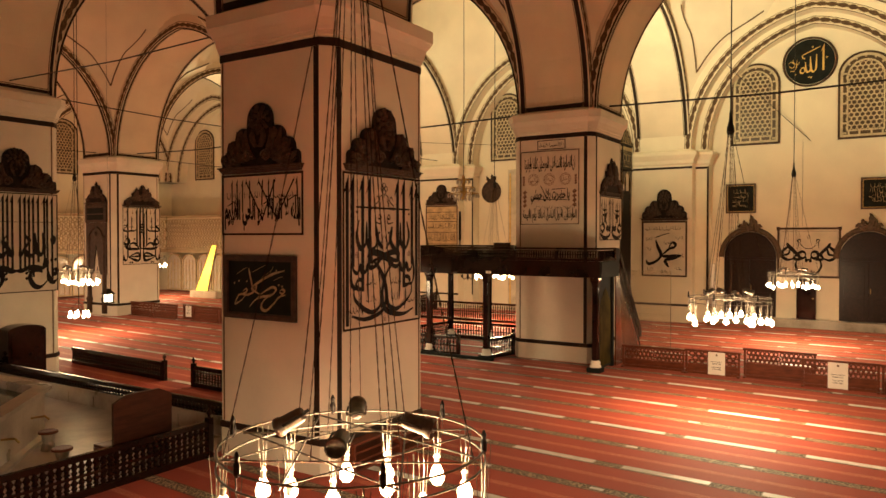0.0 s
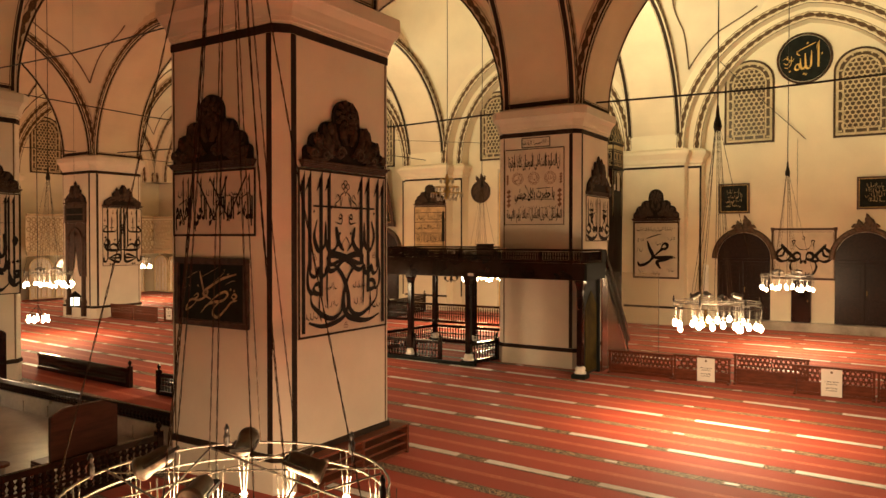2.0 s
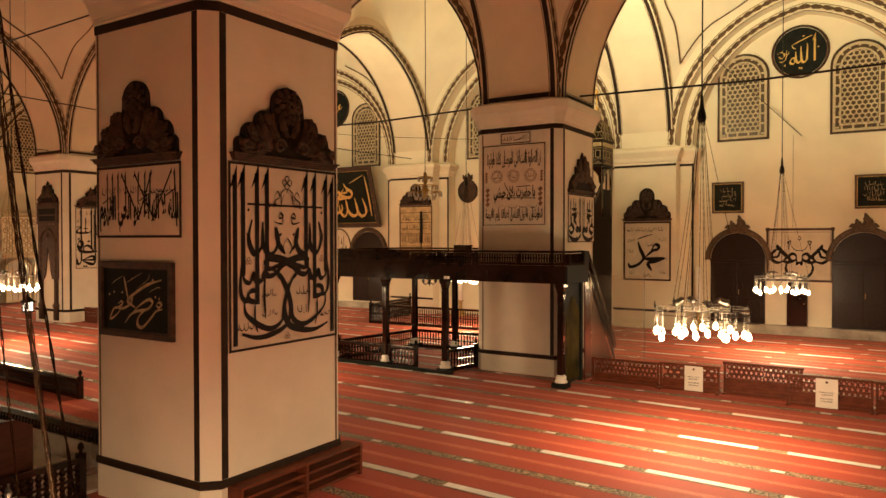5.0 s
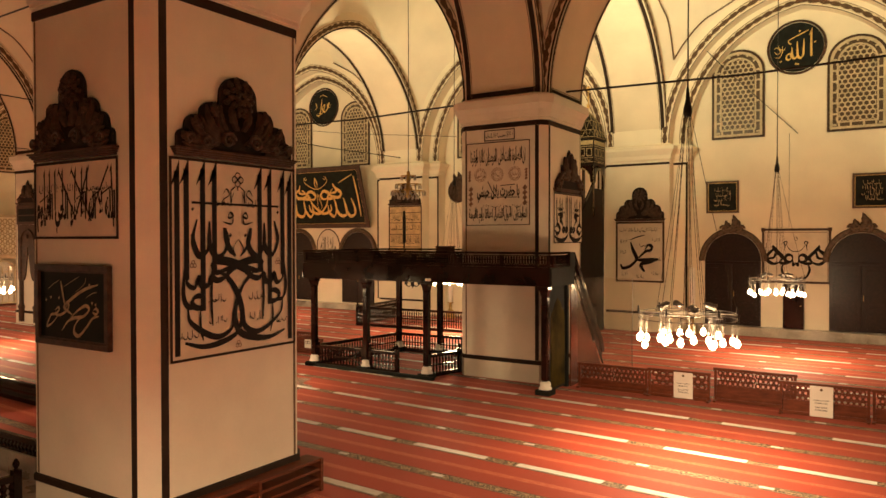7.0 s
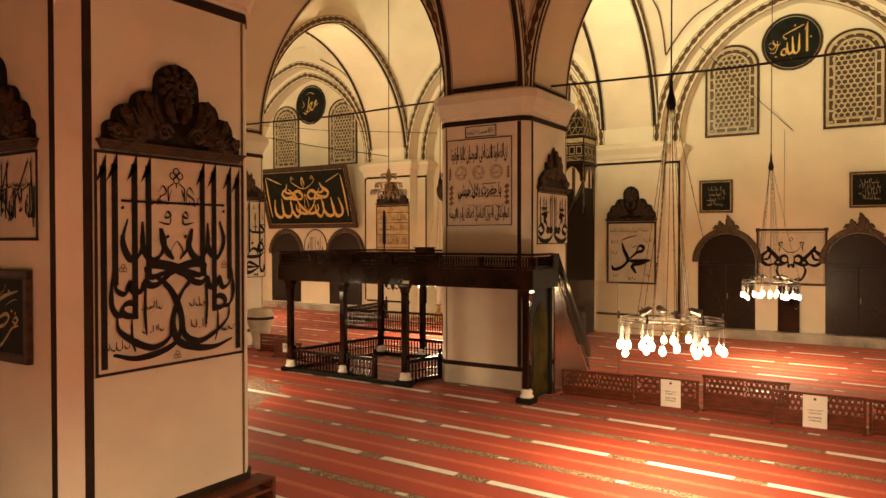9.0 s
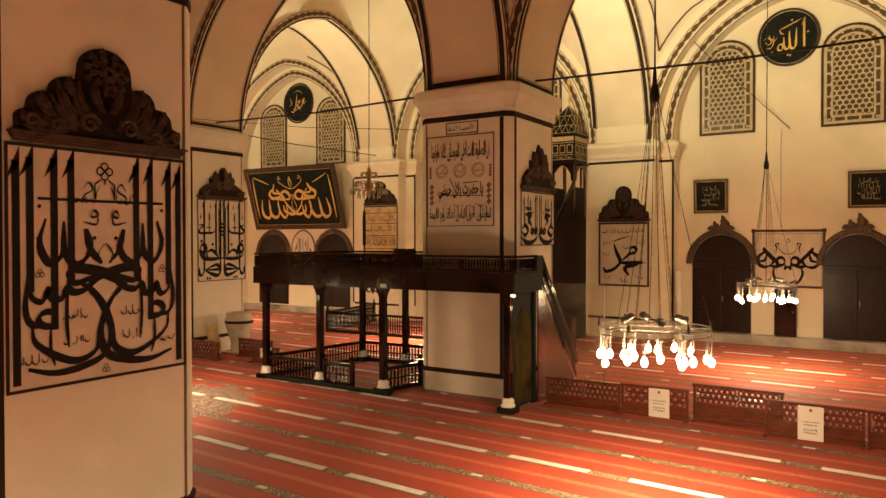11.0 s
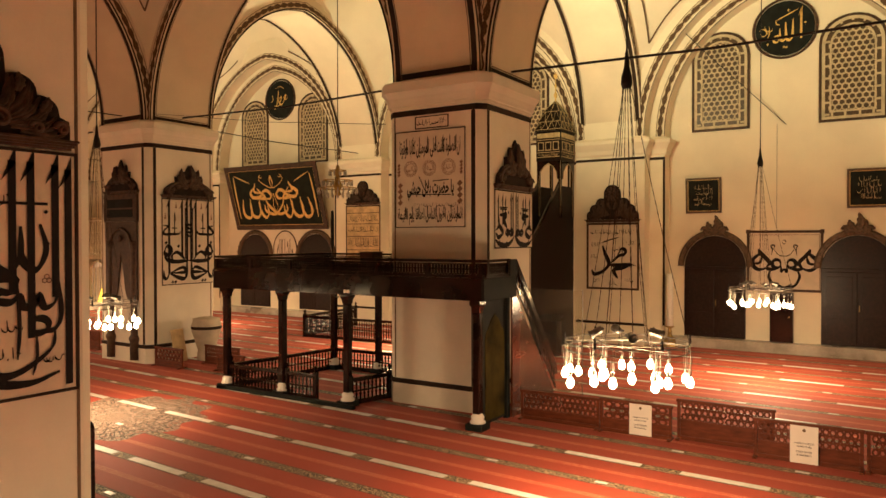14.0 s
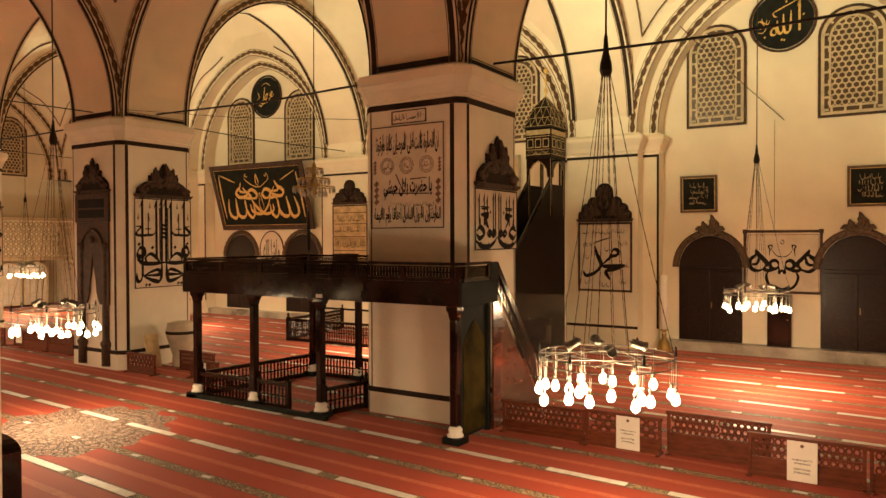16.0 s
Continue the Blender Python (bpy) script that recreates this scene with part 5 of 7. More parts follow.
for k, (pts, q) in enumerate(MONOGRAM):
    stroke(bm, [((u - 0.5) * 1.94, 0.08 + v * 2.44) for u, v in pts], q * 1.94, 0.026 + 0.0005 * k, pen=0.35)
tagged(part("writing", bm, INK, p), kind="stuff")
bm = bmesh.new()
rnd = random.Random(21)
scribble(bm, 0, 2.25, 1.7, 0.22, 0.024, rnd, 26, 0.02)
for u, v in ((-0.7, 1.75), (0.7, 1.8), (0.75, 1.0), (-0.75, 1.3), (-0.65, 0.35), (0.0, 0.25), (0.65, 0.4), (0.15, 1.6)):
    scribble(bm, u, v, 0.32, 0.2, 0.0246, rnd, 6, 0.018)
tagged(part("small_writing", bm, INK, p), kind="stuff")
crown(p, 2.1, 1.45, 2.62, 0)

p = painted_panel("calligraphy_panel", face_south(-11.0, QF - 0.002, 2.7), 2.1, 3.0, "aged parchment panel with lines of script under a carved crown", PARCH, CARVED, 0.06)
bm = bmesh.new()
for v in (2.35, 1.85, 1.15, 0.55):
    scribble(bm, 0, v, 1.8, 0.38, 0.024, rnd, 30, 0.022)
for i in range(18):
    upright(bm, -0.85 + 0.1 * i, 1.1, 1.45, 0.02, 0.0247)
tagged(part("writing", bm, INK, p), kind="stuff")
bm = bmesh.new()
for v in (0.85, 1.5, 2.1, 2.62):
    cuboid(bm, -0.98, 0.98, v, v + 0.03, 0.013, 0.02)
part("ruled_line", bm, CARVED, p)
crown(p, 2.0, 1.15, 3.02, 0)

for x, z, w, h, s in ((4.47, 5.04, 1.3, 1.34, 1), (9.86, 5.12, 1.3, 1.34, 2)):
    p = framed_board("framed_board", face_south(x, QW - 0.002, z), w, h, "small black board with gold script in a gilt frame", BLACKB, 0.08, CRESTM, -3)
    bm = bmesh.new()
    rnd = random.Random(s)
    for k in range(4):
        scribble(bm, rnd.uniform(-0.05, 0.05), 0.38 + 0.2 * k, 0.72 - 0.08 * abs(k - 1.5), 0.24, 0.024 + 0.001 * k, rnd, 11, 0.017)
    tagged(part("writing", bm, PALEGOLD, p), kind="stuff")

# great leaning board
p = framed_board("great_board", face_south(-17.5, QW - 0.12, 4.62), 6.75, 3.55, "great black board with large gold mirrored script, leaning from the wall", GREENB, 0.26, CARVED, -16)
p["category"] = "calligraphy board"
bm = bmesh.new()
GREAT = [
    ([(0.91, 0.87), (0.92, 0.52), (0.92, 0.15)], 0.022),
    ([(0.77, 0.49), (0.78, 0.26), (0.81, 0.16), (0.86, 0.2), (0.87, 0.31), (0.85, 0.48)], 0.036),
    ([(0.67, 0.47), (0.68, 0.26), (0.72, 0.17), (0.77, 0.2), (0.78, 0.32), (0.77, 0.47)], 0.036),
    ([(0.59, 0.37), (0.59, 0.24), (0.63, 0.16), (0.67, 0.26), (0.68, 0.43)], 0.032),
    ([(0.68, 0.75), (0.7, 0.67), (0.75, 0.59), (0.73, 0.51), (0.67, 0.51), (0.63, 0.56), (0.67, 0.66)], 0.036),
    ([(0.63, 0.58), (0.7, 0.6), (0.7, 0.67)], 0.026),
]
GREAT += [
    ([(0.73, 0.5), (0.66, 0.49), (0.6, 0.49), (0.62, 0.58), (0.57, 0.62), (0.53, 0.55), (0.55, 0.48), (0.61, 0.49)], 0.036),
    ([(0.6, 0.49), (0.57, 0.36), (0.48, 0.22), (0.39, 0.27), (0.38, 0.38)], 0.032),
    ([(0.9, 0.89), (0.82, 0.82), (0.74, 0.75)], 0.014),
    ([(0.62, 0.87), (0.62, 0.78), (0.53, 0.67), (0.47, 0.67)], 0.01),
    ([(0.6, 0.88), (0.62, 0.86), (0.6, 0.83), (0.59, 0.86)], 0.01),
]
for s in (-1, 1):
    for k, (pts, q) in enumerate(GREAT):
        stroke(bm, [(s * (u - 0.5) * 6.85, 0.16 + v * 3.25) for u, v in pts], q * 5.6, 0.026 + 0.001 * k + 0.0005 * s, pen=0.5)
stroke(bm, [(0.0, 1.05), (0.15, 1.30), (0.09, 1.65), (0.0, 2.0), (-0.09, 1.65), (-0.15, 1.30), (0.0, 1.05)], 0.05, 0.04)
stroke(bm, [(0.0, 2.35), (0.09, 2.55), (0.06, 2.80), (0.0, 2.95), (-0.06, 2.80), (-0.09, 2.55), (0.0, 2.35)], 0.09, 0.041)
for u in (-2.6, 2.6):
    part("bracket", box(u - 0.05, u + 0.05, 0.02, 0.14, -0.16, -0.021), IRON, p)
tagged(part("writing", bm, GOLD, p, "gold mirrored script"), kind="stuff")

p = thing("round_sign", face_south(-17.35, QW - 0.002, 3.55), "white round board with black script between two doors", "roundel")
bm = bmesh.new()
slab(bm, [(0.82 * math.cos(a), 0.95 * math.sin(a)) for a in [2 * math.pi * i / 40 for i in range(40)]], 0.0, 0.03)
part("field", bm, BOARD, p)
bm = bmesh.new()
tube(bm, [(0.85 * math.cos(a), 0.98 * math.sin(a), 0.02) for a in [2 * math.pi * i / 40 for i in range(41)]], 0.035, 6)
part("rim", bm, CARVED, p)
text("writing", arab("ماشا الله"), 1.2, 1.1, 0, 0, 0.034, INK, p, 0.015)

p = thing("round_plaque", face_south(-8.5, QW - 0.002, 6.45), "dark round plaque with a carved finial on the wall", "plaque")
bm = bmesh.new()
slab(bm, [(0.52 * math.cos(a), 0.52 * math.sin(a)) for a in [2 * math.pi * i / 36 for i in range(36)]], 0.0, 0.05)
part("field", bm, CARVED, p)
bm = bmesh.new()
tube(bm, [(0.54 * math.cos(a), 0.54 * math.sin(a), 0.04) for a in [2 * math.pi * i / 36 for i in range(37)]], 0.07, 6)
part("rim", bm, CARVED, p)
for a in (50, 90, 130):
    bm = bmesh.new()
    leaf(bm, 0, 0.56, math.radians(a), 0.42, 0.10, 0.02 + a * 0.0001, 0.07)
    part("finial_leaf", bm, CARVED, p, smooth=True)

# low cupboard between the doors, stone ledge, candle
p = thing("wall_cupboard", face_south(7.2, QW - 0.002, 0.37), "narrow dark wooden cupboard against the wall", "cupboard")
part("body", box(-0.38, 0.38, 0, 1.78, 0, 0.3, 0.012), WOOD, p)
part("door_panel", box(-0.32, 0.32, 0.08, 1.68, 0.301, 0.325, 0.008), WOOD, p)
part("knob", box(0.24, 0.28, 0.9, 0.94, 0.326, 0.35, 0.006), BRASS, p)
bm = bmesh.new()
cuboid(bm, XC[2] + 1.45, 13.0, 29.32, QW - 0.002, -0.01, 0.30)
ledge = tagged(part("stone_ledge", bm, MARBLE), "worn grey marble ledge along the wall foot", "ledge", kind="structure")
bm = bmesh.new()
cuboid(bm, -21.8, -12.8, 29.32, QW - 0.002, -0.01, 0.30)
tagged(part("stone_ledge", bm, MARBLE), "worn grey marble ledge along the wall foot", "ledge", kind="structure")
rnd = random.Random(3)
x = 2.7
while x < 12.6:
    w = rnd.uniform(0.5, 1.1)
    part("slab", box(x, x + w - 0.015, 29.28 + rnd.uniform(0, 0.03), QW - 0.01, 0.301, 0.345 + rnd.uniform(0, 0.012), 0.006), MARBLE, ledge)
    x += w


def candle(x, y):
    p = thing("candlestick", pose(x, y, 0), "brass candlestick with a thick pale candle beside the pilaster", "candlestick")
    bm = bmesh.new()
    lathe(bm, ((0.29, 0.0), (0.29, 0.05), (0.25, 0.09), (0.18, 0.36), (0.09, 0.42), (0.07, 0.56), (0.10, 0.60), (0.06, 0.64), (0.07, 0.72), (0.17, 0.76), (0.17, 0.79)), 20)
    part("stand", bm, BRASS, p, smooth=True)
    bm = bmesh.new()
    lathe(bm, ((0.13, 0.791), (0.13, 2.72), (0.10, 2.76), (0.02, 2.77)), 16)
    part("candle", bm, PAPER, p, "thick pale wax candle", smooth=True)


candle(3.45, 28.9)
candle(-8.3, 28.7)


# ---------------------------------------------------------------- turned railings
bm = bmesh.new()
lathe(bm, ((0.014, 0.0), (0.014, 0.04), (0.022, 0.07), (0.012, 0.12), (0.024, 0.20), (0.012, 0.27), (0.014, 0.30)), 6)
SPINDLE = bpy.data.meshes.new("spindle")
bm.to_mesh(SPINDLE)
bm.free()
SPINDLE.materials.append(WOOD)


def railing(x0, y0, x1, y1, h=0.62, posts=(0, 1), z=0.0, thick=1.6, label="low dark wooden railing with turned spindles"):
    L = math.hypot(x1 - x0, y1 - y0)
    p = thing("railing", Matrix.Translation((x0, y0, z)) @ Matrix.Rotation(math.atan2(y1 - y0, x1 - x0), 4, "Z"), label, "railing", "low wooden railings")
    part("base_rail", box(0, L, -0.04, 0.04, 0, 0.12, 0.008), WOOD, p)
    part("top_rail", box(0, L, -0.045, 0.045, h - 0.10, h, 0.012), WOOD, p)
    part("mid_rail", box(0.02, L - 0.02, -0.02, 0.02, h * 0.5 - 0.02, h * 0.5 + 0.02), WOOD, p)
    n = max(2, int(L / 0.115))
    for i in range(n):
        u = (i + 0.5) * L / n
        for lo, hi in ((0.12, h * 0.5 - 0.02), (h * 0.5 + 0.02, h - 0.10)):
            share("spindle", SPINDLE, p, Matrix.Translation((u, 0, lo)) @ Matrix.Diagonal((thick, thick, (hi - lo) / 0.30, 1)))
    for k in posts:
        bm = bmesh.new()
        cuboid(bm, k * L - 0.055, k * L + 0.055, -0.055, 0.055, 0, h + 0.06)
        lathe(bm, ((0.03, h + 0.06), (0.025, h + 0.09), (0.05, h + 0.13), (0.045, h + 0.17), (0.012, h + 0.22)), 8, (k * L, 0, 0))
        part("post", bm, WOOD, p)
    return p


# fountain enclosure
railing(0.12, -5.5, 0.12, 3.35, 0.66, thick=2.5)
railing(-9.8, 4.45, -0.25, 4.45, 0.66, thick=2.5)
railing(-11.3, 7.5, -6.5, 7.3, 0.50, (1,), thick=2.1)
railing(-5.15, 7.2, -1.2, 7.1, 0.56, thick=2.1)
# muezzins' loft, floor railings
railing(-4.85, 15.0, -2.98, 15.08, 0.66)
railing(-2.75, 15.1, -1.75, 15.1, 0.66)
railing(-4.85, 15.1, -4.32, 18.7, 0.66)
railing(-4.3, 18.8, -0.35, 18.95, 0.66)
railing(-0.66, 15.15, -0.36, 16.35, 0.66)
# before the prayer niche
railing(-10.3, 23.8, -1.6, 24.2, 0.9)
railing(-10.35, 23.9, -10.9, 27.9, 0.9)


# ---------------------------------------------------------------- muezzins' loft
loft_ob = thing("muezzin_loft", None, "dark polished wooden gallery on slim posts round a pillar", "gallery")
FLOORZ = 2.82


def beam(x0, x1, y0, y1, z0, z1, name="beam", mt=None, bev=0.012, label=""):
    return part(name, box(x0, x1, y0, y1, z0, z1, bev), mt or WOOD, loft_ob, label)


beam(-5.05, 3.25, 14.80, 15.94, FLOORZ, FLOORZ + 0.10, "deck")
beam(-5.05, -0.42, 15.941, 19.2, FLOORZ, FLOORZ + 0.10, "deck")
beam(2.62, 3.25, 15.941, 16.25, FLOORZ, FLOORZ + 0.10, "deck")
beam(-5.08, 3.28, 14.72, 14.80, FLOORZ - 0.06, FLOORZ + 0.42, "fascia")
beam(-5.13, -5.05, 14.72, 19.2, FLOORZ - 0.06, FLOORZ + 0.42, "fascia")
beam(3.25, 3.33, 14.72, 16.25, FLOORZ - 0.06, FLOORZ + 0.42, "fascia", BLACKB)
beam(3.24, 3.34, 15.92, 16.28, FLOORZ + 0.421, FLOORZ + 0.80, "end_panel", BLACKB)
beam(-5.05, -0.45, 19.2, 19.28, FLOORZ - 0.06, FLOORZ + 0.42, "fascia")


def parapet(x0, y0, x1, y1):
    """Pierced parapet: rails and a row of interlaced rings."""
    L = math.hypot(x1 - x0, y1 - y0)
    M = Matrix.Translation((x0, y0, 0)) @ Matrix.Rotation(math.atan2(y1 - y0, x1 - x0), 4, "Z")
    z0, z1 = FLOORZ + 0.425, FLOORZ + 0.82
    bm = bmesh.new()
    cuboid(bm, 0, L, -0.05, 0.05, z1 - 0.06, z1, M)
    part("parapet_rail", bm, WOOD, loft_ob)
    bm = bmesh.new()
    cuboid(bm, 0, L, -0.03, 0.03, z0, z0 + 0.07, M)
    part("parapet_rail", bm, WOOD, loft_ob)
    n = max(1, round(L / 1.5))
    for k in range(n + 1):
        u = min(max(k * L / n, 0.05), L - 0.05)
        bm = bmesh.new()
        cuboid(bm, u - 0.045, u + 0.045, -0.045, 0.045, z0 + 0.071, z1 - 0.081, M)
        part("parapet_post", bm, WOOD, loft_ob)
    c = (z1 - z0 - 0.15)
    bm = bmesh.new()
    m_ = int(L / (c * 0.32))
    for i in range(m_ * 2):
        u = (i // 2 + 0.5) * L / m_
        zc = z0 + 0.07 + c * (0.27 if i % 2 else 0.73)
        r = c * 0.275
        A = [[bm.verts.new(M @ Vector((u + rr * math.cos(a), d, zc + rr * math.sin(a)))) for a in [2 * math.pi * k / 8 for k in range(8)]] for rr, d in ((r, -0.012), (r * 0.62, -0.012), (r * 0.62, 0.012), (r, 0.012))]
        for q in range(4):
            for k in range(8):
                j = (k + 1) % 8
                bm.faces.new((A[q][k], A[q][j], A[(q + 1) % 4][j], A[(q + 1) % 4][k]))
    tagged(part("pierced_ring", bm, WOOD, loft_ob, "small pierced rings in the parapet"), kind="stuff")


parapet(-5.08, 14.77, 3.28, 14.77)
parapet(-5.09, 14.8, -5.09, 19.2)
parapet(3.29, 14.85, 3.29, 15.92)
parapet(-5.05, 19.24, -0.45, 19.24)


def loft_post(x, y, white=True):
    bm = bmesh.new()
    cuboid(bm, x - 0.09, x + 0.09, y - 0.09, y + 0.09, 0.34, 2.5)
    bmesh.ops.bevel(bm, geom=bm.edges[:], offset=0.025, segments=1, affect="EDGES")
    q = part("post", bm, WOOD, loft_ob)
    bm = bmesh.new()
    loft(bm, [[(x + a * s, y + b * s, z) for a, b in ((-1, -1), (1, -1), (1, 1), (-1, 1))] for s, z in ((0.085, 2.501), (0.10, 2.62), (0.13, 2.68), (0.13, 2.755))])
    part("post_capital", bm, WOOD, q)
    bm = bmesh.new()
    lathe(bm, ((0.17, 0.14), (0.17, 0.18), (0.13, 0.22), (0.15, 0.28), (0.11, 0.335)), 12, (x, y, 0))
    part("post_base", bm, PAPER, q, "white turned post base", smooth=True)
    part("post_plinth", box(x - 0.2, x + 0.2, y - 0.2, y + 0.2, 0.0, 0.139, 0.012), BLACKB, q, "black block under the post")


for x, y in ((-4.87, 14.98), (-2.87, 15.08), (-0.66, 15.05), (3.1, 14.85), (-4.3, 18.75), (-2.7, 18.95)):
    loft_post(x, y)
beam(-5.1, -0.3, 14.78, 14.92, 0.0, 0.10, "floor_sill", BLACKB)
beam(3.10, 3.14, 15.0, 16.05, 0.05, 2.75, "side_board", BLACKB, 0.006, "dark board closing the end of the gallery")
beam(3.08, 3.20, 16.05, 16.17, 0.0, 2.75, "end_post", BLACKB, 0.01)
GREENP = mat("green_gold_paint", (0.060, 0.044, 0.010), 0.8, var=0.45, scale=1.6, spec=0.04)
bm = bmesh.new()
slab(bm, [(15.10, 0.12), (15.98, 0.12), (15.98, 1.9), (15.94, 2.05), (15.84, 2.12), (15.72, 2.30), (15.54, 2.42), (15.36, 2.30), (15.24, 2.12), (15.14, 2.05), (15.10, 1.9)], 0.0, 0.012, face_east(3.141, 0, 0))
part("painted_field", bm, GREENP, loft_ob, "worn green painted field")
# stair down on the far side
M3 = face_east(3.29, 0, 0)
bm = bmesh.new()
slab(bm, [(16.25, 3.62), (16.25, 3.40), (18.55, 0.62), (18.55, 0.86)], -0.05, 0.05, M3)
part("stair_rail", bm, WOOD, loft_ob)
for k in range(16):
    y = 16.35 + k * 0.14
    zz = 3.4 - (y - 16.25) * 1.209
    part("stair_baluster", box(3.275, 3.305, y - 0.02, y + 0.02, zz - 0.30, zz + 0.02), WOOD, loft_ob)
bm = bmesh.new()
slab(bm, [(16.25, 3.12), (16.25, 3.05), (18.55, 0.27), (18.55, 0.35)], -0.02, 0.02, M3)
part("stair_string", bm, WOOD, loft_ob)
POLISHED = mat("polished_red_brown", (0.085, 0.021, 0.009), 0.16, spec=0.45, var=0.3, scale=2, fine=20, bump=0.01, stretch=(1, 1, 4))
bm = bmesh.new()
slab(bm, [(16.18, 0.0), (18.5, 0.0), (18.5, 0.22), (16.24, 2.95), (16.18, 2.95)], -0.02, 0.02, face_east(3.24, 0, 0))
part("stair_side", bm, POLISHED, loft_ob, "polished red-brown board under the stair")
glass = bpy.data.materials.new("clear_glass")
glass.use_nodes = True
gb = glass.node_tree.nodes["Principled BSDF"]
gb.inputs["Base Color"].default_value = (0.92, 0.86, 0.76, 1)
gb.inputs["Transmission Weight"].default_value = 0.97
gb.inputs["Roughness"].default_value = 0.03
gb.inputs["IOR"].default_value = 1.45
g = tagged(part("glass_screen", box(3.36, 4.86, 16.36, 16.372, 0.02, 2.95), glass), "tall clear glass screen beside the gallery stair", "screen")
g.visible_shadow = False
part("clamp", box(4.86, 4.872, 16.358, 16.374, 0, 2.955), STEEL, g)

part("switch_box", box(-0.48, -0.40, 14.69, 14.719, 2.80, 2.88, 0.004), PAPER, loft_ob, "small white switch box")
part("switch_box", box(-0.38, -0.30, 14.69, 14.719, 2.80, 2.88, 0.004), PAPER, loft_ob, "small white switch box")
p = thing("hanging_lamp", pose(-2.5, 17.0, FLOORZ - 0.002), "small dark branched lamp hanging under the gallery", "lamp")
bm = bmesh.new()
lathe(bm, ((0.05, 0.0), (0.05, -0.02), (0.012, -0.04), (0.012, -0.22), (0.045, -0.28), (0.05, -0.34), (0.015, -0.40), (0.0, -0.44)), 10)
part("stem", bm, IRON, p, smooth=True)
for k in range(6):
    a = math.pi * k / 3
    bm = bmesh.new()
    tube(bm, [(0.04 * math.cos(a), 0.04 * math.sin(a), -0.31), (0.14 * math.cos(a), 0.14 * math.sin(a), -0.38), (0.24 * math.cos(a), 0.24 * math.sin(a), -0.31)], 0.012, 5)
    lathe(bm, ((0.015, -0.31), (0.04, -0.28), (0.045, -0.22), (0.035, -0.22), (0.012, -0.27)), 8, (0.24 * math.cos(a), 0.24 * math.sin(a), 0))
    part("arm", bm, IRON, p)

p = thing("equipment_box", pose(-0.45, 15.72, FLOORZ + 0.10), "dark wooden box standing on the gallery beside the pillar", "box")
part("body", box(-0.2, 0.2, -0.2, 0.2, 0, 0.82, 0.01), CARVED, p)
part("lid", box(-0.22, 0.22, -0.22, 0.22, 0.821, 0.85, 0.006), CARVED, p)
p = thing("lectern", pose(0.35, 24.8, 0), "dark wooden reading stand by the pulpit", "lectern")
part("body", box(-0.38, 0.38, -0.22, 0.22, 0, 1.2, 0.01), WOOD, p)
bm = bmesh.new()
slab(bm, [(-0.3, 1.21), (0.3, 1.36), (0.3, 1.40), (-0.3, 1.25)], -0.42, 0.42, face_east(0, 0, 0))
part("desk", bm, WOOD, p)
# thin dark pole on the gallery and the small crystal chandelier above it
p = thing("microphone_pole", pose(-2.83, 17.0, FLOORZ + 0.10), "slim black pole standing on the gallery", "pole")
bm = bmesh.new()
lathe(bm, ((0.16, 0), (0.16, 0.02), (0.03, 0.05), (0.02, 0.9), (0.05, 0.95), (0.05, 1.7), (0.035, 1.95), (0.0, 1.98)), 10)
part("pole", bm, IRON, p)

p = thing("crystal_chandelier", pose(-2.8, 17.2, 0), "small crystal chandelier hanging over the gallery", "chandelier")
bm = bmesh.new()
tube(bm, [(0, 0, 6.2), (0.02, 0, 10.0), (0, 0, 15.5)], 0.012, 5)
part("cord", bm, IRON, p)
bm = bmesh.new()
lathe(bm, ((0.02, 6.2), (0.05, 6.15), (0.08, 5.95), (0.05, 5.8), (0.14, 5.6), (0.06, 5.45), (0.1, 5.35), (0.02, 5.3)), 10)
part("stem", bm, BRASS, p, smooth=True)
CRYSTAL = mat("crystal_glass", (0.5, 0.45, 0.38), 0.08, var=0.2, scale=20, spec=0.9)
bm = bmesh.new()
for r, z, n in ((0.24, 6.0, 10), (0.42, 5.72, 16), (0.56, 5.5, 22), (0.34, 5.38, 14)):
    for i in range(n):
        a = 2 * math.pi * i / n
        lathe(bm, ((0.004, 0.03), (0.022, -0.02), (0.028, -0.08), (0.004, -0.13)), 5, (r * math.cos(a), r * math.sin(a), z))
tagged(part("crystal_drop", bm, CRYSTAL, p, "hanging crystal drops"), kind="stuff")
for r, z in ((0.24, 6.03), (0.42, 5.75), (0.56, 5.53)):
    bm = bmesh.new()
    tube(bm, [(r * math.cos(a), r * math.sin(a), z) for a in [2 * math.pi * i / 24 for i in range(25)]], 0.014, 5)
    for k in range(3):
        a = 2 * math.pi * k / 3
        tube(bm, [(0.04 * math.cos(a), 0.04 * math.sin(a), z - 0.05), (r * math.cos(a), r * math.sin(a), z)], 0.01, 4)
    part("hoop", bm, BRASS, p)


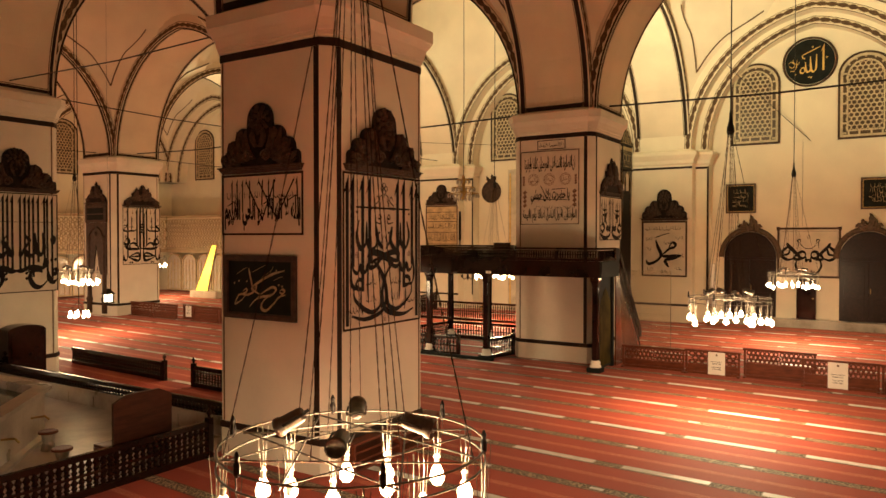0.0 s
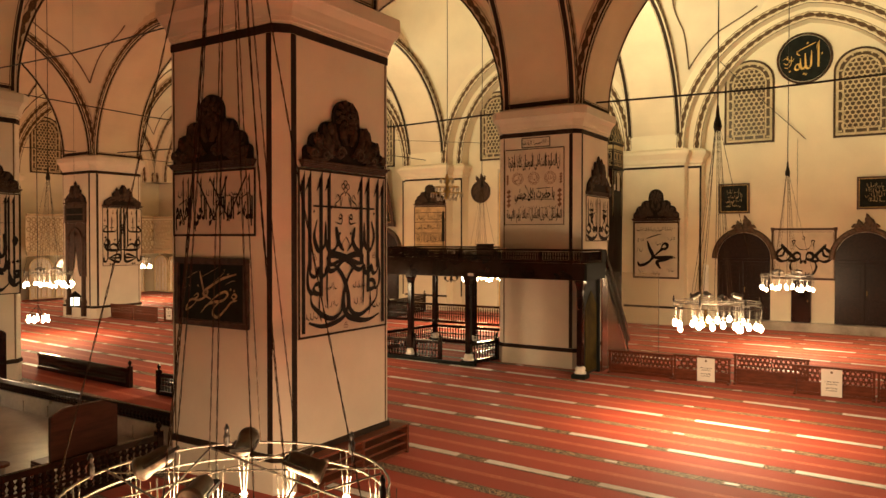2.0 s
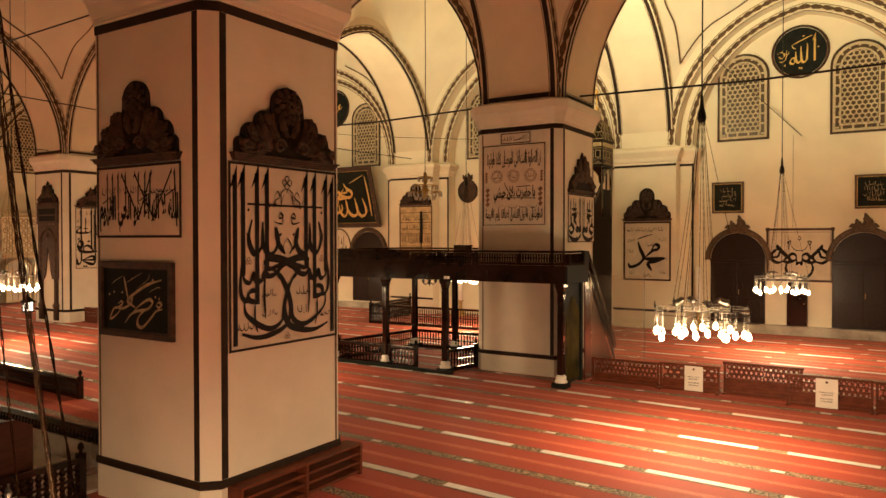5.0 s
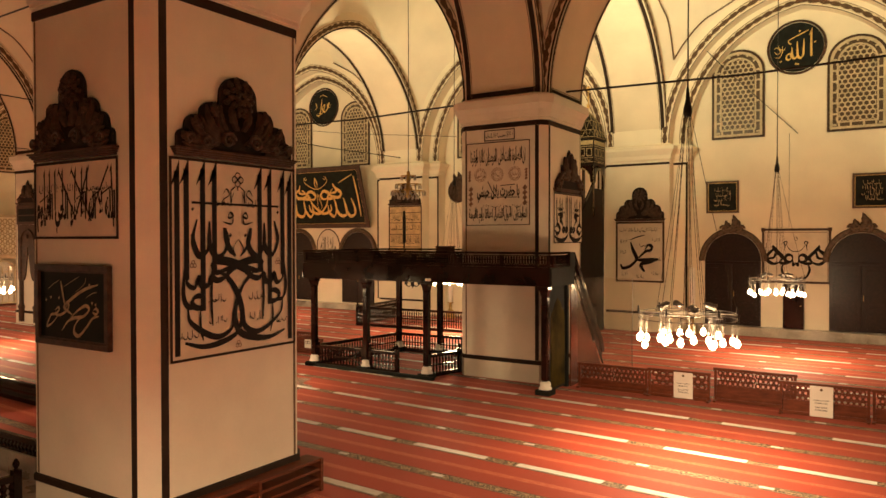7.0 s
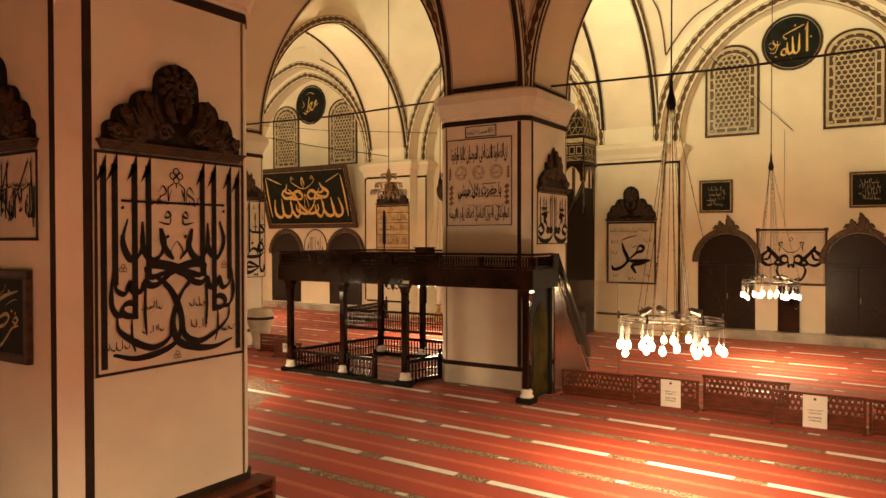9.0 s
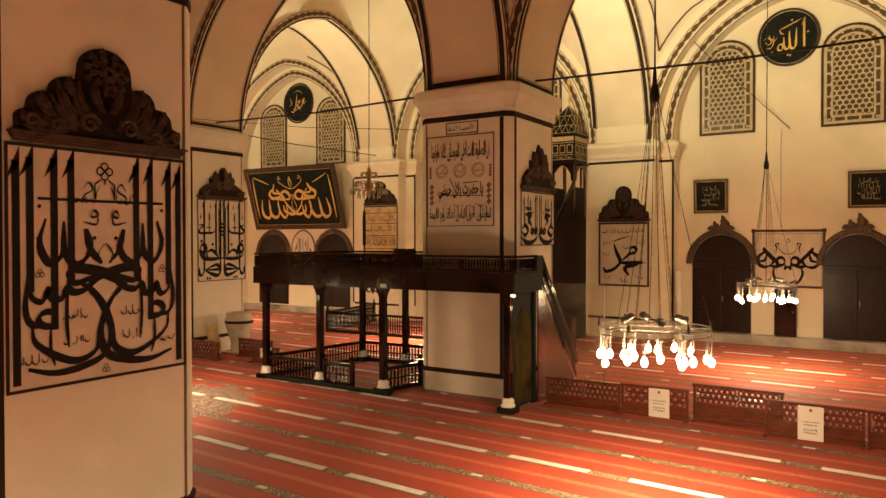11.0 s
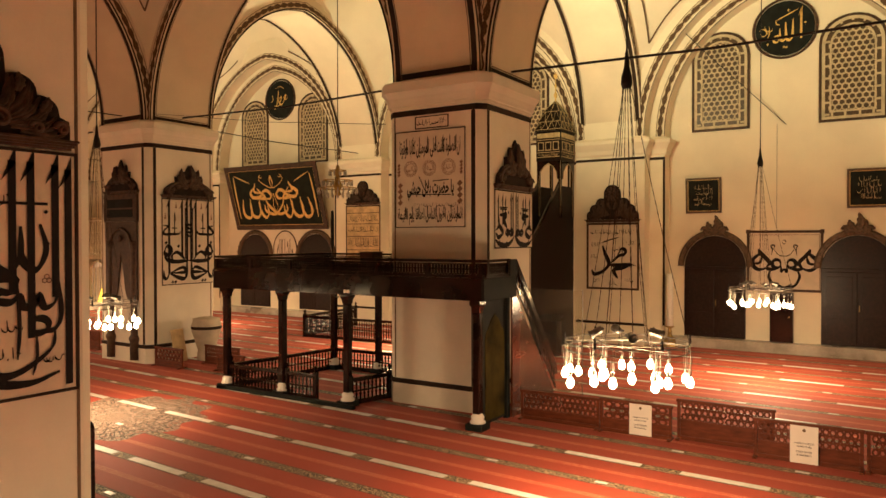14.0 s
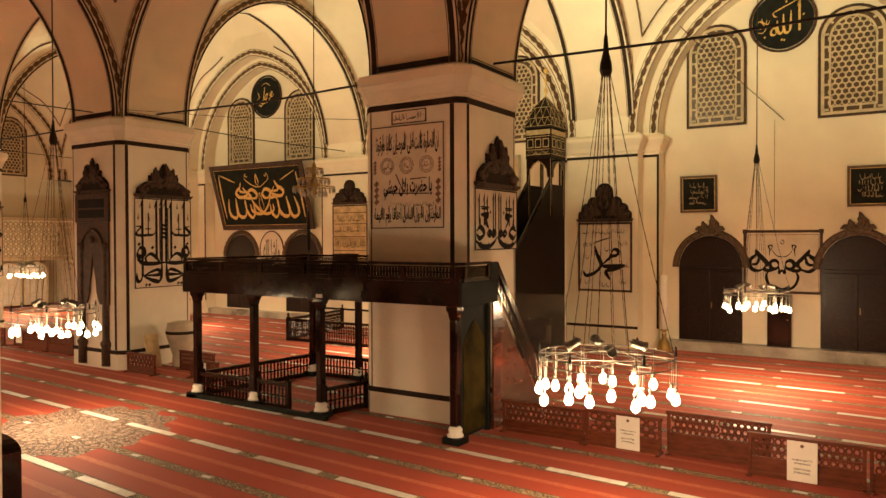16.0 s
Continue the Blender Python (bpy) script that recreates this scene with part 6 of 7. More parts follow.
# ---------------------------------------------------------------- big chandeliers
def spot_head(parent, a, r, z, tip):
    h = thing("spotlight", None)
    h.parent = parent
    h.matrix_basis = Matrix.Translation((r * math.cos(a), r * math.sin(a), z)) @ Matrix.Rotation(a, 4, "Z") @ Matrix.Rotation(tip, 4, "Y") @ Matrix.Scale(0.8, 4)
    bm = bmesh.new()
    lathe(bm, ((0.02, -0.15), (0.055, -0.15), (0.065, -0.12), (0.07, 0.05), (0.082, 0.06), (0.085, 0.10), (0.07, 0.10), (0.06, 0.07), (0.0, 0.05)), 14)
    part("housing", bm, STEEL, h, "steel spotlight housing", smooth=True)
    bm = bmesh.new()
    cuboid(bm, -0.012, 0.012, -0.088, -0.076, -0.16, 0.02)
    cuboid(bm, -0.012, 0.012, 0.076, 0.088, -0.16, 0.02)
    cuboid(bm, -0.012, 0.012, -0.088, 0.088, -0.175, -0.161)
    part("yoke", bm, IRON, h)


def chandelier(x, y, z=2.62, hub=6.25, R=0.86):
    c = thing("ring_chandelier", pose(x, y, z), "iron ring chandelier with hanging bare bulbs, lit", "chandelier", "ring chandeliers")
    ringp = lambda rr, zz, n=40: [(rr * math.cos(2 * math.pi * i / n), rr * math.sin(2 * math.pi * i / n), zz) for i in range(n + 1)]
    bm = bmesh.new()
    tube(bm, ringp(R, 0.0), 0.0075, 6)
    part("ring", bm, STEEL, c)
    bm = bmesh.new()
    tube(bm, ringp(R, -0.10), 0.008, 5)
    part("ring", bm, STEEL, c, "thin lower ring")
    for k in range(8):
        a = 2 * math.pi * k / 8 + 0.2
        b = a + 2 * math.pi * 3 / 8
        bm = bmesh.new()
        tube(bm, [(R * math.cos(a), R * math.sin(a), -0.01), (R * math.cos(b), R * math.sin(b), -0.02 - 0.004 * k)], 0.007, 5)
        part("spoke", bm, STEEL, c)
    for k in range(6):
        a = 2 * math.pi * k / 6 + 0.35
        bm = bmesh.new()
        lathe(bm, ((0.006, -0.02), (0.020, 0.0), (0.022, 0.05), (0.014, 0.075), (0.018, 0.10), (0.006, 0.13)), 8, (R * math.cos(a), R * math.sin(a), 0.0))
        part("turnbuckle", bm, IRON, c)
    for k, a in enumerate((0.5, 2.2, 3.6, 5.2)):
        spot_head(c, a, 0.44, 0.12, (1.9, 1.5, 2.1, 1.7)[k])
    rnd = random.Random(5)
    for k in range(22):
        a = 2 * math.pi * k / 22 + rnd.uniform(-0.05, 0.05)
        rr = R if k % 3 else R * 0.55
        drop = rnd.choice((0.31, 0.35, 0.41))
        px, py = rr * math.cos(a), rr * math.sin(a)
        bm = bmesh.new()
        tube(bm, [(px, py, 0.0), (px + 0.008, py, -drop * 0.5), (px, py, -drop)], 0.006, 4)
        for s in (-1, 1):
            tube(bm, [(px + s * 0.035, py + s * 0.02, -0.02), (px + s * 0.02, py, -drop + 0.02)], 0.003, 3)
        cord = part("bulb_cord", bm, STEEL, c)
        bm = bmesh.new()
        lathe(bm, ((0.018, -drop - 0.05), (0.022, -drop), (0.03, -drop + 0.012), (0.012, -drop + 0.03)), 8, (px, py, 0))
        part("socket", bm, STEEL, cord)
        bm = bmesh.new()
        lathe(bm, ((0.006, -drop - 0.205), (0.030, -drop - 0.195), (0.050, -drop - 0.168), (0.056, -drop - 0.138), (0.046, -drop - 0.098), (0.024, -drop - 0.051)), 12, (px, py, 0))
        part("bulb", bm, BULB, cord, "glowing clear bulb", smooth=True)
    H = hub - z
    for k in range(12):
        a = 2 * math.pi * k / 12 + 0.1
        q = 0.012 * math.sin(k * 2.3)
        rr = R if k % 4 == 0 else (0.46, 0.30, 0.40)[k % 3]
        bm = bmesh.new()
        line = smooth_line([(rr * math.cos(a), rr * math.sin(a), 0.0), (rr * 0.55 * math.cos(a) + q, rr * 0.55 * math.sin(a) - q, H * 0.45), (0.05 * math.cos(a), 0.05 * math.sin(a), H)], 48)
        for strand in (0, math.pi):
            tube(bm, [v + Vector((0.0032 * math.cos(i * 0.9 + strand), 0.0032 * math.sin(i * 0.9 + strand), 0)) for i, v in enumerate(line)], 0.0024 if k % 3 else 0.003, 4)
        part("cable", bm, CORD, c)
    bm = bmesh.new()
    lathe(bm, ((0.06, H - 0.05), (0.085, H + 0.02), (0.075, H + 0.12), (0.04, H + 0.25), (0.025, H + 0.45), (0.012, H + 0.5)), 10)
    part("hub", bm, IRON, c)
    bm = bmesh.new()
    tube(bm, [(0, 0, H + 0.5), (0.01, 0.01, H + 5), (0, 0, 19.0 - z)], 0.014, 5)
    part("chain", bm, IRON, c)
    return c


first = chandelier(7.42, 11.5)
for x, y in ((7.25, 24.4), (7.56, -1.62), (-5.0, 11.3), (-17.4, 11.2), (-17.55, 23.75), (-5.05, 23.75), (-30.05, 11.25), (-30.05, 23.75)):
    copy_thing(first, pose(x, y, 2.62))

p = thing("small_chandelier", pose(-7.4, 5.4, 1.95), "small cluster of lit bulbs on a cord", "chandelier")
bm = bmesh.new()
tube(bm, [(0, 0, 0.1), (0, 0, 13.0)], 0.01, 4)
part("cord", bm, IRON, p)
bm = bmesh.new()
tube(bm, [(0.22 * math.cos(a), 0.22 * math.sin(a), 0.1) for a in [2 * math.pi * i / 16 for i in range(17)]], 0.01, 5)
for k in range(3):
    tube(bm, [(0.22 * math.cos(2.1 * k), 0.22 * math.sin(2.1 * k), 0.1), (0, 0, 0.35)], 0.006, 4)
part("ring", bm, IRON, p)
for k in range(7):
    a = 2 * math.pi * k / 7
    bm = bmesh.new()
    lathe(bm, ((0.006, -0.09), (0.035, -0.07), (0.045, -0.03), (0.02, 0.05), (0.02, 0.1)), 8, (0.22 * math.cos(a), 0.22 * math.sin(a), 0))
    part("bulb", bm, BULB, p, "glowing clear bulb")


p = thing("hanging_lantern", pose(-9.96, 7.86, 1.92), "small dark metal lantern with lit panes on a thin cord", "lantern")
bm = bmesh.new()
loft(bm, [[(a * q, b * q, z) for a, b in ((-1, -1), (1, -1), (1, 1), (-1, 1))] for q, z in ((0.13, 0.0), (0.13, 0.03), (0.10, 0.04))])
part("base", bm, IRON, p)
for a in (-0.1, 0.1):
    for b in (-0.1, 0.1):
        part("corner_bar", box(a - 0.012, a + 0.012, b - 0.012, b + 0.012, 0.041, 0.28), IRON, p)
part("lit_pane", box(-0.085, 0.085, -0.085, 0.085, 0.045, 0.275), glow("lantern_pane", (1.0, 0.86, 0.62), 5.0), p, "glowing pale glass")
bm = bmesh.new()
loft(bm, [[(a * q, b * q, z) for a, b in ((-1, -1), (1, -1), (1, 1), (-1, 1))] for q, z in ((0.14, 0.281), (0.14, 0.30), (0.06, 0.40), (0.012, 0.46))])
part("roof", bm, IRON, p)
bm = bmesh.new()
tube(bm, [(0, 0, 0.46), (0, 0, 10.6)], 0.004, 4)
part("cord", bm, IRON, p)


# ---------------------------------------------------------------- tie rods and wires
def rod(name, pts, r, label):
    bm = bmesh.new()
    tube(bm, pts, r, 6)
    return tagged(part(name, bm, IRON), label, "tie rod", "iron tie rods", "structure")


for yc in YC[1:]:
    for a, b in zip(XC, XC[1:]):
        rod("tie_rod", [(a + 1.3, yc, 8.22), ((a + b) / 2, yc, 8.12), (b - 1.3, yc, 8.22)], 0.016 if yc == YC[1] else 0.03, "dark iron tie rod between pillar capitals")
for xc in XC[:2]:
    for a, b in zip(YC[1:], (YC[2], QF)):
        rod("tie_rod", [(xc, a + 1.3, 8.22), (xc, (a + b) / 2, 8.14), (xc, b - (1.3 if b < 20 else 0.0), 8.22)], 0.018, "thin iron tie rod between pillar capitals")
rod("wire", [(2.0, 28.5, 14.0), (4.6, 29.2, 11.0), (7.3, QW - 0.02, 8.16)], 0.014, "thin black wire slung to the wall")
rod("wire", [(7.0, QW - 0.01, 8.2),  (7.0, QW - 0.01, 4.4)], 0.006, "thin wire running down the wall")
rod("wire", [(-9.9, 16.4, 8.2), (-4.0, 15.6, 7.3), (-0.35, 16.2, 7.0)], 0.008, "thin wire between pillars")

# outlines painted on the pendentives
for xb in BAYX[:4]:
    for yb in BAYY[1:]:
        if (xb, yb) == (BAYX[2], BAYY[3]):
            continue
        for sx in (-1, 1):
            for sy in (-1, 1):
                for swap, inset in ((0, 0.0), (1, 0.0)):
                    pts = []
                    for k in range(23):
                        t = k / 22
                        a = 4.68 - inset - 0.05 * math.sin(3 * math.pi * t)
                        b = (4.68 - inset) * (1 - t) ** 1.3 + 1.2 * t - (0.22 * math.sin(math.pi * min(1, t * 3)) if t < 0.34 else 0)
                        x, y = (a, b) if swap else (b, a)
                        if x * x + y * y < 25.3:
                            break
                        z = SPRING + 1.07 * math.sqrt(max(0.0, 2 * 5.2 * 5.2 - x * x - y * y))
                        pts.append((xb + sx * x * 0.995, yb + sy * y * 0.995, z - 0.02))
                    if len(pts) > 2:
                        bm = bmesh.new()
                        tube(bm, pts, 0.032, 4)
                        tagged(part("pendentive_line", bm, GREYLINE), "brown painted outline on the pendentive", "painted line", kind="structure")


# ---------------------------------------------------------------- carved screens with notices
bm = bmesh.new()
for i in range(7):
    for j in range(3):
        x, z = -0.42 + i * 0.14 + (0.07 if j % 2 else 0), j * 0.12
        A = [[bm.verts.new((x + rr * math.cos(a), d, z + rr * math.sin(a))) for a in [2 * math.pi * k / 6 for k in range(6)]] for rr, d in ((0.085, -0.012), (0.040, -0.012), (0.040, 0.012), (0.085, 0.012))]
        for q in range(4):
            for k in range(6):
                jn = (k + 1) % 6
                bm.faces.new((A[q][k], A[q][jn], A[(q + 1) % 4][jn], A[(q + 1) % 4][k]))
FRET = bpy.data.meshes.new("fretwork")
bm.to_mesh(FRET)
bm.free()
FRET.materials.append(REDWOOD)


def carved_screen(x0, x1, y, h=0.74, rz=0.0):
    L = x1 - x0
    p = thing("carved_screen", pose((x0 + x1) / 2, y, 0, 0, 0, rz), "low red-brown carved wooden screen standing on the carpet", "screen", "low carved screens")
    part("lower_panel", box(-L / 2 + 0.061, L / 2 - 0.061, -0.015, 0.015, 0.08, h - 0.44, 0.004), REDWOOD, p)
    part("bottom_rail", box(-L / 2 + 0.061, L / 2 - 0.061, -0.03, 0.03, 0.0, 0.08, 0.006), REDWOOD, p)
    part("top_rail", box(-L / 2 - 0.02, L / 2 + 0.02, -0.04, 0.04, h - 0.06, h, 0.01), REDWOOD, p)
    part("middle_rail", box(-L / 2 + 0.061, L / 2 - 0.061, -0.02, 0.02, h - 0.44, h - 0.41), REDWOOD, p)
    for s in (-1, 1):
        part("stile", box(s * (L / 2 - 0.03) - 0.03, s * (L / 2 - 0.03) + 0.03, -0.03, 0.03, 0.0, h - 0.06, 0.006), REDWOOD, p)
        part("foot", box(s * (L / 2 - 0.03) - 0.035, s * (L / 2 - 0.03) + 0.035, -0.17, 0.17, 0.0, 0.04, 0.006), REDWOOD, p)
    n = max(1, round((L - 0.12) / 0.95))
    for i in range(n):
        w = (L - 0.12) / n
        o = tagged(share("fretwork", FRET, p, Matrix.Translation((-L / 2 + 0.06 + (i + 0.5) * w, 0, h - 0.36)) @ Matrix.Diagonal((w / 1.03, 1, 1.0, 1))), kind="stuff")
    return p


for a, b, y, h in ((3.45, 5.3, 16.25, 0.66), (5.34, 6.84, 16.2, 0.70), (6.9, 8.72, 16.4, 0.82), (8.42, 10.2, 15.95, 0.74), (10.24, 11.9, 16.0, 0.72), (11.95, 13.0, 16.1, 0.72), (-9.7, -8.35, 16.2, 0.62), (-8.6, -7.0, 17.3, 0.62), (-7.2, -6.0, 16.6, 0.55), (-22.3, -20.6, 17.0, 0.7), (-20.5, -18.7, 17.0, 0.7), (-17.6, -15.9, 17.1, 0.7), (-15.8, -14.2, 17.1, 0.7), (-18.6, -17.7, 17.3, 0.7)):
    carved_screen(a, b, y, h)


def notice(x, y, h=0.56, w=0.42, z=0.12):
    p = thing("paper_notice", pose(x, y, z), "white printed notice fixed to a carved screen", "notice", "printed notices")
    part("sheet", box(-w / 2, w / 2, -0.004, 0.0, 0, h), PAPER, p)
    M = Matrix(((1, 0, 0, 0), (0, 0, -1, -0.006), (0, 1, 0, 0), (0, 0, 0, 1)))
    for body, v, tw in (("NAMAZ HARİCİ", 0.37, 0.31), ("GİRMEYİNİZ", 0.31, 0.25), ("ONLY ENTER", 0.21, 0.26), ("IF PRAYING", 0.15, 0.24)):
        t = text("printed_line", body, tw, 0.036, 0, v, 0.0, INK, p, 0.014)
        t.matrix_basis = M
    bm = bmesh.new()
    lathe(bm, ((0.03, 0.0), (0.03, 0.001)), 14)
    e = part("emblem", bm, GREYLINE, p)
    e.matrix_basis = pose(0, -0.0055, h - 0.08, 90)


notice(6.22, 16.13, 0.64, 0.46, 0.03)
notice(9.27, 15.875, 0.68, 0.46, 0.02)
notice(-18.2, 17.265)
notice(-6.6, 16.53, 0.3, 0.3, 0.2)


# ---------------------------------------------------------------- shoe rack at the pillar foot
p = thing("shoe_rack", pose(2.64, 3.95, 0), "low dark brown slatted shoe rack at the pillar foot", "shoe rack")
for k in range(3):
    y = k * 1.3
    part("upright", box(0, 0.36, y - 0.03, y + 0.03, 0, 0.52, 0.006), REDWOOD, p)
for k in range(2):
    for z in (0.03, 0.18, 0.33, 0.48):
        part("shelf", box(0, 0.34, k * 1.3 + 0.031, k * 1.3 + 1.269, z, z + 0.04, 0.004), REDWOOD, p)
part("back", box(0.0, 0.015, 0.031, 2.569, 0.071, 0.179), WOOD, p)


# ---------------------------------------------------------------- fountain court
bm = bmesh.new()
cuboid(bm, -9.85, 0.0, -7.0, 4.35, -0.011, 0.05)
court = tagged(part("marble_paving", bm, MARBLE), "grey marble paving round the indoor fountain", "paving", kind="structure")
bm = bmesh.new()
C8 = lambda r, z, cx=-5.05, cy=-1.25: [(cx + r * math.cos(math.pi / 8 + math.pi * i / 4), cy + r * math.sin(math.pi / 8 + math.pi * i / 4), z) for i in range(8)]
f = thing("fountain", None, "octagonal marble ablution fountain with a shallow pool", "fountain")
loft(bm, [C8(4.05, 0.051), C8(4.05, 0.12), C8(3.95, 0.16), C8(3.95, 0.92), C8(4.08, 0.97), C8(4.08, 1.05), C8(3.75, 1.05), C8(3.70, 0.75), C8(0.3, 0.72)])
part("basin", bm, MARBLE, f)
WATER = mat("pool_water", (0.05, 0.10, 0.09), 0.05, var=0.1, scale=2, fine=8, bump=0.1)
bm = bmesh.new()
loft(bm, [C8(3.69, 0.90), C8(3.69, 0.905)])
part("water", bm, WATER, f, "still greenish water")
for i in range(16):
    a = math.pi / 8 + 2 * math.pi * (i + 0.5) / 16
    bm = bmesh.new()
    tube(bm, [(-5.05 + 3.7 * math.cos(a), -1.25 + 3.7 * math.sin(a), 0.6), (-5.05 + 3.95 * math.cos(a), -1.25 + 3.95 * math.sin(a), 0.62), (-5.05 + 4.02 * math.cos(a), -1.25 + 4.02 * math.sin(a), 0.55)], 0.02, 6)
    part("tap", bm, BRASS, f, "small brass tap")


def stool(x, y):
    p = thing("stool", pose(x, y, 0.05), "round red-brown wooden stool by the fountain", "stool", "stools round the fountain")
    bm = bmesh.new()
    lathe(bm, ((0.14, 0.30), (0.17, 0.31), (0.17, 0.345), (0.15, 0.355)), 14)
    part("seat", bm, REDWOOD, p)
    bm = bmesh.new()
    lathe(bm, ((0.13, 0.0), (0.12, 0.03), (0.09, 0.15), (0.12, 0.299)), 12)
    part("foot", bm, MARBLE, p, "grey stone foot")


for x, y in ((-3.9, 2.2), (-2.6, 1.95), (-1.35, 1.5), (-0.6, 0.6), (-5.2, 2.6)):
    stool(x, y)
bm = bmesh.new()
for x in range(-9, 0):
    cuboid(bm, x - 0.02, x + 0.02, 4.28, 4.345, 0.051, 0.30)
cuboid(bm, -9.8, -0.1, 4.30, 4.349, 0.051, 0.42)
tagged(part("marble_skirting", bm, MARBLE), "pale marble kerb under the railing", "kerb", kind="structure")

p = thing("high_backed_bench", pose(-0.35, 2.25, 0.05, 0, 0, 90), "dark brown wooden bench with a tall gabled back", "bench")
bm = bmesh.new()
slab(bm, [(-0.55, 0.42), (-0.40, 0.42), (-0.40, 0.34), (-0.22, 0.34), (-0.22, 0.42), (-0.08, 0.42), (-0.08, 0.34), (0.1, 0.34), (0.1, 0.42), (0.24, 0.42), (0.24, 0.34), (0.42, 0.34), (0.42, 0.42), (0.55, 0.42), (0.55, 1.18), (0.3, 1.3), (-0.3, 1.3), (-0.55, 1.18)], 0.1, 0.16, face_south(0, 0, 0))
part("back", bm, BENCHWOOD, p)
part("seat", box(-0.55, 0.55, -0.09, 0.42, 0.40, 0.45, 0.01), BENCHWOOD, p)
for s in (-1, 1):
    part("side", box(s * 0.52 - 0.03, s * 0.52 + 0.03, -0.09, 0.42, 0.0, 0.395, 0.006), BENCHWOOD, p)

p = thing("tall_cabinet", pose(-9.55, 5.1, 0), "dark wooden cabinet with a curved top against a pillar", "cabinet", "cabinets beside pillars")
bm = bmesh.new()
slab(bm, [(-0.5, 0), (0.5, 0), (0.5, 1.42)] + [(0.5 * math.cos(math.pi * i / 10), 1.42 + 0.16 * math.sin(math.pi * i / 10)) for i in range(1, 10)] + [(-0.5, 1.42)], -0.3, 0.22, face_east(0, 0, 0))
part("body", bm, WOOD, p)
part("door", box(0.221, 0.24, -0.42, 0.42, 0.1, 1.36, 0.006), WOOD, p)
copy_thing(p, pose(0.6, 7.2, 0, 0, 0, 90))

# covered jar, leaning board beside a pillar
p = thing("covered_jar", pose(-9.1, 17.75, 0), "big pale stone jar under a plastic sheet", "jar")
bm = bmesh.new()
lathe(bm, ((0.28, 0.0), (0.32, 0.08), (0.28, 0.35), (0.40, 0.75), (0.48, 0.98), (0.49, 1.2), (0.44, 1.36), (0.46, 1.4), (0.28, 1.45)), 20)
part("body", bm, STONE, p, smooth=True)
bm = bmesh.new()
lathe(bm, ((0.49, 1.06), (0.50, 1.08), (0.50, 1.14), (0.49, 1.16)), 20)
part("dark_band", bm, DARKPAINT, p)
p = thing("leaning_board", pose(-9.35, 16.95, 0.0, 0, -14, 0), "pale board leaning against the pillar", "board")
part("panel", box(-0.02, 0.02, -0.24, 0.24, 0.04, 1.12, 0.006), PARCH, p)


# ---------------------------------------------------------------- pulpit and prayer niche
# Shade put into the walnut colour, as the floodlights overlight the pulpit.
PULPITWOOD = mat("shaded_walnut", (0.011, 0.0055, 0.0035), 0.5, var=0.35, scale=3, fine=30, bump=0.04, spec=0.12, stretch=(4, 4, 1))
p = thing("pulpit", pose(-0.62, 0, 0) @ Matrix.Diagonal((0.74, 1, 1, 1)), "tall dark carved wooden pulpit with gilt lines and a spire", "pulpit")
MIN = face_east(0, 0, 0)
bm = bmesh.new()
slab(bm, [(22.6, 0.0), (28.3, 0.0), (28.3, 6.1), (26.9, 6.1), (22.6, 2.2)], 0.55, 0.63, MIN)
part("flank", bm, PULPITWOOD, p)
bm = bmesh.new()
slab(bm, [(22.6, 0.0), (28.3, 0.0), (28.3, 6.1), (26.9, 6.1), (22.6, 2.2)], -0.63, -0.55, MIN)
part("flank", bm, PULPITWOOD, p)
for s in (-0.59, 0.59):
    bm = bmesh.new()
    slab(bm, [(22.6, 2.21), (26.9, 6.11), (26.9, 6.26), (22.6, 2.36)], s - 0.04, s + 0.04, MIN)
    part("hand_rail", bm, WOOD, p)
for k in range(18):
    part("step", box(-0.549, 0.549, 22.7 + k * 0.24, 22.96 + k * 0.24, 0.02 + k * 0.25, 0.27 + k * 0.25), WOOD, p)
part("landing", box(-0.549, 0.549, 27.03, 28.3, 4.6, 4.85, 0.01), WOOD, p)
for x in (-0.6, 0.6):
    for y in (27.0, 28.2):
        part("kiosk_post", box(x - 0.07, x + 0.07, y - 0.07, y + 0.07, 4.901, 7.2, 0.01), WOOD, p)
        for s in (-1, 1):
            part("gilt_line", box(x + s * 0.055 - 0.008, x + s * 0.055 + 0.008, y - 0.078, y - 0.071, 4.95, 7.15), PALEGOLD, p)
kiosk = part("kiosk_frieze", box(-0.69, 0.69, 26.91, 28.29, 7.05, 8.2, 0.012), PULPITWOOD, p)
for m_, hw in ((face_south(0, 26.905, 0), 0.64), (face_east(0.695, 27.6, 0), 0.64)):
    bm = bmesh.new()
    slab(bm, [(-hw, 7.94), (hw, 7.94), (hw, 8.12), (-hw, 8.12)], 0.0, 0.012, m_)
    part("gilt_band", bm, PALEGOLD, kiosk, "gilt written band")
    bm = bmesh.new()
    for v in (7.20, 7.38, 7.86):
        cuboid(bm, -hw, hw, v, v + 0.022, 0.0, 0.012, m_)
    for k in range(3):
        u = (k - 1) * 0.42
        for a, b, c, e in ((-0.16, 0.16, 7.46, 7.49), (-0.16, 0.16, 7.76, 7.79), (-0.16, -0.13, 7.49, 7.76), (0.13, 0.16, 7.49, 7.76)):
            cuboid(bm, u + a, u + b, c, e, 0.0, 0.014, m_)
    scribble_rnd = random.Random(31)
    part("gilt_frame", bm, PALEGOLD, kiosk, "gilt lines and square frames")
    bm = bmesh.new()
    scribble(bm, 0, 7.30, 1.1, 0.12, 0.006, scribble_rnd, 18, 0.02)
    for v in bm.verts:
        v.co = m_ @ v.co
    tagged(part("gilt_writing", bm, PALEGOLD, kiosk), kind="stuff")
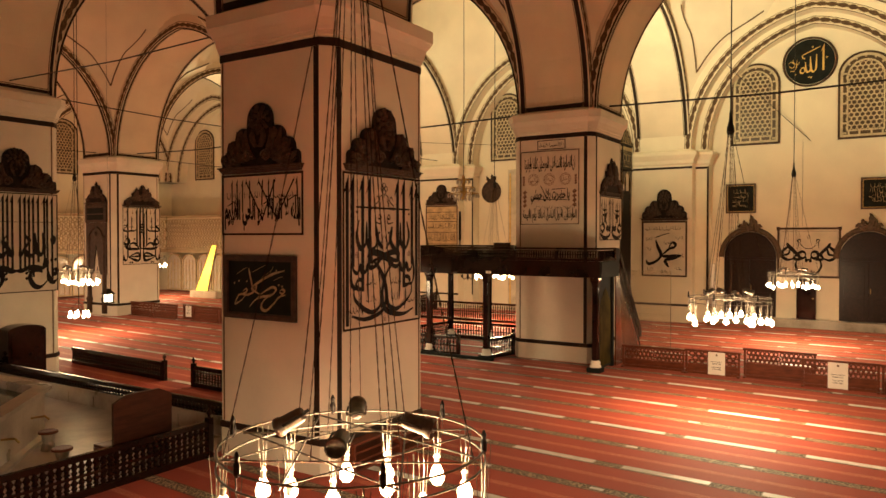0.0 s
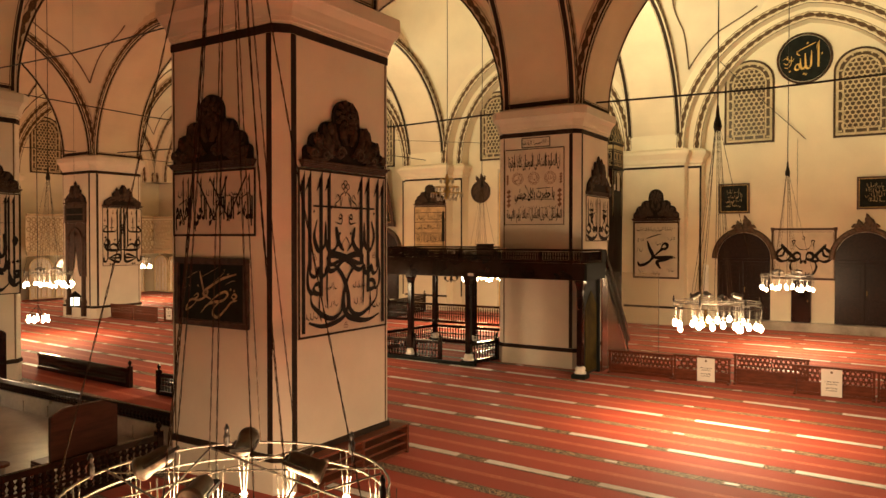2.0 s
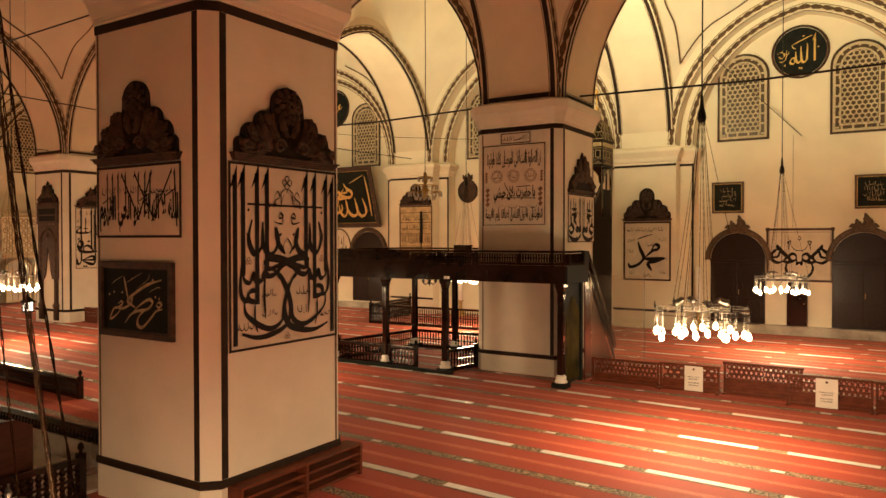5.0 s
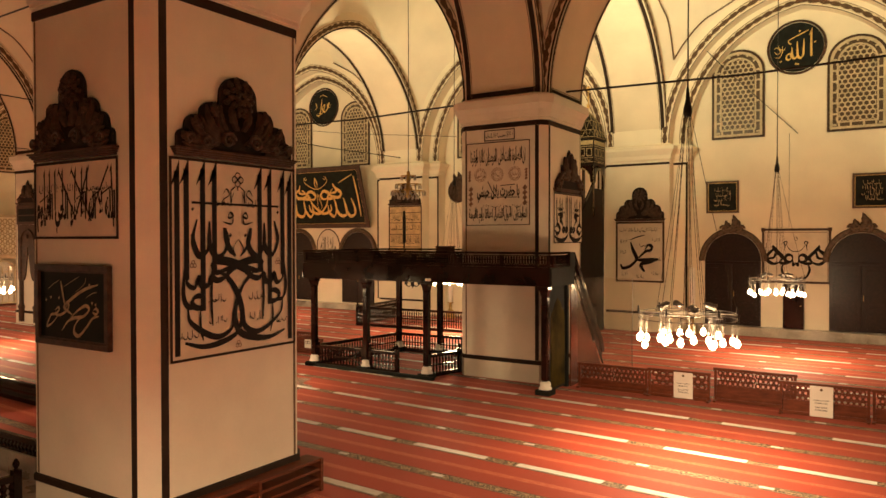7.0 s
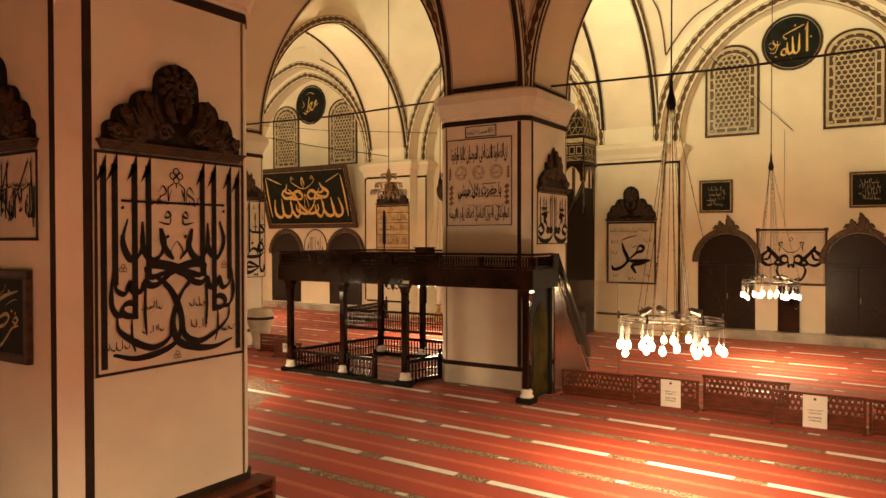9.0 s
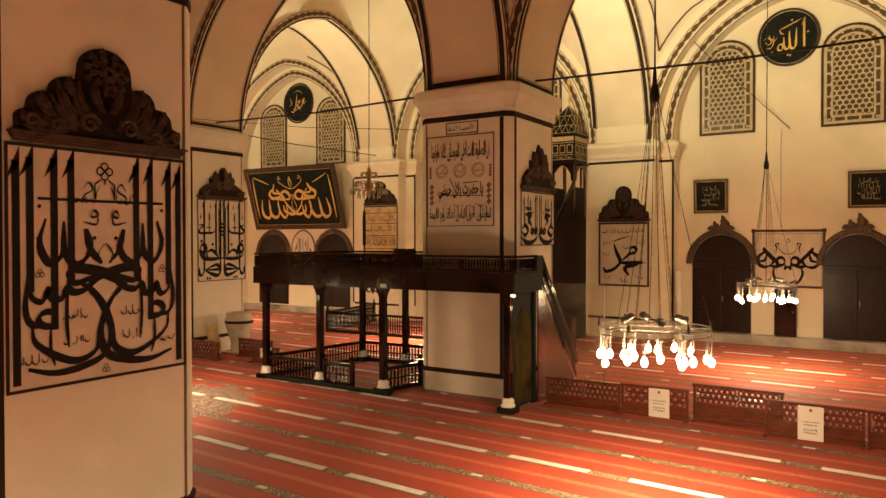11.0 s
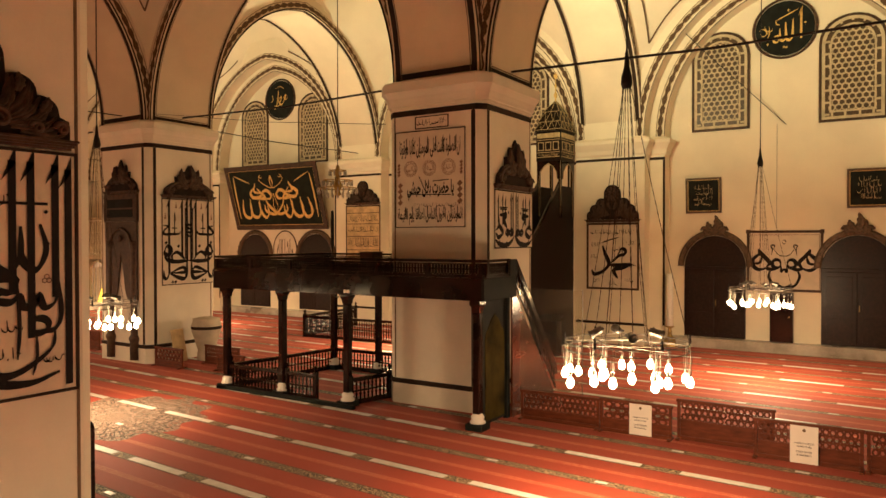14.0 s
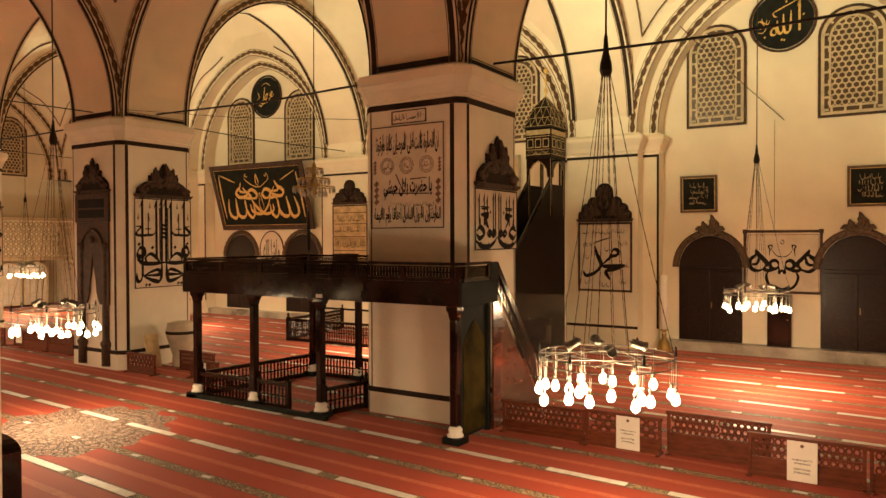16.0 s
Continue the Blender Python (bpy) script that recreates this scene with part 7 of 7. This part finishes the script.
for (m_, q) in ((face_south(0, 26.90, 6.85), "front"), (face_east(0.70, 27.6, 6.85), "side")):
    bm = bmesh.new()
    slab(bm, [(-0.62, 0.2), (-0.62, -0.5), (-0.5, -0.5), (-0.45, -0.2), (-0.25, 0.0), (0.0, 0.12), (0.25, 0.0), (0.45, -0.2), (0.5, -0.5), (0.62, -0.5), (0.62, 0.2)], -0.05, 0.0, m_)
    part("arch_fret", bm, WOOD, p, "dark cusped arch")
    bm = bmesh.new()
    tube(bm, [m_ @ Vector((u, v, 0.01)) for u, v in ((-0.5, -0.5), (-0.45, -0.2), (-0.25, 0.0), (0.0, 0.12), (0.25, 0.0), (0.45, -0.2), (0.5, -0.5))], 0.018, 4)
    part("gilt_edge", bm, PALEGOLD, p)
bm = bmesh.new()
loft(bm, [[(a * s, 27.6 + b * s, z) for a, b in ((-1, -1), (1, -1), (1, 1), (-1, 1))] for s, z in ((0.76, 8.201), (0.74, 8.24), (0.62, 8.55), (0.45, 8.96), (0.05, 9.42))])
part("spire", bm, PULPITWOOD, p)
tiers = ((0.74, 8.24), (0.62, 8.55), (0.45, 8.96), (0.05, 9.42))
cs = ((-1, -1), (1, -1), (1, 1), (-1, 1))
for (s0, z0), (s1, z1), n in zip(tiers, tiers[1:], (4, 3, 2)):
    bm = bmesh.new()
    for k in range(4):
        a, b = cs[k], cs[(k + 1) % 4]
        at = lambda u, sc, z: ((a[0] + (b[0] - a[0]) * u) * sc * 1.02, 27.6 + (a[1] + (b[1] - a[1]) * u) * sc * 1.02, z + 0.02)
        tube(bm, [at(0, s0, z0), at(1, s0, z0)], 0.011, 4)
        for i in range(n):
            for u0, u1 in ((i / n, (i + 0.5) / n), ((i + 1) / n, (i + 0.5) / n)):
                tube(bm, [at(u0, s0, z0), at(u1, s1, z1)], 0.011, 4)
    part("spire_ribs", bm, PALEGOLD, p, "gilt ribs on the spire")
bm = bmesh.new()
lathe(bm, ((0.05, 9.421), (0.03, 9.55), (0.09, 9.65), (0.09, 9.72), (0.03, 9.8), (0.025, 9.95), (0.07, 10.03), (0.02, 10.12), (0.015, 10.3), (0.10, 10.38), (0.11, 10.45), (0.02, 10.55)), 10, (0, 27.6, 0))
part("finial", bm, GOLD, p, "gilt finial", smooth=True)

p = thing("prayer_niche", face_south(-5.05, QW - 0.002, 0.0), "tall marble and gilt prayer niche in the wall", "niche", kind="structure")
bm = bmesh.new()
for a, b, c, e in ((-2.3, -1.3, 0, 7.6), (1.3, 2.3, 0, 7.6), (-1.3, 1.3, 5.2, 7.6)):
    cuboid(bm, a, b, c, e, 0, 0.25)
part("surround", bm, STONE, p)
for a in (-2.2, -1.5, 1.42, 2.12):
    part("gilt_border", box(a, a + 0.08, 0.2, 7.4, 0.251, 0.27), GOLD, p)
bm = bmesh.new()
slab(bm, arched(2.58, 5.19, 1.3), 0.0, 0.02)
part("niche_back", bm, GREENB, p)


# ---------------------------------------------------------------- far corner: lattice gallery, glazed screen, lit sloping case
p = thing("corner_gallery", None, "pale lattice gallery over a glazed arcade in the far corner", "gallery", kind="structure")
PALE = mat("pale_lattice_wood", (0.42, 0.33, 0.20), 0.6, var=0.15)
for M, L in ((face_south(-30.2, 28.2, 0), 8.6), (face_east(-34.4, 23.6, 0), 8.8)):
    bm = bmesh.new()
    cuboid(bm, -L / 2, L / 2, 2.85, 3.1, 0, 0.15, M)
    cuboid(bm, -L / 2, L / 2, 5.3, 5.45, 0, 0.15, M)
    part("gallery_beam", bm, PALE, p)
    bm = bmesh.new()
    n = int(L / 0.30)
    for j in range(7):
        for i in range(n):
            u, v = -L / 2 + (i + 0.5 + (0.5 if j % 2 else 0)) * L / n, 3.27 + j * 0.3
            if u > L / 2 - 0.1:
                continue
            A = [[bm.verts.new(M @ Vector((u + rr * math.cos(a), v + rr * math.sin(a), d))) for a in [2 * math.pi * k / 6 for k in range(6)]] for rr, d in ((0.175, 0.08), (0.10, 0.08), (0.10, 0.03))]
            for q in range(2):
                for k in range(6):
                    jn = (k + 1) % 6
                    bm.faces.new((A[q][k], A[q][jn], A[q + 1][jn], A[q + 1][k]))
    tagged(part("gallery_lattice", bm, PALE, p, "pale pierced lattice"), kind="stuff")
    bm = bmesh.new()
    slab(bm, [(-L / 2, 3.1), (L / 2, 3.1), (L / 2, 5.3), (-L / 2, 5.3)], -0.03, 0.0, M)
    part("gallery_back", bm, PLASTER, p)
    k = 0
    u = -L / 2 + 0.9
    while u < L / 2 - 0.5:
        Mu = M @ Matrix.Translation((u, 0.15, 0.02))
        bm = bmesh.new()
        outline_band(bm, 1.5, 2.6, 0.6, 0.0, 0.09, 0.0, 0.08)
        for q in (-0.36, 0.0, 0.36):
            cuboid(bm, q - 0.02, q + 0.02, 0.09, 2.2, 0.01, 0.05)
        for q in (0.7, 1.3, 1.9):
            cuboid(bm, -0.66, 0.66, q - 0.02, q + 0.02, 0.012, 0.048)
        o = part("arcade_sash", bm, PALE, p)
        o.matrix_basis = Mu
        bm = bmesh.new()
        slab(bm, arched(1.4, 2.52, 0.56), 0.0, 0.008)
        o2 = part("arcade_pane", bm, CRYSTAL, o)
        u += 1.62

p = thing("display_case", pose(-27.4, 26.0, 0), "sloping glass case lit yellow from inside", "display case")
YEL = glow("yellow_lit_panel", (1.0, 0.72, 0.06), 2.2)
bm = bmesh.new()
slab(bm, [(-1.1, 0.45), (0.0, 0.45), (0.9, 3.4), (0.5, 3.4)], 0.0, 0.06, face_south(0, 0, 0))
part("lit_panel", bm, YEL, p, "glowing yellow panel")
bm = bmesh.new()
for a, b in (((-1.15, 0.45), (0.45, 3.45)), ((0.05, 0.45), (0.95, 3.45))):
    tube(bm, [(a[0], -0.05, a[1]), (b[0], -0.05, b[1])], 0.06, 6)
part("frame_bar", bm, PALE, p)
part("plinth", box(-1.3, 1.2, -0.4, 0.4, 0.0, 0.44, 0.02), STONE, p)
